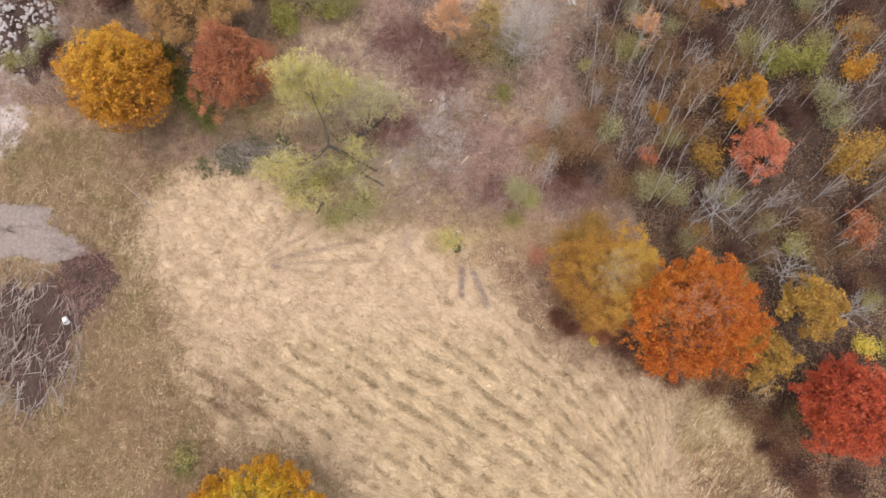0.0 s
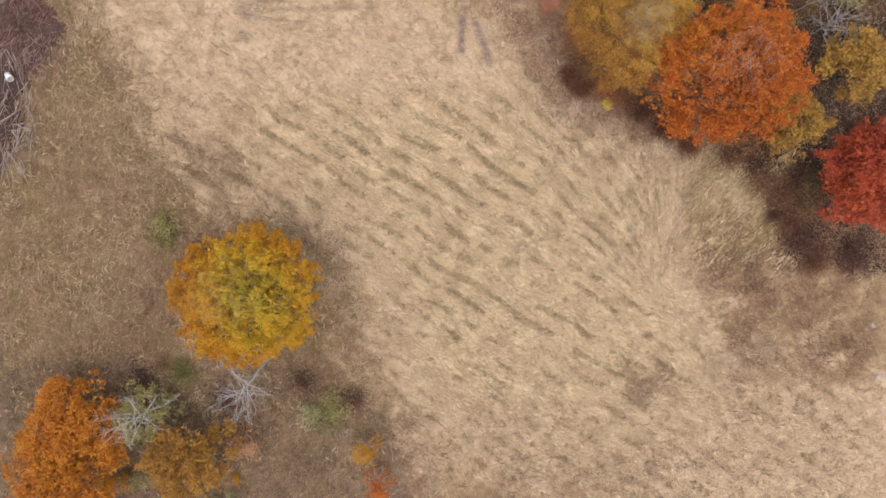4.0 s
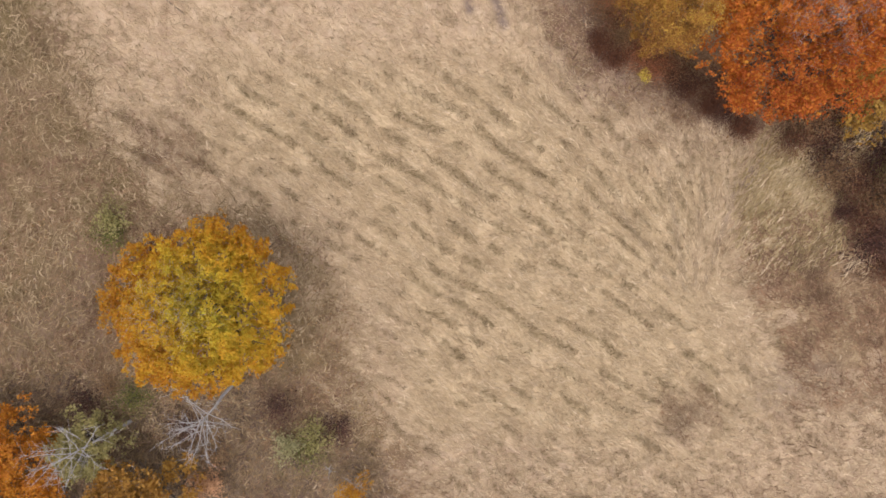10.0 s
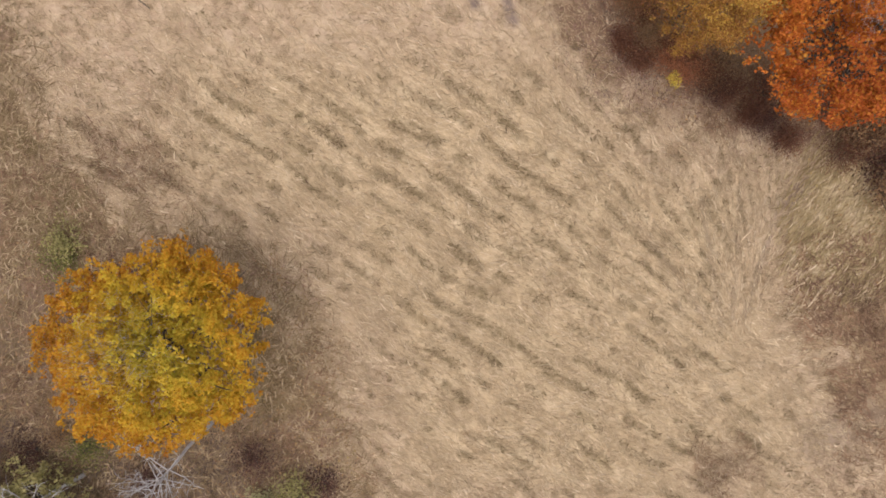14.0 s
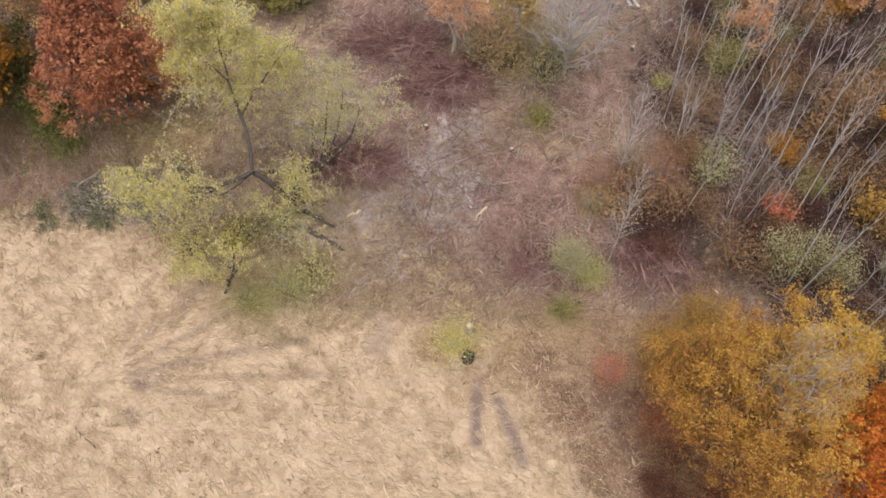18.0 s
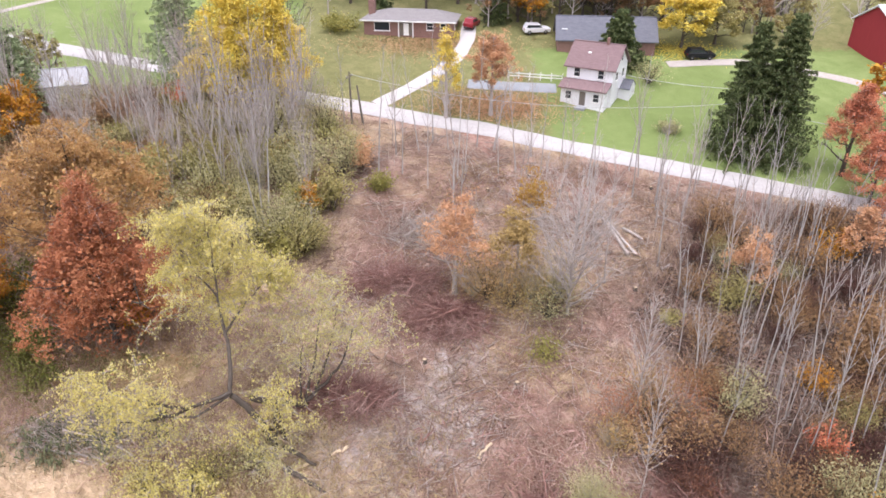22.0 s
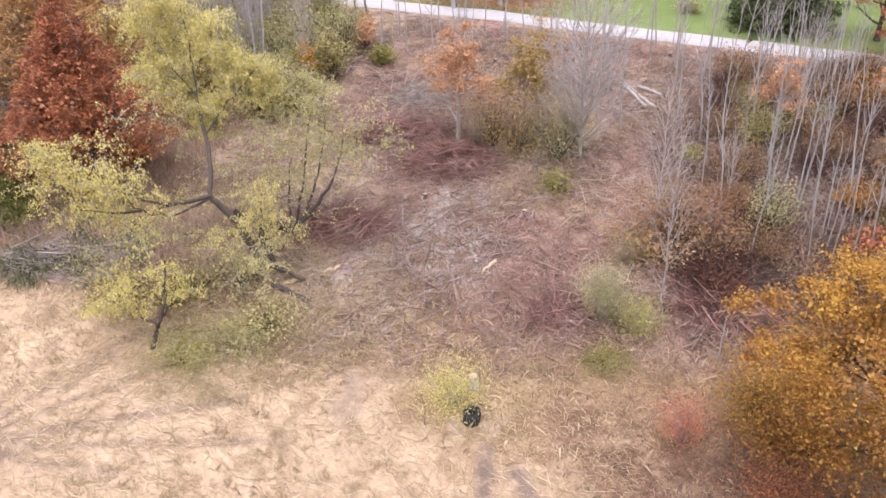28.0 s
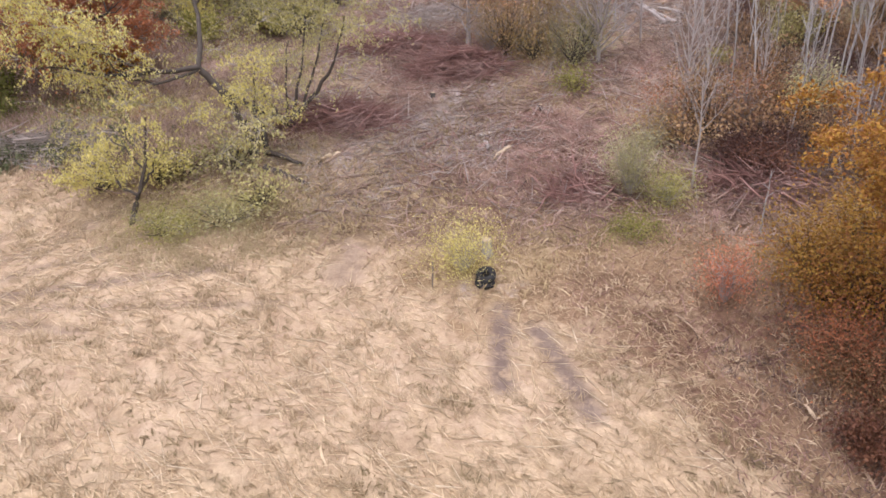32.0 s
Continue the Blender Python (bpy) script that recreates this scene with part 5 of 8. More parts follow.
for label, leaf, tall, wide, many, seed, (x, y) in SAPLINGS:
    broadleaf("sapling_tree", label, "tree", leaf, tall, wide * 1.15, 0.1, int(many * 0.8), 60, 0.2, lobe=0.3, seed=seed, bark=BARK_ASH, at=(x, y), ragged=0.35, cone=0.45, shell=0.3)
put(shrub("bush", "yellow-green bush growing beside stacked tyres", LEAF_WILLOW, 2.8, 2.1, 5200, 201, 50, 0.085, loose=1.1, wood=BARK_ASH), 1.0, 18.0)
put(shrub("bush", "soft sage-green bush at the edge of the cuttings", LEAF_SAGE, 4.6, 1.9, 7000, 202, 50, 0.1, loose=0.9, wood=BARK_ASH), 11.2, 25.0)
put(shrub("bush", "low olive bush at the edge of the cuttings", LEAF_SHOOT, 2.4, 1.8, 3600, 203, 50, 0.1, loose=0.9, wood=BARK_ASH), 13.2, 24.0)
put(shrub("bush", "bright green low growth beside brambles", LEAF_GREEN2, 0.8, 2.0, 3000, 204, 50, 0.09, loose=0.9), 10.8, 21.2)
put(shrub("bush", "pale grassy green bush below the willow", LEAF_SAGE, 1.7, 3.0, 1100, 205, 40, 0.16, loose=0.9), -13.6, 22.6)
put(shrub("bush", "soft olive bush below the willow", LEAF_GREEN2, 1.2, 2.4, 800, 261, 34, 0.15, loose=0.9), -16.4, 21.6)
put(shrub("bush", "pale olive bush of thin shoots below the willow", LEAF_WILLOWGREEN, 2.4, 2.4, 900, 262, 34, 0.18, loose=0.9), -11.6, 24.4)
put(shrub("bush", "pale yellow shoots beside the felled branches", LEAF_WILLOW, 3.4, 2.4, 1300, 263, 34, 0.18, loose=0.9), -22.4, 26.4)
for k, (x, y, wide) in enumerate([(-17.2, 22.6, 1.9), (-14.4, 23.6, 2.1), (-12.4, 22.8, 1.6), (-15.6, 21.6, 1.6)]):
    put(shrub("bush", "pale yellow-green shoots in tan grass below the willow", LEAF_WILLOWGREEN, 1.3, wide, 2400, 206 + 100 * k, 50, 0.075, loose=0.9, wood=BARK_ASH), x, y)
for k, (x, y, leaf, tall, wide) in enumerate([(3.2, 47.8, LEAF_GOLDTAN, 5.4, 2.6), (6.0, 48.4, LEAF_TAN, 6.2, 2.8), (9.0, 47.6, LEAF_GOLDTAN, 6.0, 2.8), (11.8, 47.4, LEAF_MOSS, 5.6, 2.4)]):
    put(shrub("thicket", "tall grey-olive thicket of many stems beside the peach-coloured tree", leaf, tall, wide, 3000, 330 + k, 90, 0.12, loose=1.1, wood=BARK_ASH), x, y)
for k, (x, y, leaf, tall, wide) in enumerate([(15.0, 33.2, LEAF_RUST, 4.2, 2.2), (17.6, 34.6, LEAF_GOLDTAN, 4.8, 2.6), (20.6, 33.8, LEAF_RUST, 4.4, 2.4), (13.8, 30.8, LEAF_GOLDTAN, 3.2, 1.8)]):
    put(shrub("thicket", "loose rust-tan thicket above a dark hollow", leaf, tall, wide, 2400, 340 + k, 90, 0.1, loose=1.1, wood=BARK_ASH), x, y)
# Very dark leaves here supply the shade of the hollow.
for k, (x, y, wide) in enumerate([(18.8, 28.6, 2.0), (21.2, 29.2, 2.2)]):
    put(shrub("bramble_bush", "dense blackish-maroon brambles, their dark mass standing in for a hollow's shade", LEAF_MAROON, 2.0, wide, 7000, 350 + k, 60, 0.11, loose=0.9), x, y)
put(shrub("bush", "tangled dark green thicket beside the peach-coloured tree", LEAF_GOLDTAN, 4.2, 3.8, 3600, 207, 50, 0.13, loose=1.0), 7.0, 46.5)
put(shrub("bush", "olive-brown thicket beside dead grey trunks", LEAF_TAN, 5.6, 3.0, 2200, 257, 34, 0.15, loose=0.9), 4.6, 47.6)
put(shrub("bush", "dense olive and tan growth round the willow's trunk", LEAF_SAGE, 2.6, 2.6, 1300, 258, 40, 0.2, loose=0.9), -14.6, 28.6)
put(shrub("bush", "dense olive and tan growth round the willow's trunk", LEAF_MOSS, 2.0, 2.4, 1000, 259, 40, 0.2, loose=0.9), -17.6, 28.2)
put(shrub("bush", "pale yellow-green shoots below the willow", LEAF_WILLOW, 3.0, 1.8, 900, 271, 30, 0.18, loose=0.9), -18.8, 27.0)
broadleaf("sapling_tree", "golden-brown slender tree above a thicket", "tree", LEAF_GOLDTAN, 10, 2.8, 0.1, 5200, 80, 0.22, lobe=0.3, seed=272, bark=BARK_ASH, at=(7.6, 48.6), ragged=0.3, cone=0.3, shell=0.3)
put(shrub("bush", "sage-green tangled thicket beside dead trunks", LEAF_SAGE, 4.4, 3.2, 2200, 208, 34, 0.15, loose=0.9), 10.4, 45.2)
put(shrub("bush", "small green clump in cut brush", LEAF_GREEN2, 1.6, 2.0, 900, 209, 24, 0.2, loose=0.9), 9.6, 40.2)
put(shrub("bush", "small yellow-green clump in cut brush", LEAF_MOSS, 1.6, 1.5, 600, 210), 22.1, 44.7)
put(shrub("bush", "bright yellow sapling bush at the field's edge", LEAF_LEMON, 1.5, 0.9, 350, 211, size=0.2), 22, 3.2)
put(shrub("bush", "thin coral-red sapling bush in dry weeds", LEAF_CORALSOFT, 3.6, 1.6, 2600, 212, 50, 0.1, loose=1.0, wood=BARK_ASH), 14.0, 15.4)
put(shrub("bush", "olive bush with dead stems in brown grass", LEAF_MOSS, 3.6, 3.0, 1000, 213, size=0.24), -15.4, -38.6)
put(shrub("bush", "grey-green shrub beside a dead snag", LEAF_SAGE, 3.5, 2.6, 900, 214, size=0.24), -19.5, -40)
put(shrub("bush", "pale peach-coloured bush beside a dead tree", LEAF_PEACH, 5, 2.6, 1300, 215, size=0.24), -29, -44)
put(shrub("bush", "low grey-green shrub in the dry meadow", LEAF_MOSS, 2.2, 2.6, 900, 216, size=0.24), -37.7, -11.6)
put(shrub("bush", "coral-pink small bush in bare brush", LEAF_CORAL, 3.5, 1.9, 900, 217, size=0.22), 31.3, 29.7)
put(shrub("bush", "olive-gold bush in bare brush", LEAF_OLIVE, 5.5, 3.3, 1800, 218, size=0.24), 39.4, 29.2)
put(shrub("bush", "orange-brown shrub among dead poles", LEAF_RUSTGOLD, 7, 4.0, 3000, 219, size=0.28), 39.6, 40)
put(shrub("bush", "green shrub among dead poles", LEAF_GREEN2, 7, 3.6, 3000, 220, size=0.28), 50.3, 43.2)
put(shrub("bush", "green shrub among dead poles", LEAF_GREEN2, 6.5, 2.8, 2000, 221, size=0.28), 55.6, 43)
put(shrub("bush", "golden-brown shrub at the forest's edge", LEAF_OLIVE, 9, 4.4, 3600, 222, size=0.3), 60.3, 27.4)
put(shrub("bush", "golden shrub among dead poles", LEAF_AMBER, 7, 2.7, 1600, 223, size=0.28), 62, 41.3)
put(shrub("bush", "yellow-green bush near the red maple", LEAF_LEMON, 5, 2.2, 1200, 224, size=0.24), 60.5, 1.8)
put(shrub("bush", "olive shrub with yellow leaves", LEAF_MOSS, 6, 2.7, 1500, 225, size=0.26), 51.4, 15.8)
put(shrub("bush", "rust-brown shrub at the forest's edge", LEAF_RUST, 6, 3.6, 2200, 226, size=0.28), 61.5, 18)
put(shrub("bush", "thin tan shrub losing its leaves beside cut brush", LEAF_RUSTGOLD, 6, 4.2, 1500, 227, 20, 0.2), 18, 32.5)
put(shrub("bush", "orange-brown low shrub beside cut brush", LEAF_TAN, 2.8, 3.2, 1100, 228, 20, 0.2), 16.2, 31)
put(shrub("bush", "dark maroon bramble thicket", LEAF_WINE, 3.0, 2.6, 2600, 229, 50, 0.12), 19.6, 26.6)
put(shrub("bush", "tan and brown shrub beside pale poles", LEAF_RUSTGOLD, 4.5, 3.4, 1500, 230, 20, 0.2), 20.5, 30.5)
put(shrub("bush", "brown oak scrub among pale poles", LEAF_RUSTGOLD, 5.5, 3.7, 2400, 231, size=0.28), 37.5, 38.5)
put(shrub("bush", "dark green shrub behind the golden maple", LEAF_GREEN, 6, 3.8, 2600, 232, size=0.3), -43, 45.5)
put(shrub("bush", "dark green low shrub beside the rust-red oak", LEAF_GREEN, 3, 3.0, 1600, 233, size=0.28), -38, 40.2)
put(shrub("bush", "olive shrub below bare grey trees", LEAF_MOSS, 6, 4.2, 2600, 234, size=0.32), -33.6, 66)
put(shrub("bush", "sage shrub below bare grey trees", LEAF_SAGE, 6, 4.2, 2600, 235, size=0.32), -16.9, 67.2)
put(shrub("bush", "green shrub beside the skid trail", LEAF_GREEN2, 3.8, 3.2, 2000, 236, size=0.3), -17.3, 54)
put(shrub("bush", "olive-gold shrub beside the skid trail", LEAF_MOSS, 6, 3.0, 1800, 237, size=0.3), -12.7, 61.8)
put(shrub("bush", "olive shrub beside the skid trail", LEAF_MOSS, 5, 3.4, 2000, 238, size=0.3), -22.5, 60)
put(shrub("bush", "green shrub at the foot of the willow's crown", LEAF_GREEN2, 4, 3.6, 2200, 239, size=0.3), -24, 52)
put(shrub("bush", "sage shrub in the western woods", LEAF_SAGE, 5, 4.0, 2200, 240, size=0.32), -28.5, 58)
put(shrub("bush", "peach-coloured low bush near the road", LEAF_PEACH, 4, 2.6, 1400, 241, size=0.3), -10, 71)
put(shrub("bush", "fresh green bush near the road", LEAF_GREEN2, 2.4, 2.2, 1000, 242, size=0.28), -7.5, 66)
put(shrub("bush", "low dark shrub on the lawn", LEAF_SAGE, 1.8, 1.9, 900, 243, size=0.26), 31.3, 79.6)
put(shrub("bush", "leafless grey shrub behind the white house", LEAF_SAGE, 4, 3.2, 900, 244, 30, 0.24), 32, 94)
put(shrub("bush", "round green shrub beside the brick house", LEAF_GREEN2, 3, 3.4, 1800, 245, size=0.35), -18, 113.5)
put(shrub("bush", "orange-red low shrub in the western woods", LEAF_CORAL, 5, 2.2, 1200, 246, size=0.3), -37, 84)
put(shrub("bush", "rust-brown shrub in the western woods", LEAF_RUSTGOLD, 5, 4.0, 2000, 247, size=0.32), -47, 78)
put(shrub("bush", "rust-brown shrub in the western woods", LEAF_RUSTGOLD, 5.5, 4.2, 2000, 248, size=0.32), -53, 70)
put(shrub("bush", "olive shrub in the western woods", LEAF_MOSS, 5, 4.0, 2000, 249, size=0.32), -45, 63)
put(shrub("bush", "purple-brown shrub in the western woods", LEAF_MAROON, 6, 4.2, 1800, 250, size=0.3), -50, 56)
put(shrub("bush", "golden low growth beside the western woods", LEAF_AMBER, 3, 2.6, 1000, 251, size=0.28), -20, 72)
put(shrub("bush", "dark brown shrub under the olive-gold tree", LEAF_RUSTGOLD, 2.0, 4.0, 6000, 252, 60, 0.11, loose=0.9), 26.5, 5)
put(shrub("bush", "maroon bramble below the orange maple", LEAF_MAROON, 2.4, 3.6, 2000, 253, 40, 0.22), 43, -5)
put(shrub("bush", "maroon bramble below the red maple", LEAF_MAROON, 2.6, 4.2, 2400, 254, 40, 0.22), 50, -15)
put(shrub("bush", "maroon bramble below the red maple", LEAF_MAROON, 2.4, 4.0, 2200, 255, 40, 0.22), 57, -17)
for k, (x, y, leaf, tall) in enumerate([(19.6, 7.4, LEAF_RUSTGOLD, 1.8), (20.8, 14.4, LEAF_AUTUMN, 6.0), (21.5, 5.6, LEAF_RUST, 1.6), (18.4, 11.4, LEAF_RUST, 2.6), (23.5, 4.4, LEAF_RUST, 1.6), (19.0, 15.4, LEAF_AUTUMN, 4.0), (19.0, 17.2, LEAF_OLIVE, 4.6), (26.5, 2.4, LEAF_MAROON, 1.8), (31.0, -0.4, LEAF_MAROON, 1.8), (22.5, 19.5, LEAF_OLIVE, 5.0), (27.0, 14.5, LEAF_AMBER, 6.0), (18.0, 10.4, LEAF_RUSTGOLD, 1.2)]):
    put(shrub("bush", "low rust-brown shrub at the foot of the olive-gold tree", leaf, tall * 0.8, 2.2 if tall < 2.5 else 3.0, 6400 if tall < 3.5 else 5000, 260 + k, 50, 0.1 if tall < 3.5 else 0.14, loose=0.9), x, y)

for k, (x, y, tall, wide) in enumerate([(27.0, 2.2, 1.6, 1.8), (29.5, 0.2, 1.4, 1.6), (33.5, -2.4, 1.6, 1.8), (25.0, 3.8, 1.4, 1.6), (39.0, -3.6, 2.2, 2.4), (21.0, 6.4, 1.2, 1.5), (18.8, 9.2, 1.2, 1.5), (22.8, 5.4, 1.6, 1.8), (30.6, 2.2, 3.0, 2.8), (36.4, 0.4, 3.0, 2.8), (41.6, -1.8, 2.6, 2.6), (17.0, 6.8, 1.3, 1.5), (18.6, 5.2, 1.3, 1.5), (46.0, -8.6, 2.4, 2.6), (47.6, -12.4, 2.4, 2.8), (52.0, -18.4, 2.4, 2.8)]):
    put(shrub("bush", "wine-red low shrub at the edge of the straw field", LEAF_WINE, tall, wide, 4200, 280 + k, 40, 0.12, loose=0.9), x, y)

BUSHES = [shrub("undergrowth_shrub", "mixed brown and olive undergrowth shrub", LEAF_MOSS, 3.0, 2.2, 3000, 301, 30, 0.12, "undergrowth shrubs"), shrub("undergrowth_shrub", "rusty-leaved undergrowth shrub among bare poles", LEAF_RUSTGOLD, 3.4, 2.4, 2800, 302, 36, 0.12, "undergrowth shrubs"),
          shrub("bush", "grey-green undergrowth shrub among bare poles", LEAF_SAGE, 3.6, 2.2, 2600, 303, 30, 0.12, "undergrowth shrubs"), shrub("bramble_bush", "dark maroon bramble in the undergrowth", LEAF_MAROON, 2.2, 2.6, 3200, 304, 40, 0.12, "undergrowth shrubs"),
          shrub("bush", "green undergrowth shrub among bare poles", LEAF_GREEN2, 2.6, 2.0, 1600, 305, 16, 0.17, "undergrowth shrubs"), shrub("bush", "gold-leaved undergrowth shrub among bare poles", LEAF_AMBER, 2.8, 1.9, 1200, 306, 16, 0.17, "undergrowth shrubs")]
flags = [False] * len(BUSHES)
count = 0
while count < 170:
    x, y = RNG.uniform(20, 74), RNG.uniform(-14, 60)
    if inside(EAST, x, y) > -2 or (x > 40 and -14 < y < 14 and RNG.uniform() < 0.5):
        plant(BUSHES, flags, int(RNG.choice(6, p=[0.07, 0.36, 0.16, 0.36, 0.01, 0.04] if y > 14 else [0.3, 0.3, 0.0, 0.4, 0.0, 0.0])), x, y, RNG.uniform(0.8, 1.5), 3)
        count += 1
for _ in range(70):
    x, y = RNG.uniform(-48, -12), RNG.uniform(54, 80)
    if 58 - 0.55 * (x + 12) - 8 < y < 80 - 0.33 * (x + 20) and (x + 31) ** 2 + (y - 42) ** 2 > 80:
        plant(BUSHES, flags, int(RNG.choice(6, p=[0.34, 0.08, 0.36, 0.0, 0.17, 0.05])), x, y, RNG.uniform(1.0, 1.9), 3)
for _ in range(80):
    x, y = RNG.uniform(-80, -14), RNG.uniform(44, 90)
    if y < 82 - 0.33 * (x + 20) and (x < -26 or y > 58):
        plant(BUSHES, flags, int(RNG.choice(6, p=[0.26, 0.2, 0.32, 0.08, 0.1, 0.04])), x, y, RNG.uniform(0.9, 1.5), 3)
for _ in range(16):
    x, y = RNG.uniform(-64, -10), RNG.uniform(-60, -30)
    if x < -20 - 0.5 * (y + 36):
        plant(BUSHES, flags, int(RNG.choice(6, p=[0.3, 0.3, 0.2, 0.1, 0.0, 0.1])), x, y, RNG.uniform(0.5, 0.9), 3)

# Woods behind the houses.
FAR_TREES = [broadleaf("maple_tree", "brown-leaved tree in the far woods", "tree", LEAF_RUSTGOLD, 12, 4.5, 0.1, 3000, 40, 0.5, seed=401, group="far woods"),
             broadleaf("maple_tree", "orange tree in the far woods", "tree", LEAF_PEACH, 11, 4, 0.1, 2600, 40, 0.5, seed=402, group="far woods"),
             broadleaf("maple_tree", "yellow tree in the far woods", "tree", LEAF_AMBER, 11, 4, 0.1, 2600, 40, 0.5, seed=403, group="far woods"),
             bare_tree("bare_tree", "grey bare tree in the far woods", 12, 4, 404, BARK_ASH, 0.2, 20, twigs=8, group="far woods"),
             broadleaf("maple_tree", "olive tree in the far woods", "tree", LEAF_MOSS, 10, 4, 0.1, 2600, 40, 0.5, seed=405, group="far woods")]
far_flags = [False] * len(FAR_TREES)
for x, y, k in [(12, 119, 3), (17, 122, 0), (21, 117, 0), (26, 121, 1), (30, 116, 0), (34, 119, 3), (23, 127, 0), (15, 114, 2), (-3, 122, 0), (3, 126, 0), (-8, 128, 2), (-21, 120, 3), (52, 122, 3), (58, 114, 3), (50, 131, 0),
                (56, 128, 4), (64, 122, 3), (70, 132, 3), (78, 120, 4), (84, 110, 3), (72, 112, 3), (-30, 128, 4), (-16, 130, 3), (8, 134, 0), (33, 134, 0), (42, 128, 2), (-60, 92, 4), (-72, 78, 4), (-74, 92, 0), (-80, 70, 3),
                (76, 84, 2), (84, 92, 3), (62, 80, 2), (90, 76, 0), (80, 64, 0), (70, 70, 3), (86, 52, 0), (-70, 62, 0), (-62, 60, 3), (-76, 50, 4), (-84, 62, 0)]:
    plant(FAR_TREES, far_flags, k, x, y, RNG.uniform(0.75, 1.1), 2)
for _ in range(46):
    x, y = RNG.uniform(7, 40), RNG.uniform(114.5, 128)
    plant(FAR_TREES, far_flags, int(RNG.choice(5, p=[0.34, 0.16, 0.08, 0.36, 0.06])), x, y, RNG.uniform(0.6, 0.95), 2)
for _ in range(22):
    x, y = RNG.uniform(48, 66), RNG.uniform(108, 128)
    plant(FAR_TREES, far_flags, int(RNG.choice([3, 3, 4, 0])), x, y, RNG.uniform(0.35, 0.7), 2)
for _ in range(110):
    x, y = RNG.uniform(-36, 96), RNG.uniform(114, 170)
    if (10 < x < 36 or (y > 126 and x > -18) or (x > 50 and y > 116)) and not (y < 118 and x < 40):
        plant(FAR_TREES, far_flags, int(RNG.choice(5, p=[0.3, 0.12, 0.08, 0.42, 0.08])), x, y, RNG.uniform(0.7, 1.1), 2)

# ---------------------------------------------------------------- buildings
ROOF_PURPLE = grained("shingle_purple_brown", (0.13, 0.085, 0.085), (0.26, 0.18, 0.18), 1.5, bump_by=0.5, stretch=(1, 1, 4))
ROOF_TAN = grained("shingle_tan_grey", (0.15, 0.138, 0.135), (0.26, 0.245, 0.24), 1.2, bump_by=0.5, stretch=(1, 1, 4))
ROOF_GREY = grained("shingle_grey", (0.085, 0.088, 0.105), (0.18, 0.185, 0.21), 1.2, bump_by=0.5, stretch=(1, 1, 4))
ROOF_WHITE = grained("metal_roof_white", (0.62, 0.64, 0.67), (0.80, 0.82, 0.84), 0.8, 0.45, bump_by=0.1)
ROOF_DULL = grained("metal_roof_dull", (0.30, 0.31, 0.33), (0.46, 0.47, 0.49), 0.8, 0.5, bump_by=0.1)
SIDING = grained("white_siding", (0.66, 0.66, 0.68), (0.84, 0.84, 0.84), 0.9, 0.6, bump_by=0.1)
BRICK = grained("brick_red_brown", (0.17, 0.095, 0.08), (0.31, 0.185, 0.155), 2.5, bump_by=0.4)
RED_WOOD = grained("barn_red_boards", (0.20, 0.02, 0.025), (0.33, 0.045, 0.05), 1.5, 0.7, stretch=(6, 6, 0.3))
TRIM = grained("white_paint", (0.70, 0.70, 0.69), (0.82, 0.82, 0.80), 3.0, 0.5, bump_by=0.05)
DARK_WOOD = grained("weathered_wood", (0.10, 0.085, 0.07), (0.24, 0.21, 0.18), 3.0, stretch=(1, 1, 0.2))
CONCRETE = grained("concrete_grey", (0.24, 0.25, 0.26), (0.36, 0.37, 0.38), 0.8, bump_by=0.2)
GLASS, _gt, _gb = material("window_glass")
_gb.inputs["Base Color"].default_value = (0.03, 0.035, 0.04, 1)
_gb.inputs["Roughness"].default_value = 0.12


def prism(profile, x0, x1):
    """A closed profile in y and z drawn out along x."""
    bm = bmesh.new()
    a = [bm.verts.new((x0, y, z)) for y, z in profile]
    b = [bm.verts.new((x1, y, z)) for y, z in profile]
    bm.faces.new(a[::-1])
    bm.faces.new(b)
    n = len(profile)
    for i in range(n):
        bm.faces.new((a[i], a[(i + 1) % n], b[(i + 1) % n], b[i]))
    bmesh.ops.recalc_face_normals(bm, faces=bm.faces)
    return bm


def gable_walls(x0, x1, y0, y1, wall, ridge, base=-2.0):
    return prism([(y0, base), (y1, base), (y1, wall), ((y0 + y1) / 2, ridge), (y0, wall)], x0, x1)


def gable_roof(ob, x0, x1, y0, y1, wall, ridge, mat, over=0.4, thick=0.18):
    """Two thick roof slopes with eaves, and a ridge cap."""
    ym, rise = (y0 + y1) / 2, (ridge - wall) / ((y1 - y0) / 2)
    for side in (-1, 1):
        ye = y0 - over if side < 0 else y1 + over
        ze = wall - over * rise
        part("roof_slope", prism([(ye, ze + 0.03), (ym, ridge + 0.03), (ym, ridge + 0.03 + thick), (ye, ze + 0.03 + thick)], x0 - over, x1 + over), mat, ob)
    part("ridge_cap", block(x0 - over, ym - 0.15, ridge + thick - 0.03, x1 + over, ym + 0.15, ridge + thick + 0.07, 0.03), mat, ob)


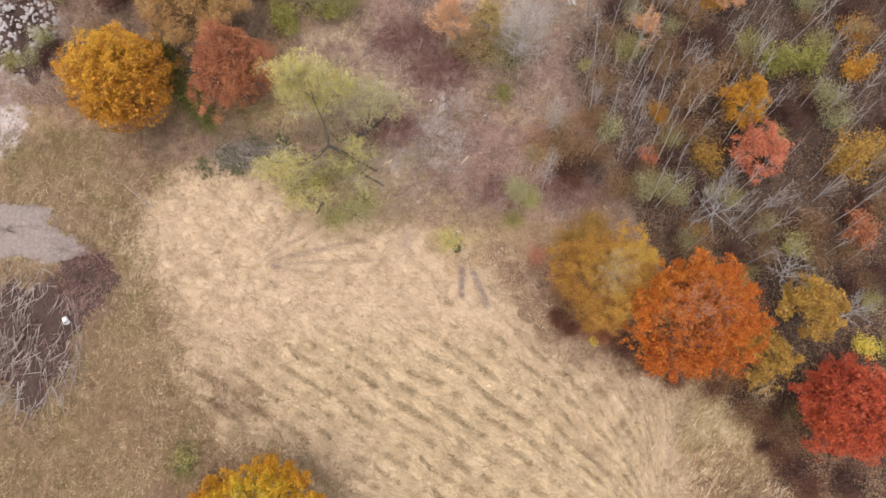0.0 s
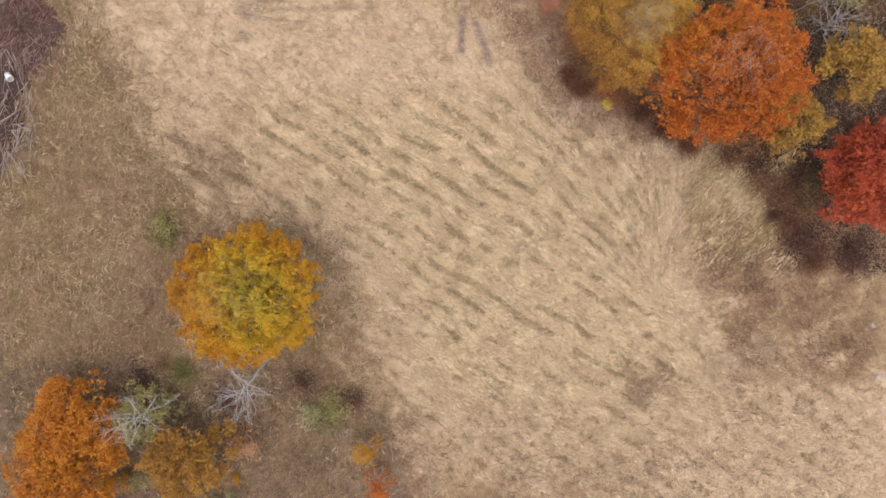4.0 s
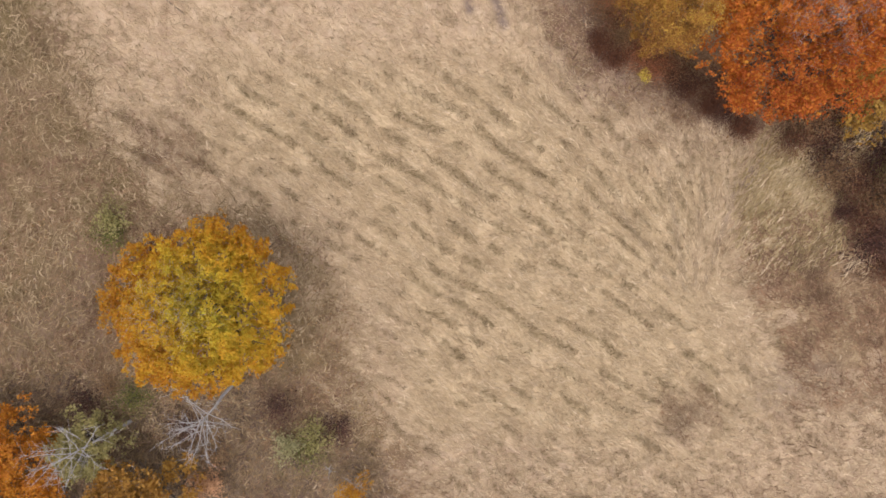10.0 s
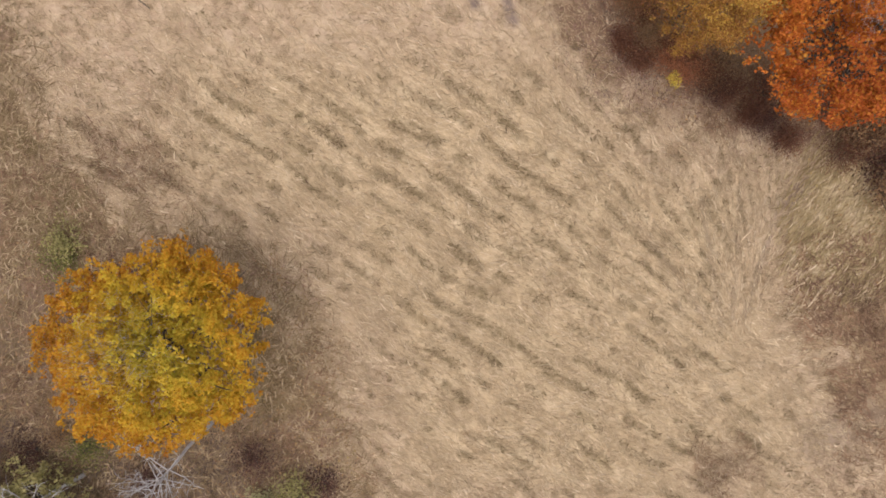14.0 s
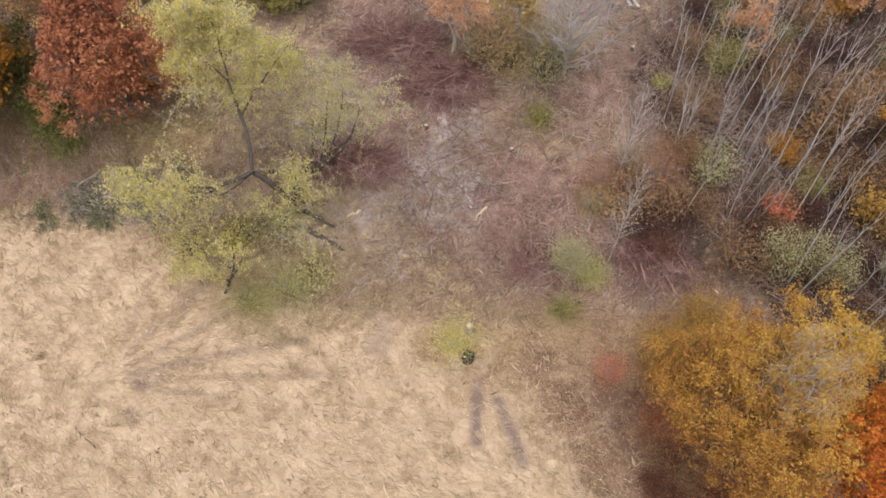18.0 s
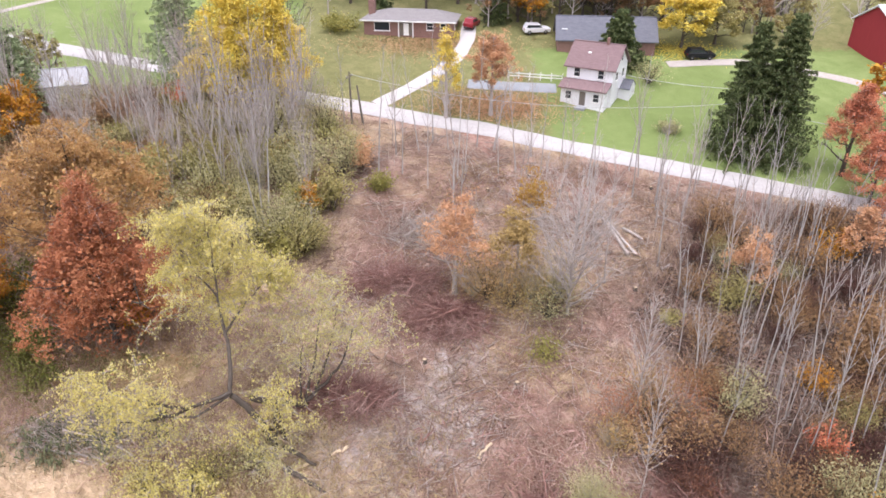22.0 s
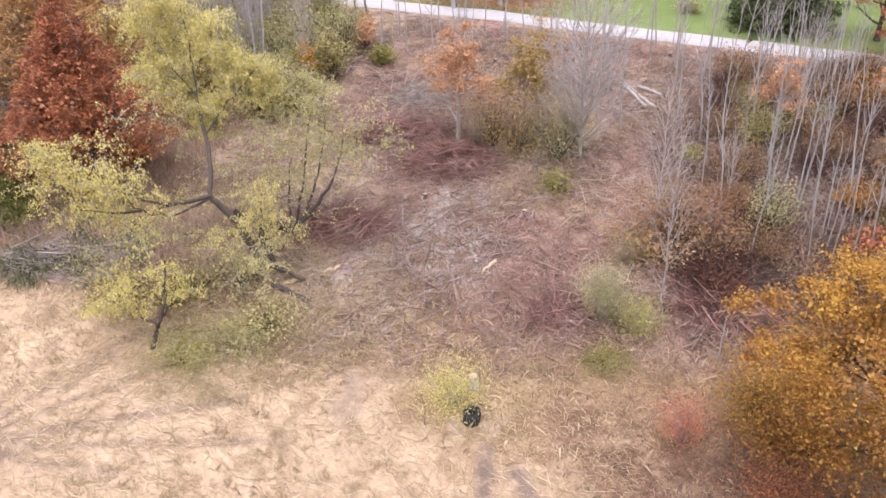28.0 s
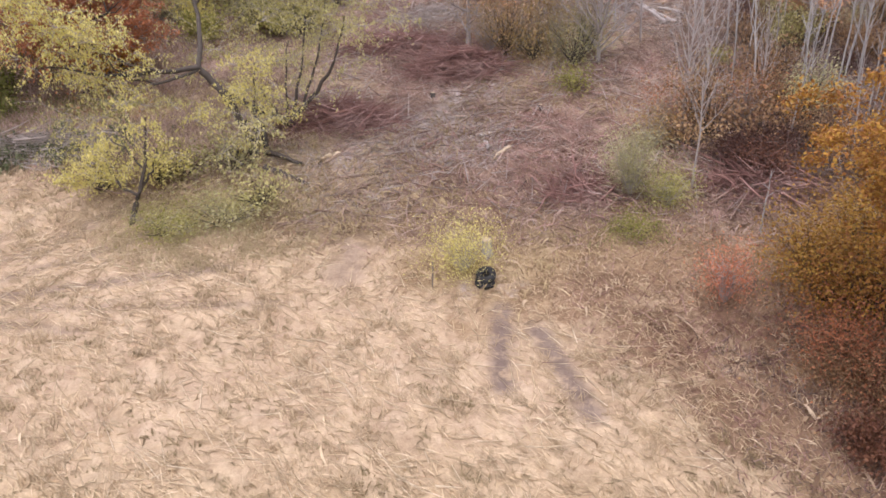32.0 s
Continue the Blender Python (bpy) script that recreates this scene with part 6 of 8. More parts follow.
def window_on(ob, x, y, z, w, h, face="front", panes=2):
    """A sash window: frame, panes, sill. face: front (-y) or side (+x)."""
    holder = part("window", block(-w / 2 - 0.1, -0.06, -h / 2 - 0.1, w / 2 + 0.1, 0.04, h / 2 + 0.1, 0.02), TRIM, ob, m=pose(x, y, z, 0, 0, 90 if face == "side" else 0))
    for k in range(panes):
        z0 = -h / 2 + h * k / panes
        part("pane", block(-w / 2, -0.075, z0 + 0.03, w / 2, -0.045, z0 + h / panes - 0.03), GLASS, holder)
    part("sill", block(-w / 2 - 0.15, -0.16, -h / 2 - 0.16, w / 2 + 0.15, 0.0, -h / 2 - 0.09, 0.01), TRIM, holder)


def white_house():
    ob = tagged(new("house"), "white two-storey farmhouse with purple-brown roof and porch", "house")
    ob.matrix_basis = pose(17.4, 88.2, gz(20, 88), 0, 0, -30)
    part("wall", gable_walls(0, 7, 2.0, 8.6, 5.2, 7.9), SIDING, ob)
    gable_roof(ob, 0, 7, 2.0, 8.6, 5.2, 7.9, ROOF_PURPLE)
    part("porch_wall", block(0.0, 0.15, -2, 6.6, 1.99, 2.3, 0.02), SIDING, ob)
    part("porch_roof", prism([(-0.35, 2.25), (1.98, 3.1), (1.98, 3.28), (-0.35, 2.43)], -0.35, 6.95), ROOF_PURPLE, ob)
    part("chimney", block(4.6, 5.0, 7.2, 5.0, 5.4, 8.9, 0.03), BRICK, ob)
    part("vent_pipe", block(2.4, 3.6, 6.4, 2.9, 4.4, 6.95, 0.05), TRIM, ob, "white roof vent")
    for x in (1.6, 5.2):
        window_on(ob, x, 1.99, 4.25, 0.8, 1.2)
    for x in (1.2, 5.4):
        window_on(ob, x, 0.14, 1.3, 0.8, 1.1)
    for y, z in ((3.6, 4.0), (6.6, 4.0), (6.4, 1.4), (5.3, 6.4)):
        window_on(ob, 7.01, y, z, 0.8, 1.1, "side")
    door = part("door", block(2.9, 0.09, 0.0, 3.8, 0.13, 2.0, 0.01), DARK_WOOD, ob)
    part("door_handle", block(3.65, 0.02, 0.95, 3.72, 0.09, 1.05, 0.01), TRIM, door)
    part("step", block(2.6, -1.0, -2, 4.1, 0.14, -0.15, 0.02), CONCRETE, ob)
    part("side_wing", gable_walls(7.02, 8.7, 5.4, 8.2, 1.9, 2.8), SIDING, ob, "low side wing")
    gable_roof(ob, 7.45, 8.5, 5.4, 8.2, 1.9, 2.8, ROOF_GREY, 0.25, 0.12)


white_house()


def brick_house():
    ob = tagged(new("house"), "low brick ranch house with a grey hipped roof", "house")
    ob.matrix_basis = pose(-13.6, 111.8, gz(-6, 112), 0, 0, -8)
    part("wall", block(0, 0, -2, 15.6, 7.5, 2.5), BRICK, ob)
    bm = bmesh.new()
    lo = [bm.verts.new(p) for p in ((-0.6, -0.6, 2.45), (16.2, -0.6, 2.45), (16.2, 8.1, 2.45), (-0.6, 8.1, 2.45))]
    hi = [bm.verts.new(p) for p in ((4.0, 3.75, 3.9), (12.0, 3.75, 3.9))]
    for f in ((lo[0], lo[1], hi[1], hi[0]), (lo[1], lo[2], hi[1]), (lo[2], lo[3], hi[0], hi[1]), (lo[3], lo[0], hi[0]), (lo[3], lo[2], lo[1], lo[0])):
        bm.faces.new(f)
    part("roof", bm, ROOF_TAN, ob)
    part("fascia", block(-0.62, -0.66, 2.28, 16.22, -0.58, 2.5, 0.01), TRIM, ob)
    part("chimney", block(0.2, 3.0, 2, 1.3, 4.2, 5.2, 0.04), BRICK, ob)
    window_on(ob, 3.2, -0.01, 1.45, 2.6, 1.4, panes=1)
    window_on(ob, 11.6, -0.01, 1.6, 1.0, 1.1)
    window_on(ob, 13.9, -0.01, 1.6, 0.9, 1.0)
    window_on(ob, 15.62, 2.4, 1.5, 0.9, 1.1, "side")
    # Flat dark board on the wall in place of a recess and its shade.
    part("porch_opening", block(6.3, -0.05, 0, 8.6, -0.01, 2.2), DARK_WOOD, ob, "dark panel standing in for a shaded porch recess")
    part("door", block(7.0, -0.1, 0, 7.9, -0.06, 2.0, 0.01), TRIM, ob)
    for x in (6.2, 8.7):
        part("porch_post", block(x - 0.08, -0.5, -0.3, x + 0.08, -0.34, 2.3, 0.01), TRIM, ob)


brick_house()


def grey_barn():
    ob = tagged(new("barn"), "long low outbuilding with a grey roof and brick walls", "outbuilding")
    ob.matrix_basis = pose(19.2, 105.2, gz(27, 106), 0, 0, -5)
    part("wall", gable_walls(0, 16, 0, 7.5, 1.9, 4.9), BRICK, ob)
    gable_roof(ob, 0, 16, 0, 7.5, 1.9, 4.9, ROOF_GREY)
    part("barn_door", block(15.98, 2.4, 0, 16.06, 5.2, 2.6, 0.01), DARK_WOOD, ob)
    for x in (3.2, 12.6):
        window_on(ob, x, -0.01, 1.1, 0.9, 0.9)
    part("skylight", block(0.6, 1.2, 3.2, 1.6, 1.7, 3.35, 0.02), TRIM, ob, m=None)


grey_barn()


def red_barn():
    ob = tagged(new("barn"), "dark red wooden barn with a white metal roof", "barn")
    ob.matrix_basis = pose(71.2, 99.4, gz(74, 103), 0, 0, 12)
    part("wall", gable_walls(0, 13, 0, 9, 5.6, 8.2), RED_WOOD, ob)
    gable_roof(ob, 0, 13, 0, 9, 5.6, 8.2, ROOF_WHITE)
    part("foundation", block(-0.08, -0.08, -2, 5.0, 0.0, 0.9, 0.02), TRIM, ob, "white-painted foundation wall")
    part("barn_door", block(5.4, -0.12, 0, 8.8, -0.01, 3.4, 0.02), RED_WOOD, ob)
    for k in range(12):
        part("batten", block(0.4 + k * 1.08, -0.06, 1.0, 0.46 + k * 1.08, -0.005, 5.5), RED_WOOD, ob)


red_barn()


def shed():
    ob = tagged(new("shed"), "small pale shed with a dull grey metal roof among trees", "shed")
    ob.matrix_basis = pose(-56.3, 84.6, gz(-54, 86), 0, 0, 20)
    part("wall", gable_walls(0, 5.5, 0, 4.5, 3.4, 5.0), SIDING, ob)
    gable_roof(ob, 0, 5.5, 0, 4.5, 3.4, 5.0, ROOF_DULL)
    part("door", block(2.0, -0.06, 0, 3.0, -0.01, 2.0, 0.01), DARK_WOOD, ob)


shed()
CAR_BLACK = grained("car_paint_black", (0.010, 0.010, 0.013), (0.02, 0.02, 0.025), 1.0, 0.2, bump_by=0.0)
CAR_RED = grained("car_paint_red", (0.22, 0.02, 0.03), (0.28, 0.03, 0.04), 1.0, 0.2, bump_by=0.0)
CAR_WHITE = grained("car_paint_white", (0.66, 0.66, 0.66), (0.75, 0.75, 0.75), 1.0, 0.25, bump_by=0.0)
RUBBER = grained("tyre_rubber", (0.012, 0.012, 0.012), (0.05, 0.048, 0.045), 6.0, 0.8, bump_by=0.3)
METAL = grained("dull_metal", (0.35, 0.35, 0.36), (0.55, 0.55, 0.56), 4.0, 0.4, 0.9, bump_by=0.05)


def car(label, paint, x, y, turn):
    ob = tagged(new("car"), label, "car")
    ob.matrix_basis = pose(x, y, gz(x, y) + 0.06, 5, 0, turn)
    part("body", prism_y([(-2.3, 0.35), (2.3, 0.35), (2.35, 0.8), (2.2, 1.0), (0.95, 1.08), (-2.15, 1.12), (-2.35, 0.9)], -0.9, 0.9), paint, ob)
    cabin = part("cabin", prism_y([(1.05, 1.06), (0.35, 1.68), (-1.9, 1.72), (-2.2, 1.08)], -0.78, 0.78), paint, ob)
    for s in (-1, 1):
        part("side_window", prism_y([(0.8, 1.14), (0.25, 1.58), (-1.8, 1.62), (-2.0, 1.16)], s * 0.785 - 0.006, s * 0.785 + 0.006), GLASS, cabin)
    part("windscreen", block(-0.68, -0.01, -0.42, 0.68, 0.01, 0.42), GLASS, cabin, m=Matrix.Translation((0.73, 0, 1.38)) @ Euler((0, radians(-48), 0)).to_matrix().to_4x4() @ Euler((0, 0, radians(90))).to_matrix().to_4x4())
    for fx in (-1.45, 1.45):
        for s in (-1, 1):
            wheel = part("wheel", ring_bm(0.36, 0.12, 16, 8), RUBBER, ob, m=pose(fx, s * 0.82, 0.35, 90))
            bm = bmesh.new()
            bmesh.ops.create_cone(bm, cap_ends=True, segments=14, radius1=0.22, radius2=0.2, depth=0.14)
            part("rim", bm, METAL, wheel)
    for s in (-0.62, 0.62):
        part("headlight", block(2.28, s - 0.18, 0.72, 2.37, s + 0.18, 0.9, 0.02), TRIM, ob)
        part("tail_light", block(-2.38, s - 0.14, 0.8, -2.3, s + 0.14, 1.0, 0.02), CAR_RED, ob)


def prism_y(profile, y0, y1):
    """A closed profile in x and z drawn out along y."""
    bm = bmesh.new()
    a = [bm.verts.new((x, y0, z)) for x, z in profile]
    b = [bm.verts.new((x, y1, z)) for x, z in profile]
    bm.faces.new(a)
    bm.faces.new(b[::-1])
    n = len(profile)
    for i in range(n):
        bm.faces.new((a[(i + 1) % n], a[i], b[i], b[(i + 1) % n]))
    bmesh.ops.recalc_face_normals(bm, faces=bm.faces)
    bmesh.ops.bevel(bm, geom=list(bm.edges), offset=0.04, segments=1, affect="EDGES")
    return bm


def ring_bm(r, t, n, k):
    """A tyre: a ring with a squared section."""
    bm = bmesh.new()
    rows = []
    for i in range(n):
        a = 6.2832 * i / n
        row = []
        for j in range(k):
            b = 6.2832 * j / k
            c, s = math.cos(b), math.sin(b)
            c, s = math.copysign(abs(c) ** 0.6, c), math.copysign(abs(s) ** 0.6, s)
            row.append(bm.verts.new(((r - t + t * c + t * 0.2) * math.cos(a), (r - t + t * c + t * 0.2) * math.sin(a), t * s)))
        rows.append(row)
    for i in range(n):
        for j in range(k):
            bm.faces.new((rows[i][j], rows[(i + 1) % n][j], rows[(i + 1) % n][(j + 1) % k], rows[i][(j + 1) % k]))
    bmesh.ops.recalc_face_normals(bm, faces=bm.faces)
    return bm


car("black pickup-style car parked on the drive", CAR_BLACK, 42.3, 102.8, 2)
car("dark red car parked beside the brick house", CAR_RED, 5.2, 115.0, 70)
car("white car parked behind bare trees", CAR_WHITE, 16.5, 112.5, 10)

SLAB = grained("slab_blue_grey", (0.17, 0.18, 0.19), (0.30, 0.315, 0.33), 0.8, bump_by=0.2)
DRIVE = grained("drive_gravel", (0.27, 0.235, 0.205), (0.46, 0.42, 0.38), 2.0, 0.95, bump_by=0.4)
ribbon("driveway", [(36.5, 100.6), (42, 101.2), (48.4, 101.6), (55, 99.6), (59.7, 97.4), (64.1, 95.0), (68.0, 91.3), (74, 80)], 1.9, DRIVE, "pale gravel drive past the spruces to the barn")
ribbon("farm_track", [(-95, 112), (-81.5, 121), (-72.5, 129), (-60, 139)], 1.4, DRIVE, "pale farm track over the far lawn")
ribbon("pavement", [(4.0, 93.6), (10, 92.9), (17.8, 92.2)], 2.6, SLAB, "grey concrete yard beside the white house", category="pavement")


def rail_fence():
    ob = tagged(new("fence"), "white board fence beside the white house", "fence")
    ax, ay, bx, by = 10.3, 95.6, 18.6, 94.4
    ob.matrix_basis = pose(ax, ay, gz(ax, ay))
    n = 6
    for k in range(n):
        x, y = (bx - ax) * k / (n - 1), (by - ay) * k / (n - 1)
        part("post", block(x - 0.07, y - 0.07, gz(ax + x, ay + y) - gz(ax, ay) - 0.3, x + 0.07, y + 0.07, gz(ax + x, ay + y) - gz(ax, ay) + 1.2, 0.01), TRIM, ob)
    ln = math.hypot(bx - ax, by - ay)
    tilt = math.degrees(math.atan2(gz(bx, by) - gz(ax, ay), ln))
    for h in (0.5, 0.92):
        part("rail", block(0, -0.12, -0.08, ln, -0.08, 0.08, 0.01), TRIM, ob, m=pose(0, 0, h, 0, -tilt, math.degrees(math.atan2(by - ay, bx - ax))))


rail_fence()


def utility_pole(x, y, height, lean, arms=True):
    ob = tagged(new("utility_pole"), "weathered wooden utility pole beside the gravel road", "pole", "utility poles")
    ob.matrix_basis = pose(x, y, gz(x, y), lean[0], lean[1], 0)
    z = np.linspace(-0.5, height, 6)
    v, f = tube(np.stack([0 * z, 0 * z, z], -1), np.linspace(0.17, 0.11, 6), 10)
    solid("shaft", mesh_np("shaft", v, f, True), DARK_WOOD, ob)
    if arms:
        part("crossarm", block(-0.9, -0.06, height - 0.7, 0.9, 0.06, height - 0.55, 0.01), DARK_WOOD, ob, m=pose(0, 0, 0, 0, 0, 70))
        for s in (-0.8, 0, 0.8):
            part("insulator", block(s - 0.04, -0.04, height - 0.55, s + 0.04, 0.04, height - 0.38, 0.015), TRIM, ob, m=pose(0, 0, 0, 0, 0, 70))
    return Vector((x, y, gz(x, y) + height))


POLE_A = utility_pole(-12.6, 81.8, 7.2, (0, 0))
utility_pole(-11.0, 81.4, 5.6, (0, -6), False)
POLE_C = utility_pole(38.2, 75.6, 8.5, (0, 2))
WIRE_MAT = grained("wire_pale", (0.42, 0.42, 0.42), (0.55, 0.55, 0.55), 3.0, 0.5, bump_by=0.0)


def wire(a, b, sag, name="wire"):
    s = np.linspace(0, 1, 20)
    p = np.array(a)[None] * (1 - s[:, None]) + np.array(b)[None] * s[:, None]
    p[:, 2] -= sag * 4 * s * (1 - s)
    v, f = tube(p, np.full(20, 0.035), 5)
    tagged(solid(name, mesh_np(name, v, f, True), WIRE_MAT), "pale overhead wire along the gravel road", "wire")


wire(POLE_A - Vector((0, 0, 0.3)), POLE_C - Vector((0, 0, 2.2)), 2.2)
wire(POLE_C - Vector((0, 0, 2.2)), (60, 66, gz(60, 66) + 6.5), 0.6)
wire(POLE_C - Vector((0, 0, 0.4)), (22.2, 89.0, gz(20, 88) + 5.0), 0.6)


# ---------------------------------------------------------------- heaps, logs and clutter
LOG_CUT = grained("fresh_cut_wood", (0.42, 0.32, 0.20), (0.62, 0.50, 0.35), 3.0, stretch=(1, 1, 0.3))
STONE = grained("rubble_concrete", (0.25, 0.23, 0.215), (0.50, 0.46, 0.435), 1.5, bump_by=0.6)
DIRT = grained("bare_dirt", (0.10, 0.075, 0.06), (0.36, 0.30, 0.265), 2.2, 0.95, bump_by=0.7, depth=0.1)
DARK_DIRT = grained("dark_soil", (0.03, 0.018, 0.015), (0.11, 0.07, 0.055), 0.9, 0.95, bump_by=0.7, depth=0.1)


def stone_mesh(seed):
    rng = np.random.default_rng(seed)
    bm = bmesh.new()
    bmesh.ops.create_icosphere(bm, subdivisions=1, radius=0.5)
    sc = rng.uniform(0.55, 1.25, 3) * [1, 1, 0.6]
    for v in bm.verts:
        v.co = Vector([c * s * rng.uniform(0.75, 1.2) for c, s in zip(v.co, sc)])
    me = bpy.data.meshes.new("stone")
    bm.to_mesh(me)
    bm.free()
    me.materials.append(STONE)
    return me


def mound_mesh(name, rx, ry, h, seed, n=40):
    """A heap of earth with an uneven skirt, a closed dome that follows the slope."""
    rng = np.random.default_rng(seed)
    u = np.linspace(0, 1, 14)
    a = np.linspace(0, 2 * np.pi, n, endpoint=False)
    U, A = np.meshgrid(u, a, indexing="ij")
    wob = 1 + 0.14 * np.sin(3 * A + seed) + 0.1 * np.sin(7 * A + 2 * seed) + 0.06 * np.sin(13 * A + seed)
    X, Y = rx * U * np.cos(A) * wob, ry * U * np.sin(A) * wob
    Z = h * (1 - U**1.6) * (1 + 0.2 * np.sin(5 * A + 3 * U)) - 0.15 * U + SLOPE * Y + rng.normal(0, 0.05 * h, U.shape) * (1 - U)
    i, j = np.meshgrid(np.arange(13), np.arange(n), indexing="ij")
    f = np.stack([i * n + j, (i + 1) * n + j, (i + 1) * n + (j + 1) % n, i * n + (j + 1) % n], -1).reshape(-1, 4)
    return mesh_np(name, np.stack([X, Y, Z], -1).reshape(-1, 3), f, True)


def rubble_heap():
    ob = tagged(new("rubble_heap"), "heap of pale broken concrete and stone on bare dirt", "rubble heap")
    cx, cy = -66, 51.5
    ob.matrix_basis = pose(cx, cy, gz(cx, cy))
    solid("heap_core", mound_mesh("heap_core", 6.2, 7.2, 2.2, 5), DARK_DIRT, ob)
    kinds = [stone_mesh(500 + k) for k in range(10)]
    for k in range(290):
        r, a = math.sqrt(RNG.uniform()) * 0.97, RNG.uniform(0, 6.283)
        x, y = 6.4 * r * math.cos(a), 7.2 * r * math.sin(a)
        s = RNG.uniform(0.4, 1.1)
        solid("stone", kinds[k % 10], None, ob, m=pose(x, y, 2.2 * (1 - r**1.6) + SLOPE * y + 0.1, *RNG.uniform(-40, 40, 2), RNG.uniform(0, 360)) @ Matrix.Diagonal((s, s, s, 1)))


rubble_heap()
for label, x, y, rx, ry, h, seed in (("low mound of pale bare soil beside the brush heap", -66, 20.5, 9.0, 4.6, 1.3, 4), ("low pale mound of tipped soil at the meadow's edge", -57.5, 17.6, 4.6, 2.6, 0.8, 9)):
    heap = solid("soil_mound", mound_mesh("soil_mound", rx, ry, h, seed), DIRT)
    heap.matrix_basis = pose(x, y, gz(x, y))
    tagged(heap, label, "soil mound")


TWIG = foliage("twig_brown", [(0.0, (0.12, 0.072, 0.055)), (0.5, (0.31, 0.21, 0.158)), (1.0, (0.54, 0.41, 0.32))], patch=0.08, through=0.0)
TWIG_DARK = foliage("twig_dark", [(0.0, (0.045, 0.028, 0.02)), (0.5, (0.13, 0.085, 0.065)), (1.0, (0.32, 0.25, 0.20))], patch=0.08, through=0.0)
TWIG_PALE = foliage("twig_pale", [(0.0, (0.22, 0.18, 0.16)), (0.6, (0.40, 0.34, 0.295)), (1.0, (0.55, 0.48, 0.42))], patch=0.1, through=0.0)
TWIG_MAROON = foliage("twig_maroon", [(0.0, (0.13, 0.056, 0.045)), (0.6, (0.30, 0.165, 0.135)), (1.0, (0.54, 0.38, 0.32))], patch=0.1, through=0.0)
WEED_TAN = foliage("tan_weeds", [(0.0, (0.24, 0.18, 0.09)), (0.5, (0.38, 0.28, 0.16)), (1.0, (0.56, 0.43, 0.27))], patch=0.07, mix=0.5, through=0.2)
STRAW = foliage("straw_blades", [(0.0, (0.29, 0.21, 0.115)), (0.3, (0.47, 0.35, 0.21)), (0.7, (0.61, 0.465, 0.295)), (1.0, (0.74, 0.60, 0.41))], patch=0.12, mix=0.3, through=0.2)
MEADOW = foliage("meadow_blades", [(0.0, (0.12, 0.09, 0.04)), (0.4, (0.25, 0.18, 0.085)), (0.8, (0.38, 0.28, 0.15)), (1.0, (0.52, 0.40, 0.24))], patch=0.06, mix=0.6, through=0.2)
DRYGRASS = foliage("dry_grass_blades", [(0.0, (0.17, 0.12, 0.055)), (0.4, (0.31, 0.23, 0.11)), (0.8, (0.48, 0.37, 0.20)), (1.0, (0.62, 0.49, 0.30))], patch=0.07, mix=0.5, through=0.2)
WEEDS = foliage("brown_weeds", [(0.0, (0.14, 0.085, 0.05)), (0.5, (0.36, 0.24, 0.15)), (1.0, (0.58, 0.43, 0.29))], patch=0.1, through=0.1)
LITTER = foliage("leaf_litter", [(0.0, (0.12, 0.07, 0.04)), (0.4, (0.29, 0.17, 0.085)), (0.8, (0.43, 0.27, 0.12)), (1.0, (0.40, 0.33, 0.13))], patch=0.08, through=0.1)


def brush_pile(label, x, y, rx, ry, h, count, seed, mat, length=(1.2, 3.2), flow=None, spread=1.0, thick=0.03, soil=False, branches=14):
    """Cut branches heaped over one another, on a low bed of soil."""
    rng = np.random.default_rng(seed)
    ob = tagged(new("brush_pile"), label, "brush pile")
    ob.matrix_basis = pose(x, y, gz(x, y))
    if soil:
        solid("pile_core", mound_mesh("pile_core", rx * 0.92, ry * 0.92, h * 0.6, seed % 17), DARK_DIRT, ob)
    r, a = np.sqrt(rng.uniform(0, 1, count)), rng.uniform(0, 6.283, count)
    bx, by = rx * r * np.cos(a), ry * r * np.sin(a)
    base = np.stack([bx, by, h * (1 - r**1.6) * rng.uniform(0.2, 1.05, count) + SLOPE * by], -1)
    d = rng.normal(size=(count, 3)) * [spread, spread, 0.25]
    if flow is not None:
        d[:, :2] += np.array(flow) * 1.6
    d[:, 2] = np.abs(d[:, 2]) * 0.5 + 0.05 + SLOPE * d[:, 1]
    v, f = slivers(rng, base, d, rng.uniform(*length, count), rng.uniform(0.4, 1.2, count) * thick)
    tagged(solid("brushwork", mesh_np("brushwork", v, f), mat, ob), kind="stuff")
    for k in range(branches):
        i = int(rng.integers(count))
        p = base[i] + (d[i] / np.linalg.norm(d[i]))[None] * np.linspace(0, 1, 4)[:, None] * rng.uniform(2, 4) + rng.normal(0, 0.12, (4, 3))
        p[:, 2] += 0.15
        vv, ff = tube(p, np.array([0.07, 0.055, 0.04, 0.015]) * rng.uniform(0.6, 1.2), 5)
        solid("branch", mesh_np("branch", vv, ff, True), mat, ob)
    return ob


brush_pile("large heap of pale bare branches on dark soil", -62, 5, 8.6, 10.5, 2.6, 420, 601, TWIG_PALE, (2.0, 5.5), (-0.3, -1.0), 0.9, 0.075, soil=True, branches=60)
brush_pile("dark tangle of maroon brush under pale branches", -61.4, 5.6, 8.8, 10.4, 2.0, 600, 610, TWIG_MAROON, (1.0, 3.0), (-0.3, -0.8), 1.0, 0.035)
brush_pile("dark soil and maroon brush heap beside the meadow", -54, 13, 5.5, 6.5, 1.6, 1400, 602, TWIG_MAROON, (0.8, 2.4), (-0.5, -0.8), soil=True)
brush_pile("maroon brush heap in the clearing", -8.4, 35.2, 4.6, 2.0, 1.7, 1300, 603, TWIG_MAROON, (1.0, 3.2), thick=0.05)
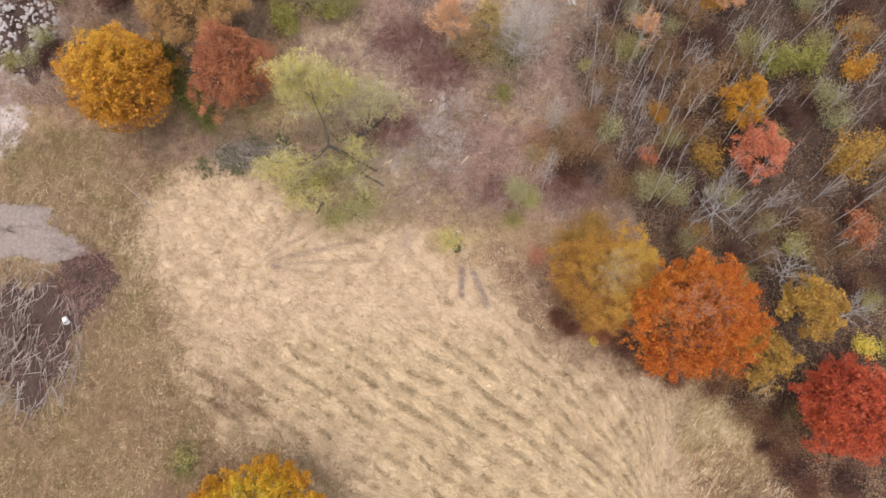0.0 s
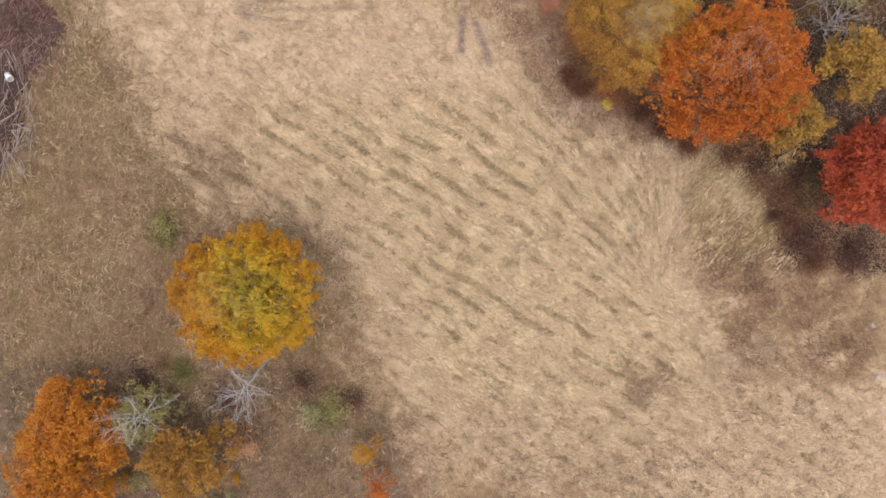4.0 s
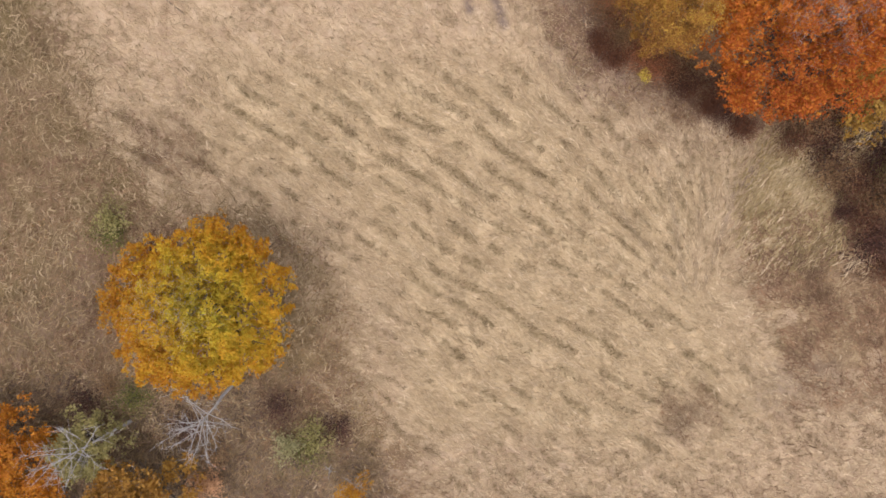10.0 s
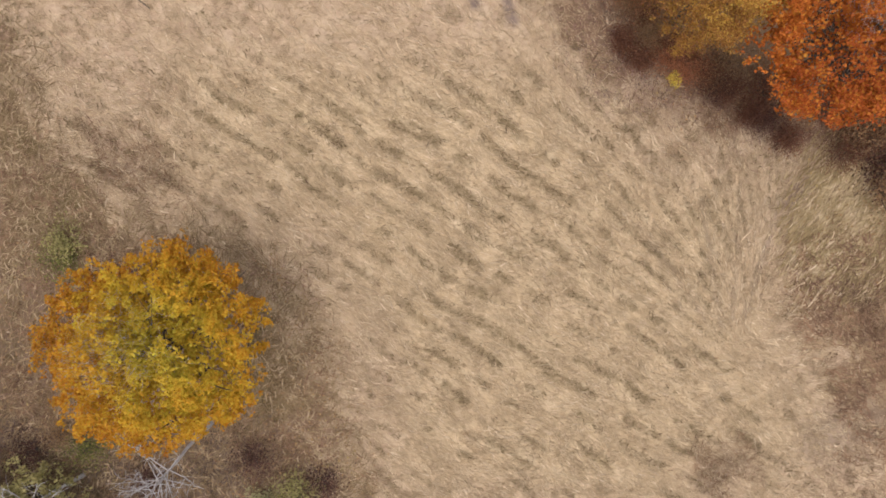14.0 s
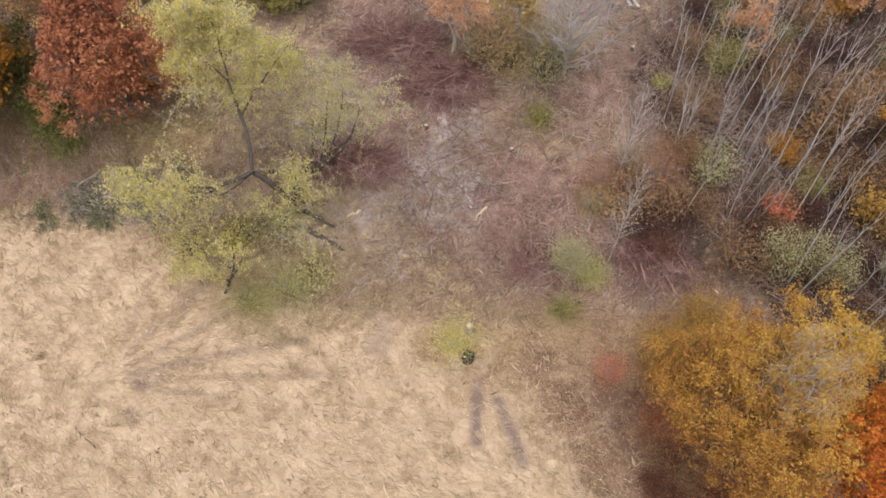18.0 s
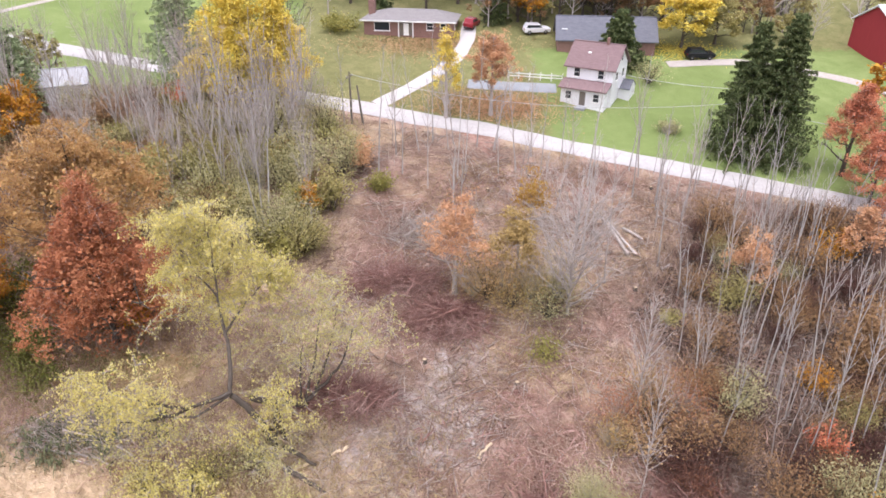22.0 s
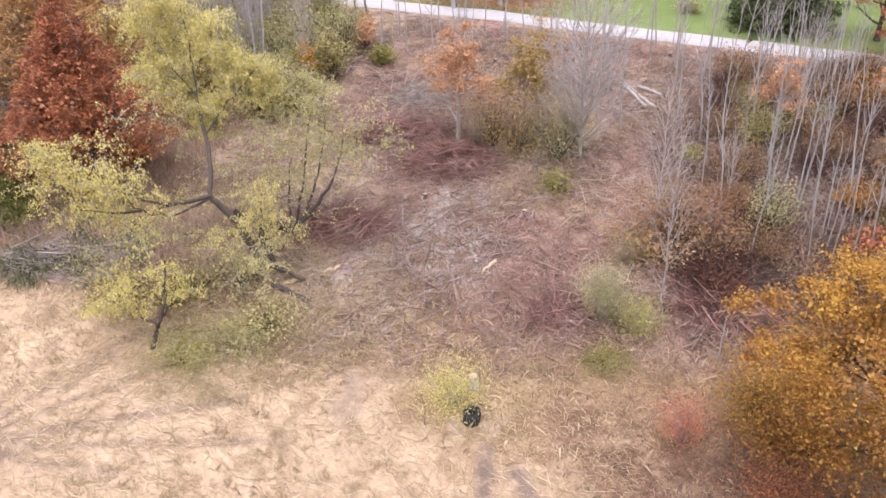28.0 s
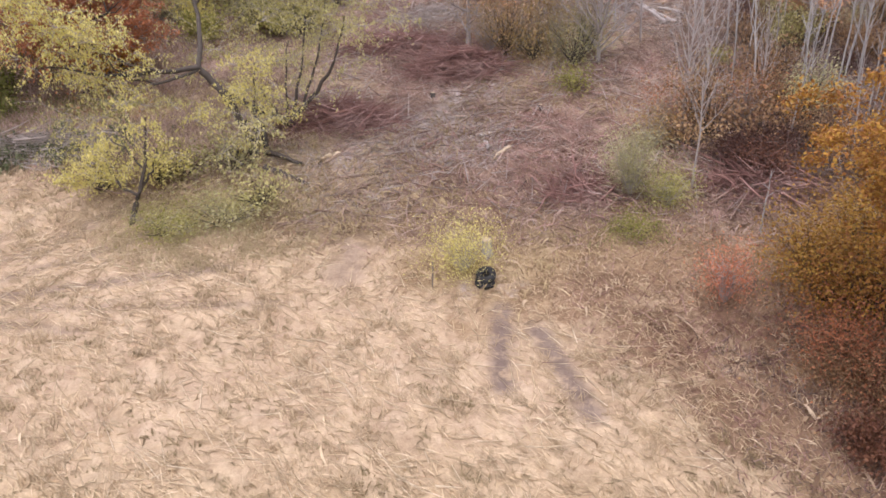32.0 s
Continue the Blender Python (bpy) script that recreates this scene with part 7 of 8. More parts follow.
brush_pile("maroon brush heap beside the skid trail", -5.2, 49.4, 5.4, 2.4, 1.6, 1300, 604, TWIG_MAROON, (1.0, 3.2), thick=0.05)
brush_pile("brown brush heap under the peach-coloured tree", 0.5, 44.4, 4.6, 2.6, 2.0, 1400, 605, TWIG_MAROON, (1.0, 3.2), thick=0.05)
brush_pile("grey-green heap of felled branches at the field's edge", -30.2, 31.8, 6.6, 2.6, 1.2, 900, 606, TWIG_PALE, (1.2, 3.6), (1.0, -0.2), 0.6)
brush_pile("heap of cut stems in the clearing", -2.5, 58, 3.6, 3.0, 0.8, 700, 607, TWIG_PALE)
brush_pile("dark bramble heap at the field's edge", 19.4, 25.8, 4.0, 2.4, 1.4, 700, 608, TWIG_MAROON, thick=0.045)
brush_pile("low heap of cut twigs beside the sage bush", 8.4, 25.2, 2.6, 2.0, 0.7, 350, 609, TWIG_MAROON, thick=0.045)


def log(label, a, b, r0, r1, mat=None, lift=0.0):
    """A felled trunk lying on the slope, with a pale cut face."""
    ob = tagged(new("log"), label, "log")
    (ax, ay), (bx, by) = a, b
    ob.matrix_basis = pose(ax, ay, gz(ax, ay))
    s = np.linspace(0, 1, 7)
    p = np.stack([(bx - ax) * s, (by - ay) * s, [gz(ax + (bx - ax) * k, ay + (by - ay) * k) - gz(ax, ay) for k in s]], -1)
    rr = r0 + (r1 - r0) * s
    p[:, 2] += rr * 0.9 + lift * s
    p += RNG.normal(0, 0.05, p.shape)
    v, f = tube(p, rr, 9)
    solid("trunk", mesh_np("trunk", v, f, True), mat or BARK_ASH, ob)
    d = (p[0] - p[1]) / np.linalg.norm(p[0] - p[1])
    v, f = tube(np.stack([p[0] - 0.02 * d, p[0] + 0.015 * d, p[0] + 0.02 * d]), np.array([r0 * 0.97, r0 * 0.97, 0.001]), 9)
    solid("cut_face", mesh_np("cut_face", v, f), LOG_CUT, ob, "pale fresh-cut face")


log("pale felled trunk lying on the cleared slope", (18.6, 61.0), (20.4, 54.2), 0.13, 0.22)
log("pale felled trunk beside another on the cleared slope", (19.2, 60.2), (21.2, 54.0), 0.12, 0.2)
log("short pale cut trunk on the cleared slope", (20.7, 58.9), (22.7, 56.6), 0.15, 0.19)
log("thin pale felled stem near the road", (25.3, 61.1), (30.8, 57.2), 0.12, 0.2)
log("short pale cut log in brown litter", (23.3, 52.1), (24.7, 52.6), 0.15, 0.17)
log("pale cut log in brown litter", (-4.0, 60.5), (-2.5, 57.6), 0.16, 0.2)
log("pale thin cut stem beside the skid trail", (-8.5, 58), (-3.5, 55.8), 0.08, 0.12)
log("grey rotten log near the clearing's centre", (2.2, 33.0), (2.9, 30.6), 0.11, 0.16)
log("yellowish split log in the clearing", (3.0, 29.6), (4.2, 31.0), 0.12, 0.16, LOG_CUT)
log("pale split wood below the willow", (-11.6, 28.5), (-10.4, 29.2), 0.14, 0.2, LOG_CUT)
log("pale split wood below the willow", (-8.8, 29.9), (-7.6, 30.5), 0.12, 0.16, LOG_CUT)
log("thin pale stem lying in brown grass", (-52.5, 30.5), (-44.5, 24.0), 0.05, 0.1)
log("thin dark stick lying on mown straw", (-30.4, 11.6), (-28.0, 9.8), 0.04, 0.06, BARK_DARK)
log("dark fallen limb below the willow", (-12.4, 28.6), (-8.6, 26.4), 0.28, 0.12, BARK_DARK)
log("grey fallen limb beside the brush heap", (-33.5, 30.5), (-27, 29.4), 0.07, 0.12)


def stump(label, x, y, r, h, mat):
    ob = tagged(new("stump"), label, "stump", "stumps")
    ob.matrix_basis = pose(x, y, gz(x, y))
    z = np.array([-0.2, 0.0, 0.15 * h, 0.7 * h, h])
    v, f = tube(np.stack([0 * z, 0 * z, z], -1), r * np.array([1.5, 1.4, 1.1, 1.0, 0.97]), 10)
    solid("bark", mesh_np("bark", v, f, True), mat, ob)
    v, f = tube(np.array([(0, 0, h - 0.01), (0, 0, h + 0.01), (0, 0, h + 0.015)]), np.array([r * 0.95, r * 0.95, 0.001]), 10)
    solid("cut_face", mesh_np("cut_face", v, f), LOG_CUT, ob, "pale cut face")


stump("weathered pale grey stump behind the tyre bush", 2.3, 19.4, 0.3, 0.9, BARK_GREY)
for x, y in [(14.5, 66), (11, 69), (17.8, 69), (5.6, 66), (25.8, 66.5), (0.2, 63), (-6, 63.5), (20, 49), (6.8, 37), (-1.5, 39.5)]:
    stump("low pale stump in brown litter", x, y, 0.2, 0.35, BARK_DARK)


def tyre_stack():
    for k, (x, y, z, rx, ry) in enumerate([(2.15, 16.9, 0.16, 3, 2), (2.2, 17.0, 0.47, 16, -6)]):
        t = part("tyre", ring_bm(0.46, 0.16, 28, 10), RUBBER, None, smooth=True)
        t.matrix_basis = pose(x, y, gz(x, y) + z, rx + 12, ry)
        tagged(t, ("worn black tyre lying in weeds", "worn black tyre leaning on another tyre")[k], "tyre", "stacked tyres")
        for j in range(20):
            a = 6.2832 * j / 20
            part("tread_block", block(-0.05, -0.1, -0.1, 0.03, 0.1, 0.1, 0.01), RUBBER, t, m=pose(0.49 * math.cos(a), 0.49 * math.sin(a), 0, 0, 0, math.degrees(a)))


tyre_stack()
stake = tagged(new("stake"), "thin pale wooden stake standing beside the tyre bush", "stake")
stake.matrix_basis = pose(-0.6, 16.6, gz(-0.6, 16.6), 0, 3, 0)
part("shaft", block(-0.03, -0.03, -0.2, 0.03, 0.03, 1.6, 0.01), DARK_WOOD, stake)


def bucket():
    ob = tagged(new("bucket"), "white plastic drum lying on the branch heap", "drum")
    ob.matrix_basis = pose(-56.4, 7.4, gz(-56.4, 7.4) + 1.3, 70, 0, 40)
    v, f = tube(np.array([(0, 0, 0), (0, 0, 0.02), (0, 0, 0.5), (0, 0, 1.0), (0, 0, 1.02)]), np.array([0.01, 0.36, 0.4, 0.42, 0.36]), 16)
    solid("body", mesh_np("body", v, f, True), TRIM, ob)
    v, f = tube(np.array([(0, 0, 0.96), (0, 0, 0.98), (0, 0, 1.04)]), np.array([0.42, 0.45, 0.44]), 16)
    solid("hoop", mesh_np("hoop", v, f, True), TRIM, ob)


bucket()

# ---------------------------------------------------------------- ground cover


def scatter(n, x0, x1, y0, y1, keep, rng):
    x, y = rng.uniform(x0, x1, n), rng.uniform(y0, y1, n)
    ok = keep(x, y)
    for ax, ay, bx, by, w, k in RUTS[10:13]:
        h = np.clip(((x - ax) * (bx - ax) + (y - ay) * (by - ay)) / ((bx - ax) ** 2 + (by - ay) ** 2), 0, 1)
        ok &= np.hypot(x - ax - h * (bx - ax), y - ay - h * (by - ay)) > w * rng.uniform(0.5, 1.1, n)
    return x[ok], y[ok]


def cover(name, label, category, mat, seed, n, box, keep, length, radius, tilt, along=None, spread=1.0, lift=0.0):
    """One bed of stalks over a stretch of the slope. tilt: how steeply they stand; along: which way they lie."""
    rng = np.random.default_rng(seed)
    x, y = scatter(n, *box, keep, rng)
    m = len(x)
    base = np.stack([x, y, ground_z(x, y) - 0.03 + lift * rng.uniform(0, 1, m)], -1)
    a = rng.uniform(0, 2 * np.pi, m) if along is None else along(x, y) + rng.normal(0, spread, m) + np.pi * rng.integers(0, 2, m)
    t = np.abs(rng.normal(tilt, 0.22, m)).clip(0.05, 1.5)
    d = np.stack([np.cos(a) * np.cos(t), np.sin(a) * np.cos(t), np.sin(t) + SLOPE * np.sin(a) * np.cos(t)], -1)
    v, f = slivers(rng, base, d, rng.uniform(*length, m), rng.uniform(*radius, m))
    return tagged(solid(name, mesh_np(name, v, f), mat), label, category, kind="stuff")


def lanes_at(x, y):
    """Which way the straw lies."""
    gx, gy = lane_slope(x, y)
    return np.arctan2(-gx, gy)


def in_field(x, y):
    return (inside(FIELD, x, y) + RNG.normal(0, 3.6, x.shape) > 0) & (lane_dash(x, y) < RNG.uniform(0.02, 0.45, x.shape))


def thinned(x, y):
    """Towards the head of the field the straw is combed thin and flat."""
    return RNG.uniform(size=x.shape) > 0.6 * np.clip((y - 0) / 8, 0, 1)


def clumped(x, y, size, seed):
    """Thick in patches, thin between them."""
    return 0.65 * soft_noise(x / size, y / size, seed) + 0.35 * soft_noise(x / size * 2.7, y / size * 2.7, seed + 50) > RNG.uniform(0.25, 0.75, x.shape)


def road_y_at(x):
    rl = np.array(ROAD_LINE)
    return np.interp(x, rl[:, 0], rl[:, 1])


def outside_field(x, y):
    return (inside(FIELD, x, y) + RNG.normal(0, 1.2, x.shape) < 0) & (y < road_y_at(x) - 3)


cover("straw", "mown straw lying in lanes over the field", "straw", STRAW, 701, 300000, (-50, 44, -58, 34), lambda x, y: in_field(x, y) & thinned(x, y), (0.3, 0.8), (0.014, 0.034), 0.2, lanes_at, 0.5, 0.06)
cover("dry_grass", "uncut dry grass and weeds between the lanes", "grass", WEED_TAN, 702, 60000, (-46, 39, -55, 31), lambda x, y: (inside(FIELD, x, y) > -1) & (lane_dash(x, y) > RNG.uniform(0, 1, x.shape)) & thinned(x, y), (0.2, 0.5), (0.015, 0.035), 0.8)
cover("dry_grass", "dull olive and brown dry meadow grass", "grass", MEADOW, 703, 130000, (-68, -8, -60, 36), lambda x, y: outside_field(x, y), (0.3, 0.8), (0.015, 0.04), 0.7, lambda x, y: 1.0 + 0 * x, 0.6)
cover("brown_weeds", "brown dead weeds round the field", "weeds", WEEDS, 704, 110000, (-40, 75, -60, 30), lambda x, y: outside_field(x, y) & ((x > -8) | (y > 16) | (RNG.uniform(size=x.shape) < 0.35)), (0.3, 1.0), (0.015, 0.04), 0.8)
cover("cut_brush", "brown cut brush and twigs littering the clearing", "brush", TWIG, 705, 60000, (-24, 44, 20, 84), lambda x, y: outside_field(x, y) & clumped(x, y, 3.2, 21), (0.5, 1.9), (0.012, 0.035), 0.2, None, 1.0, 0.2)
cover("cut_brush", "pale cut twigs littering the clearing", "brush", TWIG_PALE, 706, 26000, (-14, 40, 22, 80), lambda x, y: outside_field(x, y) & clumped(x, y, 2.6, 22) & (zone(BARE_ZONES, x, y) + 0.15 > RNG.uniform(0, 0.7, x.shape)), (0.5, 2.4), (0.012, 0.035), 0.15, None, 1.0, 0.25)
cover("cut_stems", "cut stems and sticks lying on the cleared slope", "brush", TWIG, 741, 9000, (-22, 40, 22, 82), lambda x, y: outside_field(x, y) & (np.sin(0.41 * x) * np.sin(0.37 * y + 1) + RNG.normal(0, 0.4, x.shape) > 0), (1.0, 3.2), (0.03, 0.075), 0.15, None, 1.0, 0.3)
cover("cut_stems", "pale cut stems lying on the cleared slope", "brush", TWIG_PALE, 742, 3600, (-14, 38, 24, 80), lambda x, y: outside_field(x, y) & (np.sin(0.3 * x + 2) * np.sin(0.25 * y) + RNG.normal(0, 0.3, x.shape) > 0), (1.0, 3.6), (0.03, 0.07), 0.12, None, 1.0, 0.3)
cover("dry_grass", "tan grass patches along the cleared slope", "grass", DRYGRASS, 743, 70000, (-44, 24, 20, 72), lambda x, y: outside_field(x, y) & (np.sin(0.19 * x + 0.6) + np.sin(0.23 * y - 0.3 * x) + 0.05 * (-x - 6) + RNG.normal(0, 0.4, x.shape) > 0.7), (0.3, 0.9), (0.015, 0.04), 0.9)
cover("bramble", "grey-brown brush beyond the willow", "brambles", TWIG, 744, 16000, (-46, -14, 28, 44), lambda x, y: (inside(FIELD, x, y) < -2) & (np.sin(0.3 * x) + np.sin(0.4 * y + 1) + RNG.normal(0, 0.4, x.shape) > -0.2), (0.6, 1.8), (0.015, 0.035), 0.9)
cover("bramble", "maroon brambles among the cut brush", "brambles", TWIG_MAROON, 707, 40000, (-20, 74, -18, 70), lambda x, y: outside_field(x, y) & (np.sin(0.33 * x + 1) * np.sin(0.29 * y + 0.4) + RNG.normal(0, 0.3, x.shape) > 0.1), (0.5, 1.6), (0.012, 0.03), 0.7)
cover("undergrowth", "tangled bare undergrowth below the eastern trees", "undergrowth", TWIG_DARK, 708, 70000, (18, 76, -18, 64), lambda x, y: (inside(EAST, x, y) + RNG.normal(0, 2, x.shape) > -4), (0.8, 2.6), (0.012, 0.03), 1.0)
cover("undergrowth", "pale bare stems below the eastern trees", "undergrowth", TWIG_PALE, 709, 1200, (18, 76, 8, 64), lambda x, y: (inside(EAST, x, y) + RNG.normal(0, 2, x.shape) > -3), (1.5, 4.5), (0.015, 0.035), 1.15)
cover("undergrowth", "tangled bare undergrowth in the western woods", "undergrowth", TWIG, 710, 55000, (-75, -14, 40, 92), lambda x, y: (y < road_y_at(x) - 4) & ((x < -22) | (y > 56 + (x + 22) * 1.2)), (0.8, 3.0), (0.015, 0.035), 1.0)


def tufts(name, label, mat, seed, spots, per, keep, length, radius, spread):
    """Clumps of standing stalks."""
    rng = np.random.default_rng(seed)
    x, y = scatter(spots, -46, 40, -56, 31, keep, rng)
    m = len(x)
    a, r = rng.uniform(0, 6.283, (m, per)), spread * np.sqrt(rng.uniform(0, 1, (m, per)))
    bx, by = (x[:, None] + r * np.cos(a) * 1.5).ravel(), (y[:, None] + r * np.sin(a)).ravel()
    t = rng.uniform(0.5, 1.4, bx.shape)
    w = rng.uniform(0, 6.283, bx.shape)
    d = np.stack([np.cos(w) * np.cos(t), np.sin(w) * np.cos(t), np.sin(t)], -1)
    v, f = slivers(rng, np.stack([bx, by, ground_z(bx, by) - 0.02], -1), d, rng.uniform(*length, len(bx)), rng.uniform(*radius, len(bx)))
    tagged(solid(name, mesh_np(name, v, f), mat), label, "grass", kind="stuff")


TUFT = foliage("olive_stubble", [(0.0, (0.19, 0.145, 0.07)), (0.5, (0.30, 0.23, 0.12)), (1.0, (0.44, 0.345, 0.20))], patch=0.2, through=0.2)
tufts("stubble_tuft", "olive stubble tufts in rows between straw", TUFT, 731, 26000, 11, lambda x, y: (inside(FIELD, x, y) > -1) & (lane_dash(x, y) > RNG.uniform(0.2, 1, x.shape)), (0.15, 0.4), (0.015, 0.035), 0.22)
tufts("straw_tuft", "bright bent straw tufts", STRAW, 732, 5200, 14, lambda x, y: inside(FIELD, x, y) > 0, (0.4, 0.9), (0.014, 0.03), 0.3)


def litter(name, label, seed, n, box, keep, size):
    rng = np.random.default_rng(seed)
    x, y = scatter(n, *box, keep, rng)
    c = np.stack([x, y, ground_z(x, y) + rng.uniform(0.03, 0.9, len(x)) ** 2], -1)
    v, f = leaf_quads(rng, c, size, 0.8)
    tagged(solid(name, mesh_np(name, v, f), LITTER), label, "leaf litter", kind="stuff")


litter("leaf_litter", "brown and olive leaves strewn below the eastern trees", 721, 16000, (14, 76, -20, 64), lambda x, y: outside_field(x, y) & (x > 20 + 0.0 * y), 0.24)
litter("leaf_litter", "brown and olive leaves strewn in the western woods", 722, 26000, (-75, -14, 36, 90), lambda x, y: (y < road_y_at(x) - 4) & (x < -14 - 0.3 * (70 - y).clip(0)), 0.28)
litter("leaf_litter", "fallen leaves under the southern trees", 723, 14000, (-64, -4, -60, -12), outside_field, 0.22)

WEED_RUST = foliage("rust_weeds", [(0.0, (0.10, 0.055, 0.035)), (0.45, (0.27, 0.155, 0.09)), (0.8, (0.42, 0.275, 0.16)), (1.0, (0.56, 0.43, 0.27))], patch=0.15, through=0.15)
cover("brown_weeds", "rust-brown standing weeds along the field's eastern edge", "weeds", WEED_RUST, 751, 24000, (4, 50, -14, 28), lambda x, y: outside_field(x, y) & (inside(FIELD, x, y) + RNG.normal(0, 3, x.shape) > -11) & (x + 0.5 * y + RNG.normal(0, 4, x.shape) > 18) & clumped(x, y, 1.6, 41), (0.3, 0.9), (0.01, 0.026), 1.0)
TALLGRASS = foliage("tall_grass_blades", [(0.0, (0.24, 0.185, 0.09)), (0.5, (0.44, 0.35, 0.19)), (1.0, (0.62, 0.51, 0.31))], patch=0.3, through=0.2)
GRASS_FRESH = foliage("fresh_grass_blades", [(0.0, (0.20, 0.20, 0.05)), (0.5, (0.36, 0.35, 0.11)), (1.0, (0.52, 0.48, 0.20))], patch=0.3, through=0.3)
cover("green_grass", "small patch of fresh green grass below the leaning willow", "grass", GRASS_FRESH, 752, 2600, (-20, -10, 19.5, 26), lambda x, y: np.hypot((x + 15.6) / 2.9, (y - 22.4) / 1.1) + RNG.normal(0, 0.25, x.shape) < 1, (0.25, 0.7), (0.012, 0.03), 1.1)
litter("leaf_litter", "fallen rust-brown leaves along the field's eastern edge", 724, 9000, (10, 46, -14, 24), lambda x, y: outside_field(x, y) & (x + 0.5 * y + RNG.normal(0, 3, x.shape) > 20), 0.13)


def fallen_leaves(label, mat, seed, n, cx, cy, sx, sy, size):
    rng = np.random.default_rng(seed)
    x, y = rng.normal(cx, sx, n), rng.normal(cy, sy, n)
    ok = y > road_y_at(x) + 2.2
    x, y = x[ok], y[ok]
    v, f = leaf_quads(rng, np.stack([x, y, ground_z(x, y) + 0.05 + 0 * x], -1), size, 2.0)
    tagged(solid("fallen_leaves", mesh_np("fallen_leaves", v, f), mat), label, "leaf litter", kind="stuff")


fallen_leaves("peach-orange leaves fallen on the lawn below the tree", LEAF_PEACH, 761, 5200, 8.5, 86.5, 3.6, 2.4, 0.24)
fallen_leaves("tan leaves strewn over the lawn beside the white house", LEAF_TAN, 762, 9000, 6.0, 87.5, 6.5, 3.2, 0.24)
fallen_leaves("tan leaves strewn before the brick house", LEAF_TAN, 763, 9000, -2.0, 108.0, 7.0, 2.6, 0.26)
fallen_leaves("yellow leaves fallen below the lemon-yellow maple", LEAF_LEMON, 764, 2500, 40.5, 105.5, 3.6, 1.8, 0.26)

STALK = foliage("pale_stalks", [(0.0, (0.44, 0.33, 0.19)), (0.5, (0.62, 0.49, 0.32)), (1.0, (0.77, 0.65, 0.47))], patch=0.2, mix=0.3, through=0.1)
cover("straw", "long pale stalks strewn along the mown lanes", "straw", STALK, 753, 26000, (-50, 60, -66, 32), lambda x, y: ((inside(FIELD, x, y) > -1) | (inside(FIELD_EAST, x, y) > 0)) & (lane_dash(x, y) < 0.3), (0.8, 2.2), (0.018, 0.036), 0.12, lanes_at, 0.55, 0.12)


def patch(cx, cy, rx, ry, turn=0.0):
    """Tells which places lie in a ragged oval."""
    c, s = math.cos(radians(turn)), math.sin(radians(turn))

    def test(x, y):
        u, v = (x - cx) * c + (y - cy) * s, -(x - cx) * s + (y - cy) * c
        return np.hypot(u / rx, v / ry) + 0.3 * np.sin(1.3 * x + 0.7 * y) + RNG.normal(0, 0.25, x.shape) < 0.85

    return test


for k, (cx, cy, rx, ry, turn, label) in enumerate([(-31, -4.5, 5.5, 3.0, -30, "red-brown dead weeds at the corner of the straw field"), (29.5, -36, 4.0, 3.4, 0, "red-brown dead weeds at the end of the lanes"), (41.5, -16, 6.0, 3.2, -60, "brown dead weeds beside the far lanes"),
                                                 (46, -22, 5.0, 2.2, -50, "brown dead weeds beside the far lanes"), (-30.5, -15, 4.5, 2.2, 20, "brown dead weeds beside the golden maple"), (-38, -12, 3.2, 2.2, 0, "brown dead weeds in the dry meadow"), (-37, -20, 6.0, 4.5, 30, "brown dead weeds beside the golden maple"), (-18, -36, 6.0, 4.0, -30, "brown dead weeds round grey shrubs"), (-42, -27, 6.0, 3.4, 10, "brown dead weeds in the dry meadow")]):
    cover("brown_weeds", label, "weeds", WEED_RUST, 770 + k, 7000, (cx - 10, cx + 10, cy - 10, cy + 10), patch(cx, cy, rx, ry, turn), (0.5, 1.6), (0.02, 0.045), 0.7)
    cover("brown_weeds", label, "weeds", WEEDS, 780 + k, 1100, (cx - 10, cx + 10, cy - 10, cy + 10), patch(cx, cy, rx, ry, turn), (0.6, 1.8), (0.02, 0.045), 0.7)
GRASS_GREEN = foliage("green_grass_blades", [(0.0, (0.07, 0.10, 0.02)), (0.5, (0.15, 0.19, 0.045)), (1.0, (0.28, 0.30, 0.09))], patch=0.3, through=0.2)
cover("green_grass", "green grass strip below the rust-red oak", "grass", GRASS_GREEN, 754, 9000, (-46, -18, 30, 46), patch(-33, 37.5, 9, 3.0, 12), (0.3, 0.9), (0.02, 0.045), 0.9)
cover("green_grass", "fresh green growth below the sage bush", "grass", GRASS_GREEN, 755, 1500, (6, 16, 16, 26), patch(10.8, 21.2, 2.6, 1.3, 10), (0.3, 0.8), (0.02, 0.04), 0.9)


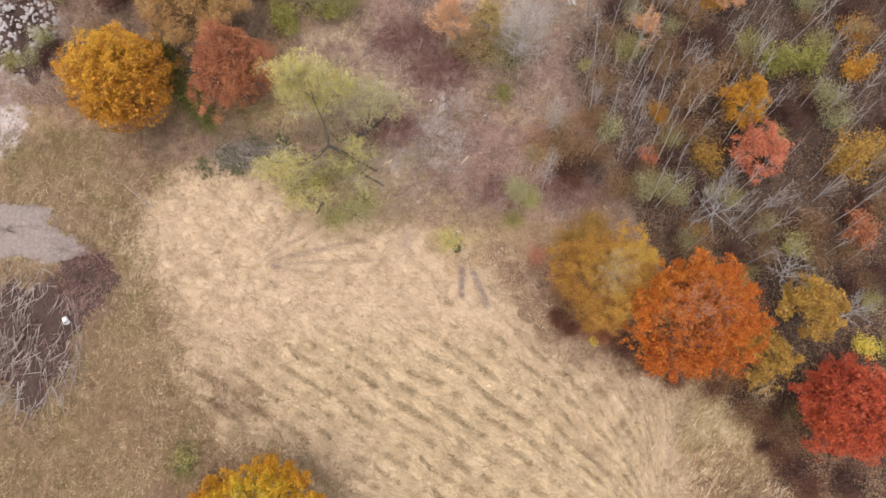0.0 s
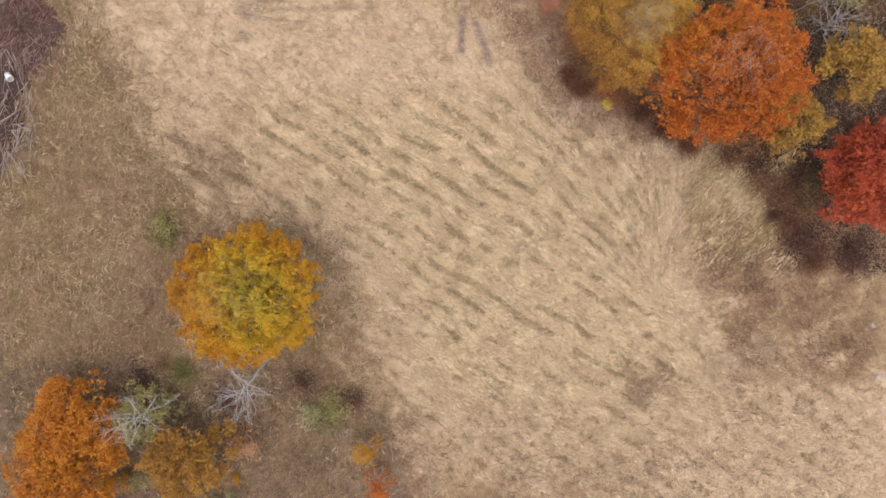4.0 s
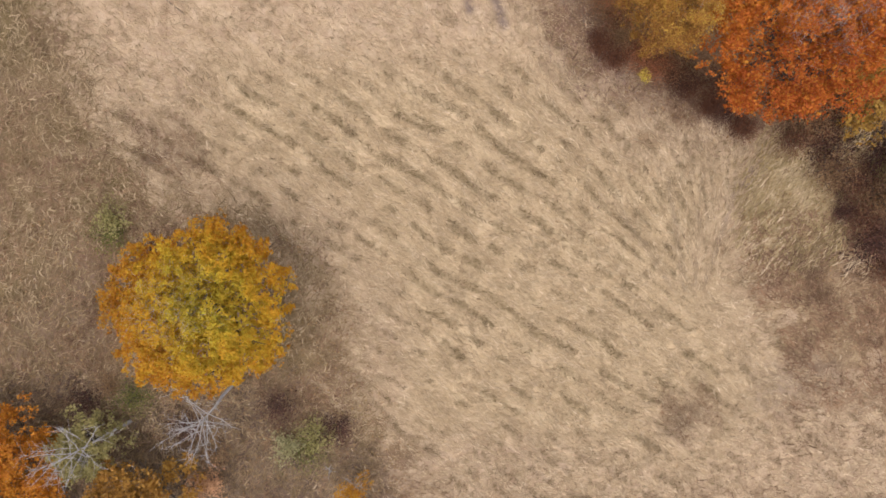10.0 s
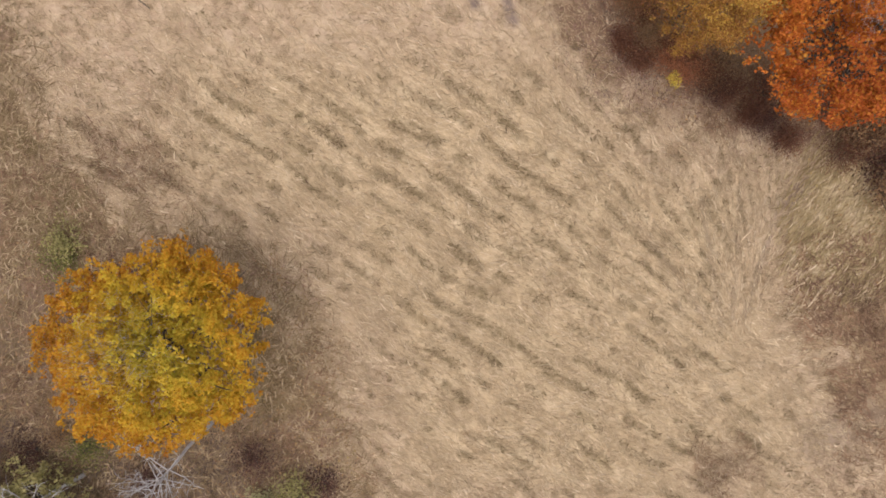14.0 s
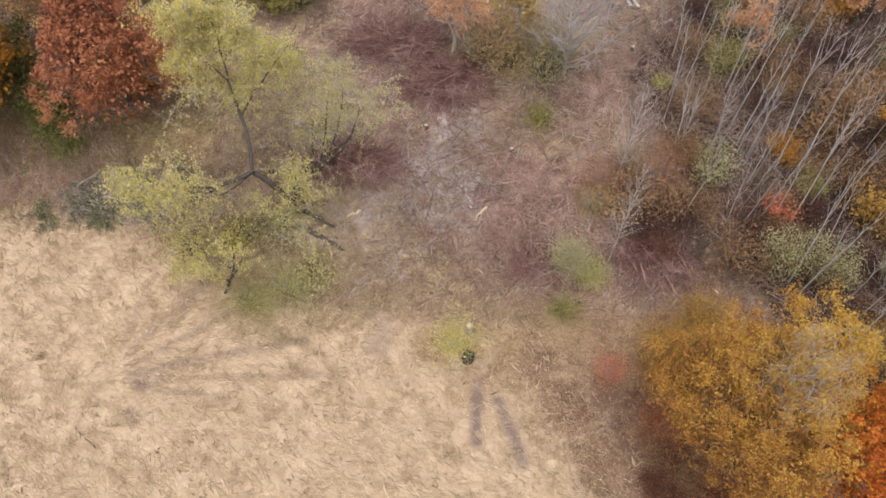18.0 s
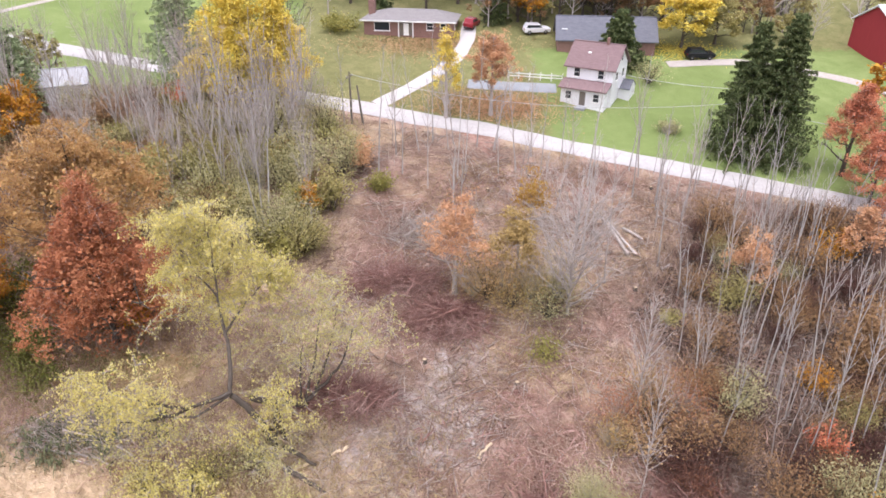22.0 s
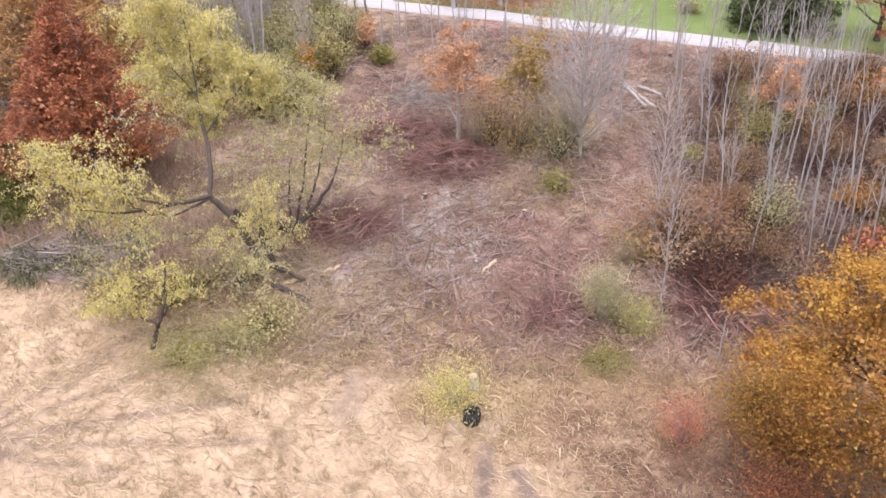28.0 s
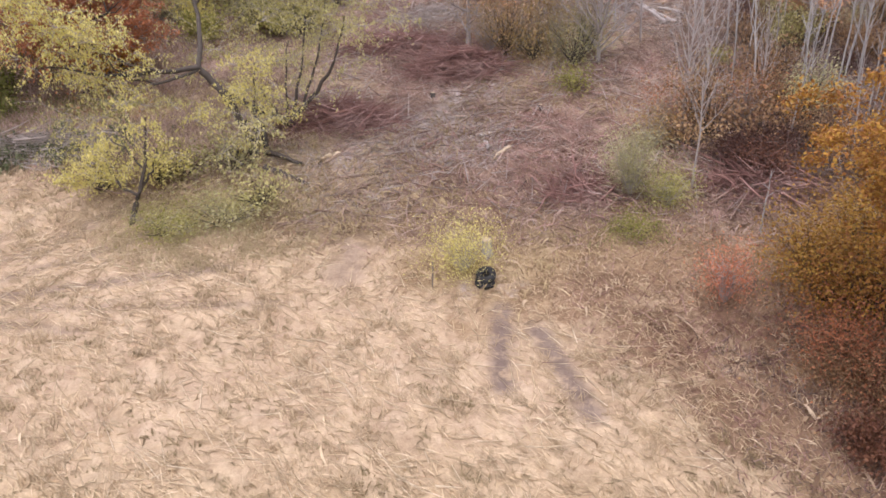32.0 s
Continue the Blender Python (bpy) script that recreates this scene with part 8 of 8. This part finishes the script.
def wisps(name, label, category, mat, seed, n, box, keep, length, width, along=None, spread=0.6, lift=0.15, bend=0.5):
    """Flat curved wisps of stalks lying over one another."""
    rng = np.random.default_rng(seed)
    x, y = scatter(n, *box, keep, rng)
    m = len(x)
    a = rng.uniform(0, 6.283, m) if along is None else along(x, y) + rng.normal(0, spread, m) + np.pi * rng.integers(0, 2, m)
    ln, w, turn = rng.uniform(*length, m), rng.uniform(*width, m), rng.normal(0, bend, m)
    px, py, rows = x, y, []
    up = lift * rng.uniform(0.3, 1.0, m)
    for k in range(4):
        s = k / 3
        b = a + turn * s
        half = 0.5 * w * (0.35, 1.0, 0.9, 0.12)[k]
        z = ground_z(px, py) + 0.05 + up * (0.2, 0.9, 1.0, 0.3)[k]
        ox, oy = -np.sin(b) * half, np.cos(b) * half
        rows.append(np.stack([np.stack([px + ox, py + oy, z], -1), np.stack([px - ox, py - oy, z + 0.25 * w], -1)], 1))
        px, py = px + np.cos(b) * ln / 3, py + np.sin(b) * ln / 3
    v = np.stack(rows, 1).reshape(-1, 3)
    o = 8 * np.arange(m)[:, None, None]
    f = (o + np.array([[0, 1, 3, 2], [2, 3, 5, 4], [4, 5, 7, 6]])[None]).reshape(-1, 4)
    return tagged(solid(name, mesh_np(name, v, f), mat), label, category, kind="stuff")


WISP_STRAW = foliage("straw_wisps", [(0.0, (0.38, 0.28, 0.155)), (0.4, (0.52, 0.395, 0.24)), (0.8, (0.66, 0.52, 0.335)), (1.0, (0.78, 0.645, 0.45))], patch=0.15, mix=0.25, through=0.15)
WISP_DARK = foliage("olive_stubble_wisps", [(0.0, (0.12, 0.085, 0.042)), (0.5, (0.23, 0.165, 0.085)), (1.0, (0.38, 0.29, 0.165))], patch=0.15, mix=0.3, through=0.15)
WISP_WEED = foliage("weed_wisps", [(0.0, (0.10, 0.06, 0.035)), (0.4, (0.24, 0.155, 0.09)), (0.8, (0.42, 0.31, 0.19)), (1.0, (0.60, 0.47, 0.32))], patch=0.15, mix=0.3, through=0.1)
WISP_MEADOW = foliage("meadow_wisps", [(0.0, (0.10, 0.068, 0.032)), (0.4, (0.22, 0.15, 0.075)), (0.8, (0.35, 0.25, 0.14)), (1.0, (0.50, 0.38, 0.24))], patch=0.1, mix=0.5, through=0.1)
wisps("straw", "pale straw wisps lying on the mown field", "straw", WISP_STRAW, 801, 140000, (-50, 62, -60, 33), lambda x, y: ((inside(FIELD, x, y) + RNG.normal(0, 3.2, x.shape) > 0) | ((inside(FIELD_EAST, x, y) > 0) & (RNG.uniform(size=x.shape) < 0.5))) & (lane_dash(x, y) < RNG.uniform(0, 0.35, x.shape)) & thinned(x, y), (0.3, 0.95), (0.02, 0.055), lanes_at, 0.5, 0.1, 0.3)
wisps("stubble", "dark olive stubble clumps in rows", "stubble", WISP_DARK, 802, 150000, (-50, 62, -60, 33), lambda x, y: ((inside(FIELD, x, y) > 0) | (inside(FIELD_EAST, x, y) > 0)) & (lane_dash(x, y) > RNG.uniform(0.25, 1, x.shape)) & thinned(x, y), (0.2, 0.6), (0.04, 0.10), lanes_at, 0.9, 0.1)
wisps("dry_grass", "matted dry grass in the western meadow", "grass", WISP_MEADOW, 803, 34000, (-70, -8, -60, 36), lambda x, y: outside_field(x, y), (0.5, 1.6), (0.04, 0.11), lambda x, y: 1.0 + 0.3 * np.sin(0.2 * x), 0.7, 0.25)
wisps("brown_weeds", "matted brown weeds east of the field", "weeds", WISP_WEED, 804, 42000, (8, 75, -60, 22), lambda x, y: outside_field(x, y) & clumped(x, y, 1.8, 42), (0.25, 0.8), (0.03, 0.08), lanes_at, 1.0, 0.2)
wisps("cut_brush", "strewn bark and brush on the cleared slope", "brush", TWIG, 805, 13000, (-22, 30, 20, 76), lambda x, y: outside_field(x, y) & clumped(x, y, 2.4, 23), (0.6, 2.2), (0.03, 0.075), None, 1.0, 0.35)
wisps("cut_brush", "strewn red-brown brush on the cleared slope", "brush", TWIG_MAROON, 806, 26000, (-40, 34, 20, 76), lambda x, y: outside_field(x, y) & (zone(RED_ZONES, x, y) > RNG.uniform(0.1, 1.1, x.shape)) & clumped(x, y, 2.0, 24), (0.6, 2.4), (0.03, 0.08), None, 1.0, 0.4)
wisps("cut_brush", "strewn dark brush on the cleared slope", "brush", TWIG_DARK, 807, 12000, (-40, 34, 20, 76), lambda x, y: outside_field(x, y) & (zone(RED_ZONES, x, y) + 0.1 > RNG.uniform(0.1, 1.1, x.shape)) & clumped(x, y, 2.0, 25), (0.5, 1.8), (0.03, 0.08), None, 1.0, 0.3)

WISP_HEAP = foliage("heap_leaves", [(0.0, (0.035, 0.045, 0.02)), (0.5, (0.10, 0.11, 0.05)), (1.0, (0.21, 0.20, 0.10))], patch=0.3, through=0.1)
wisps("felled_foliage", "dark green leaves of felled branches at the field's edge", "foliage", WISP_HEAP, 808, 6000, (-40, -20, 26, 38), patch(-29.5, 31.6, 7.0, 2.4, 14), (0.3, 0.9), (0.06, 0.16), None, 1.0, 0.8)


def rock(label, x, y, size, seed):
    ob = solid("rock", stone_mesh(seed), STONE)
    ob.matrix_basis = pose(x, y, gz(x, y) + 0.25 * size, 10, 5, 40 * seed) @ Matrix.Diagonal((size, size * 0.8, size * 0.7, 1))
    tagged(ob, label, "rock")


rock("pale blue-grey rock among dark brambles", 61.6, -27.6, 1.3, 3)
rock("small pale grey rock in brown weeds", 63.6, -35.4, 0.9, 5)

wisps("dry_grass", "tan dry grass between the field and the cleared slope", "grass", WEED_TAN, 809, 22000, (-24, 20, 6, 34), lambda x, y: (inside(FIELD, x, y) + RNG.normal(0, 2.2, x.shape) < 1) & (inside(FIELD, x, y) + RNG.normal(0, 3.0, x.shape) > -7) & clumped(x, y, 1.8, 43), (0.25, 0.8), (0.02, 0.05), lanes_at, 0.9, 0.15)
wisps("straw", "thin straw strewn beyond the head of the field", "straw", WISP_STRAW, 810, 9000, (-24, 20, 6, 34), lambda x, y: (inside(FIELD, x, y) < 1) & (inside(FIELD, x, y) + RNG.normal(0, 2.5, x.shape) > -5), (0.25, 0.7), (0.018, 0.04), lanes_at, 0.9, 0.1)
wisps("dry_grass", "pale olive grass strip beyond the field's corner", "grass", DRYGRASS, 811, 9000, (32, 50, -20, -2), lambda x, y: (inside(FIELD, x, y) < RNG.normal(0, 1.6, x.shape)) & (np.hypot((x - 41) / 7, (y + 10) / 7) + RNG.normal(0, 0.2, x.shape) < 1), (0.6, 1.8), (0.06, 0.16), lambda x, y: 0.9 + 0 * x, 0.25, 0.3)
wisps("brown_weeds", "rust and tan dead weeds beside the far lanes", "weeds", WEED_RUST, 812, 12000, (35, 62, -36, -12), lambda x, y: (inside(FIELD, x, y) < 0) & (soft_noise(x / 3, y / 3, 11) > RNG.uniform(0.2, 0.8, x.shape)), (0.5, 1.6), (0.04, 0.1), lambda x, y: -0.7 + 0 * x, 0.7, 0.4)
wisps("dry_grass", "tan tufts in the western meadow", "grass", WEED_TAN, 813, 24000, (-70, -10, -30, 30), lambda x, y: outside_field(x, y) & (soft_noise(x / 2.2, y / 2.2, 12) + 0.5 * soft_noise(x / 7, y / 7, 13) > RNG.uniform(0.6, 1.3, x.shape)), (0.5, 1.4), (0.035, 0.09), lambda x, y: 1.0 + 0.5 * np.sin(0.2 * y), 0.7, 0.25)
wisps("brown_weeds", "red-brown tufts in the western meadow", "weeds", WEED_RUST, 814, 22000, (-60, -8, -56, 2), lambda x, y: outside_field(x, y) & (soft_noise(x / 2.6, y / 2.6, 14) + 0.5 * soft_noise(x / 8, y / 8, 15) > RNG.uniform(0.65, 1.3, x.shape)), (0.5, 1.4), (0.035, 0.09), None, 1.0, 0.3)
wisps("brown_weeds", "tan and brown weeds round the field's end", "weeds", WISP_WEED, 815, 8000, (-14, 34, -60, -40), lambda x, y: (inside(FIELD, x, y) < RNG.normal(0, 3, x.shape)) & (soft_noise(x / 2.4, y / 2.4, 16) > RNG.uniform(0.1, 0.8, x.shape)), (0.5, 1.5), (0.035, 0.09), lanes_at, 0.8, 0.25)
wisps("dry_grass", "tan grass tussocks on the cleared slope", "grass", DRYGRASS, 816, 40000, (-40, 24, 14, 60), lambda x, y: outside_field(x, y) & (zone(TAN_ZONES, x, y) > RNG.uniform(0.15, 1.0, x.shape)) & clumped(x, y, 1.8, 26), (0.4, 1.2), (0.03, 0.08), None, 1.0, 0.35)
wisps("dry_grass", "pale weeds and stalks round the willow", "grass", TALLGRASS, 817, 9000, (-28, -4, 18, 34), lambda x, y: outside_field(x, y) & clumped(x, y, 2.2, 27), (0.3, 0.9), (0.02, 0.045), None, 1.0, 0.5)
cover("tall_grass", "tan and olive tussocks below the willow", "grass", TALLGRASS, 756, 16000, (-21, -7, 18, 28), lambda x, y: (np.hypot((x + 14) / 6.5, (y - 22.6) / 4.2) + RNG.normal(0, 0.2, x.shape) < 1) & clumped(x, y, 1.4, 28), (0.3, 0.9), (0.01, 0.024), 1.0)
# Dark twigs heaped up in place of the hollow's shade.
brush_pile("dark dead brambles heaped to stand in for shade below pale poles", 20.8, 28.2, 4.0, 3.0, 2.0, 900, 611, TWIG_DARK, (1.0, 2.6), thick=0.035)
wisps("straw", "thick pale locks of cut straw", "straw", WISP_STRAW, 818, 26000, (-50, 62, -60, 33), lambda x, y: ((inside(FIELD, x, y) + RNG.normal(0, 2.0, x.shape) > 0) | (inside(FIELD_EAST, x, y) > 0)) & (lane_dash(x, y) < 0.15) & (y + RNG.normal(0, 3, x.shape) < 3) & clumped(x, y, 1.6, 31), (0.5, 1.3), (0.06, 0.13), lanes_at, 0.4, 0.14, 0.5)
# Dark dashes that act as small shadows among the straw locks.
wisps("stubble", "short dark wisps standing in for shadow spots between locks of straw", "stubble", WISP_WEED, 819, 16000, (-50, 62, -60, 33), lambda x, y: ((inside(FIELD, x, y) > -2) | (inside(FIELD_EAST, x, y) > 0)) & (lane_dash(x, y) > RNG.uniform(0.1, 0.9, x.shape)) & (y + RNG.normal(0, 3, x.shape) < 4), (0.25, 0.7), (0.05, 0.12), lanes_at, 0.7, 0.08, 0.5)
wisps("dry_grass", "thick bleached tufts in the meadow", "grass", WEED_TAN, 820, 9000, (-70, -10, -40, 32), lambda x, y: outside_field(x, y) & clumped(x, y, 2.0, 33), (0.5, 1.2), (0.08, 0.18), None, 1.0, 0.3, 0.6)
wisps("brown_weeds", "dark dead tufts in the meadow", "weeds", WISP_WEED, 821, 12000, (-70, 60, -58, 26), lambda x, y: outside_field(x, y) & clumped(x, y, 2.0, 34), (0.4, 1.1), (0.06, 0.16), None, 1.0, 0.25, 0.6)
wisps("straw", "pale straw blown over the olive grass strip", "straw", WISP_STRAW, 822, 1600, (33, 50, -20, -3), lambda x, y: (inside(FIELD, x, y) < 0) & clumped(x, y, 1.6, 35), (0.6, 1.6), (0.06, 0.14), lambda x, y: 0.9 + 0 * x, 0.3, 0.35)
cover("undergrowth", "dark bare undergrowth among the southern trees", "undergrowth", TWIG_DARK, 757, 16000, (-64, -6, -60, -30), lambda x, y: (x < -14 - 0.5 * (y + 36)) & clumped(x, y, 3.0, 36), (0.6, 1.8), (0.015, 0.04), 0.8)
for k, (x, y, leaf, tall) in enumerate([(-43.5, -33.5, LEAF_MAROON, 2.0), (-31.5, -37.0, LEAF_MAROON, 1.8), (-37.5, -33.0, LEAF_GREEN, 2.4), (-45.0, -41.0, LEAF_GREEN, 3.2), (-28.5, -40.0, LEAF_RUSTGOLD, 1.8), (-20.5, -34.5, LEAF_MAROON, 1.4), (-17.0, -40.5, LEAF_GREEN, 2.0), (-13.4, -37.2, LEAF_MAROON, 1.6), (-33.5, -16.0, LEAF_MAROON, 1.2), (-38.5, -14.0, LEAF_GREEN, 1.4)]):
    put(shrub("bush", "dark tangled low shrub in brown grass", leaf, tall, 2.6, 1300, 840 + k, 36, 0.17, loose=0.9), x, y)
for k, (x, y, tall, wide) in enumerate([(-39.4, 41.4, 3.4, 3.0), (-37.6, 38.6, 2.2, 2.4), (-41.4, 44.6, 4.0, 3.0), (-35.6, 37.0, 1.6, 2.2)]):
    put(shrub("bush", "dark green shrub between the golden maple and the oak", LEAF_GREEN, tall, wide, 2200, 860 + k, 30, 0.18, loose=0.9), x, y)
for k, (x, y, leaf) in enumerate([(-36, 82, LEAF_MOSS), (-31, 80, LEAF_RUSTGOLD), (-27, 79.5, LEAF_MOSS), (-22.5, 79, LEAF_SAGE), (-18.6, 78.6, LEAF_MOSS), (-41, 84, LEAF_RUSTGOLD), (-33.5, 77, LEAF_SAGE), (-15.4, 76.4, LEAF_SHOOT), (-12.2, 74.0, LEAF_MOSS)]):
    put(shrub("bush", "olive and tan shrub below bare trees by the road", leaf, 3.6, 3.0, 2200, 870 + k, 30, 0.18, loose=0.9), x, y)
cover("brown_weeds", "dark dead weeds at the foot of the olive-gold tree", "weeds", TWIG_DARK, 758, 10000, (10, 27, -1, 19), lambda x, y: (np.hypot((x - 19) / 6.5, (y - 9) / 8.5) + RNG.normal(0, 0.18, x.shape) < 1) & clumped(x, y, 1.6, 37), (0.3, 0.9), (0.014, 0.035), 0.7)
cover("brown_weeds", "maroon dead stalks at the foot of the olive-gold tree", "weeds", TWIG_MAROON, 759, 9000, (10, 27, -1, 19), lambda x, y: (np.hypot((x - 18.5) / 6.0, (y - 8.5) / 8.0) + RNG.normal(0, 0.18, x.shape) < 1) & clumped(x, y, 1.6, 38), (0.3, 0.9), (0.014, 0.035), 0.7)
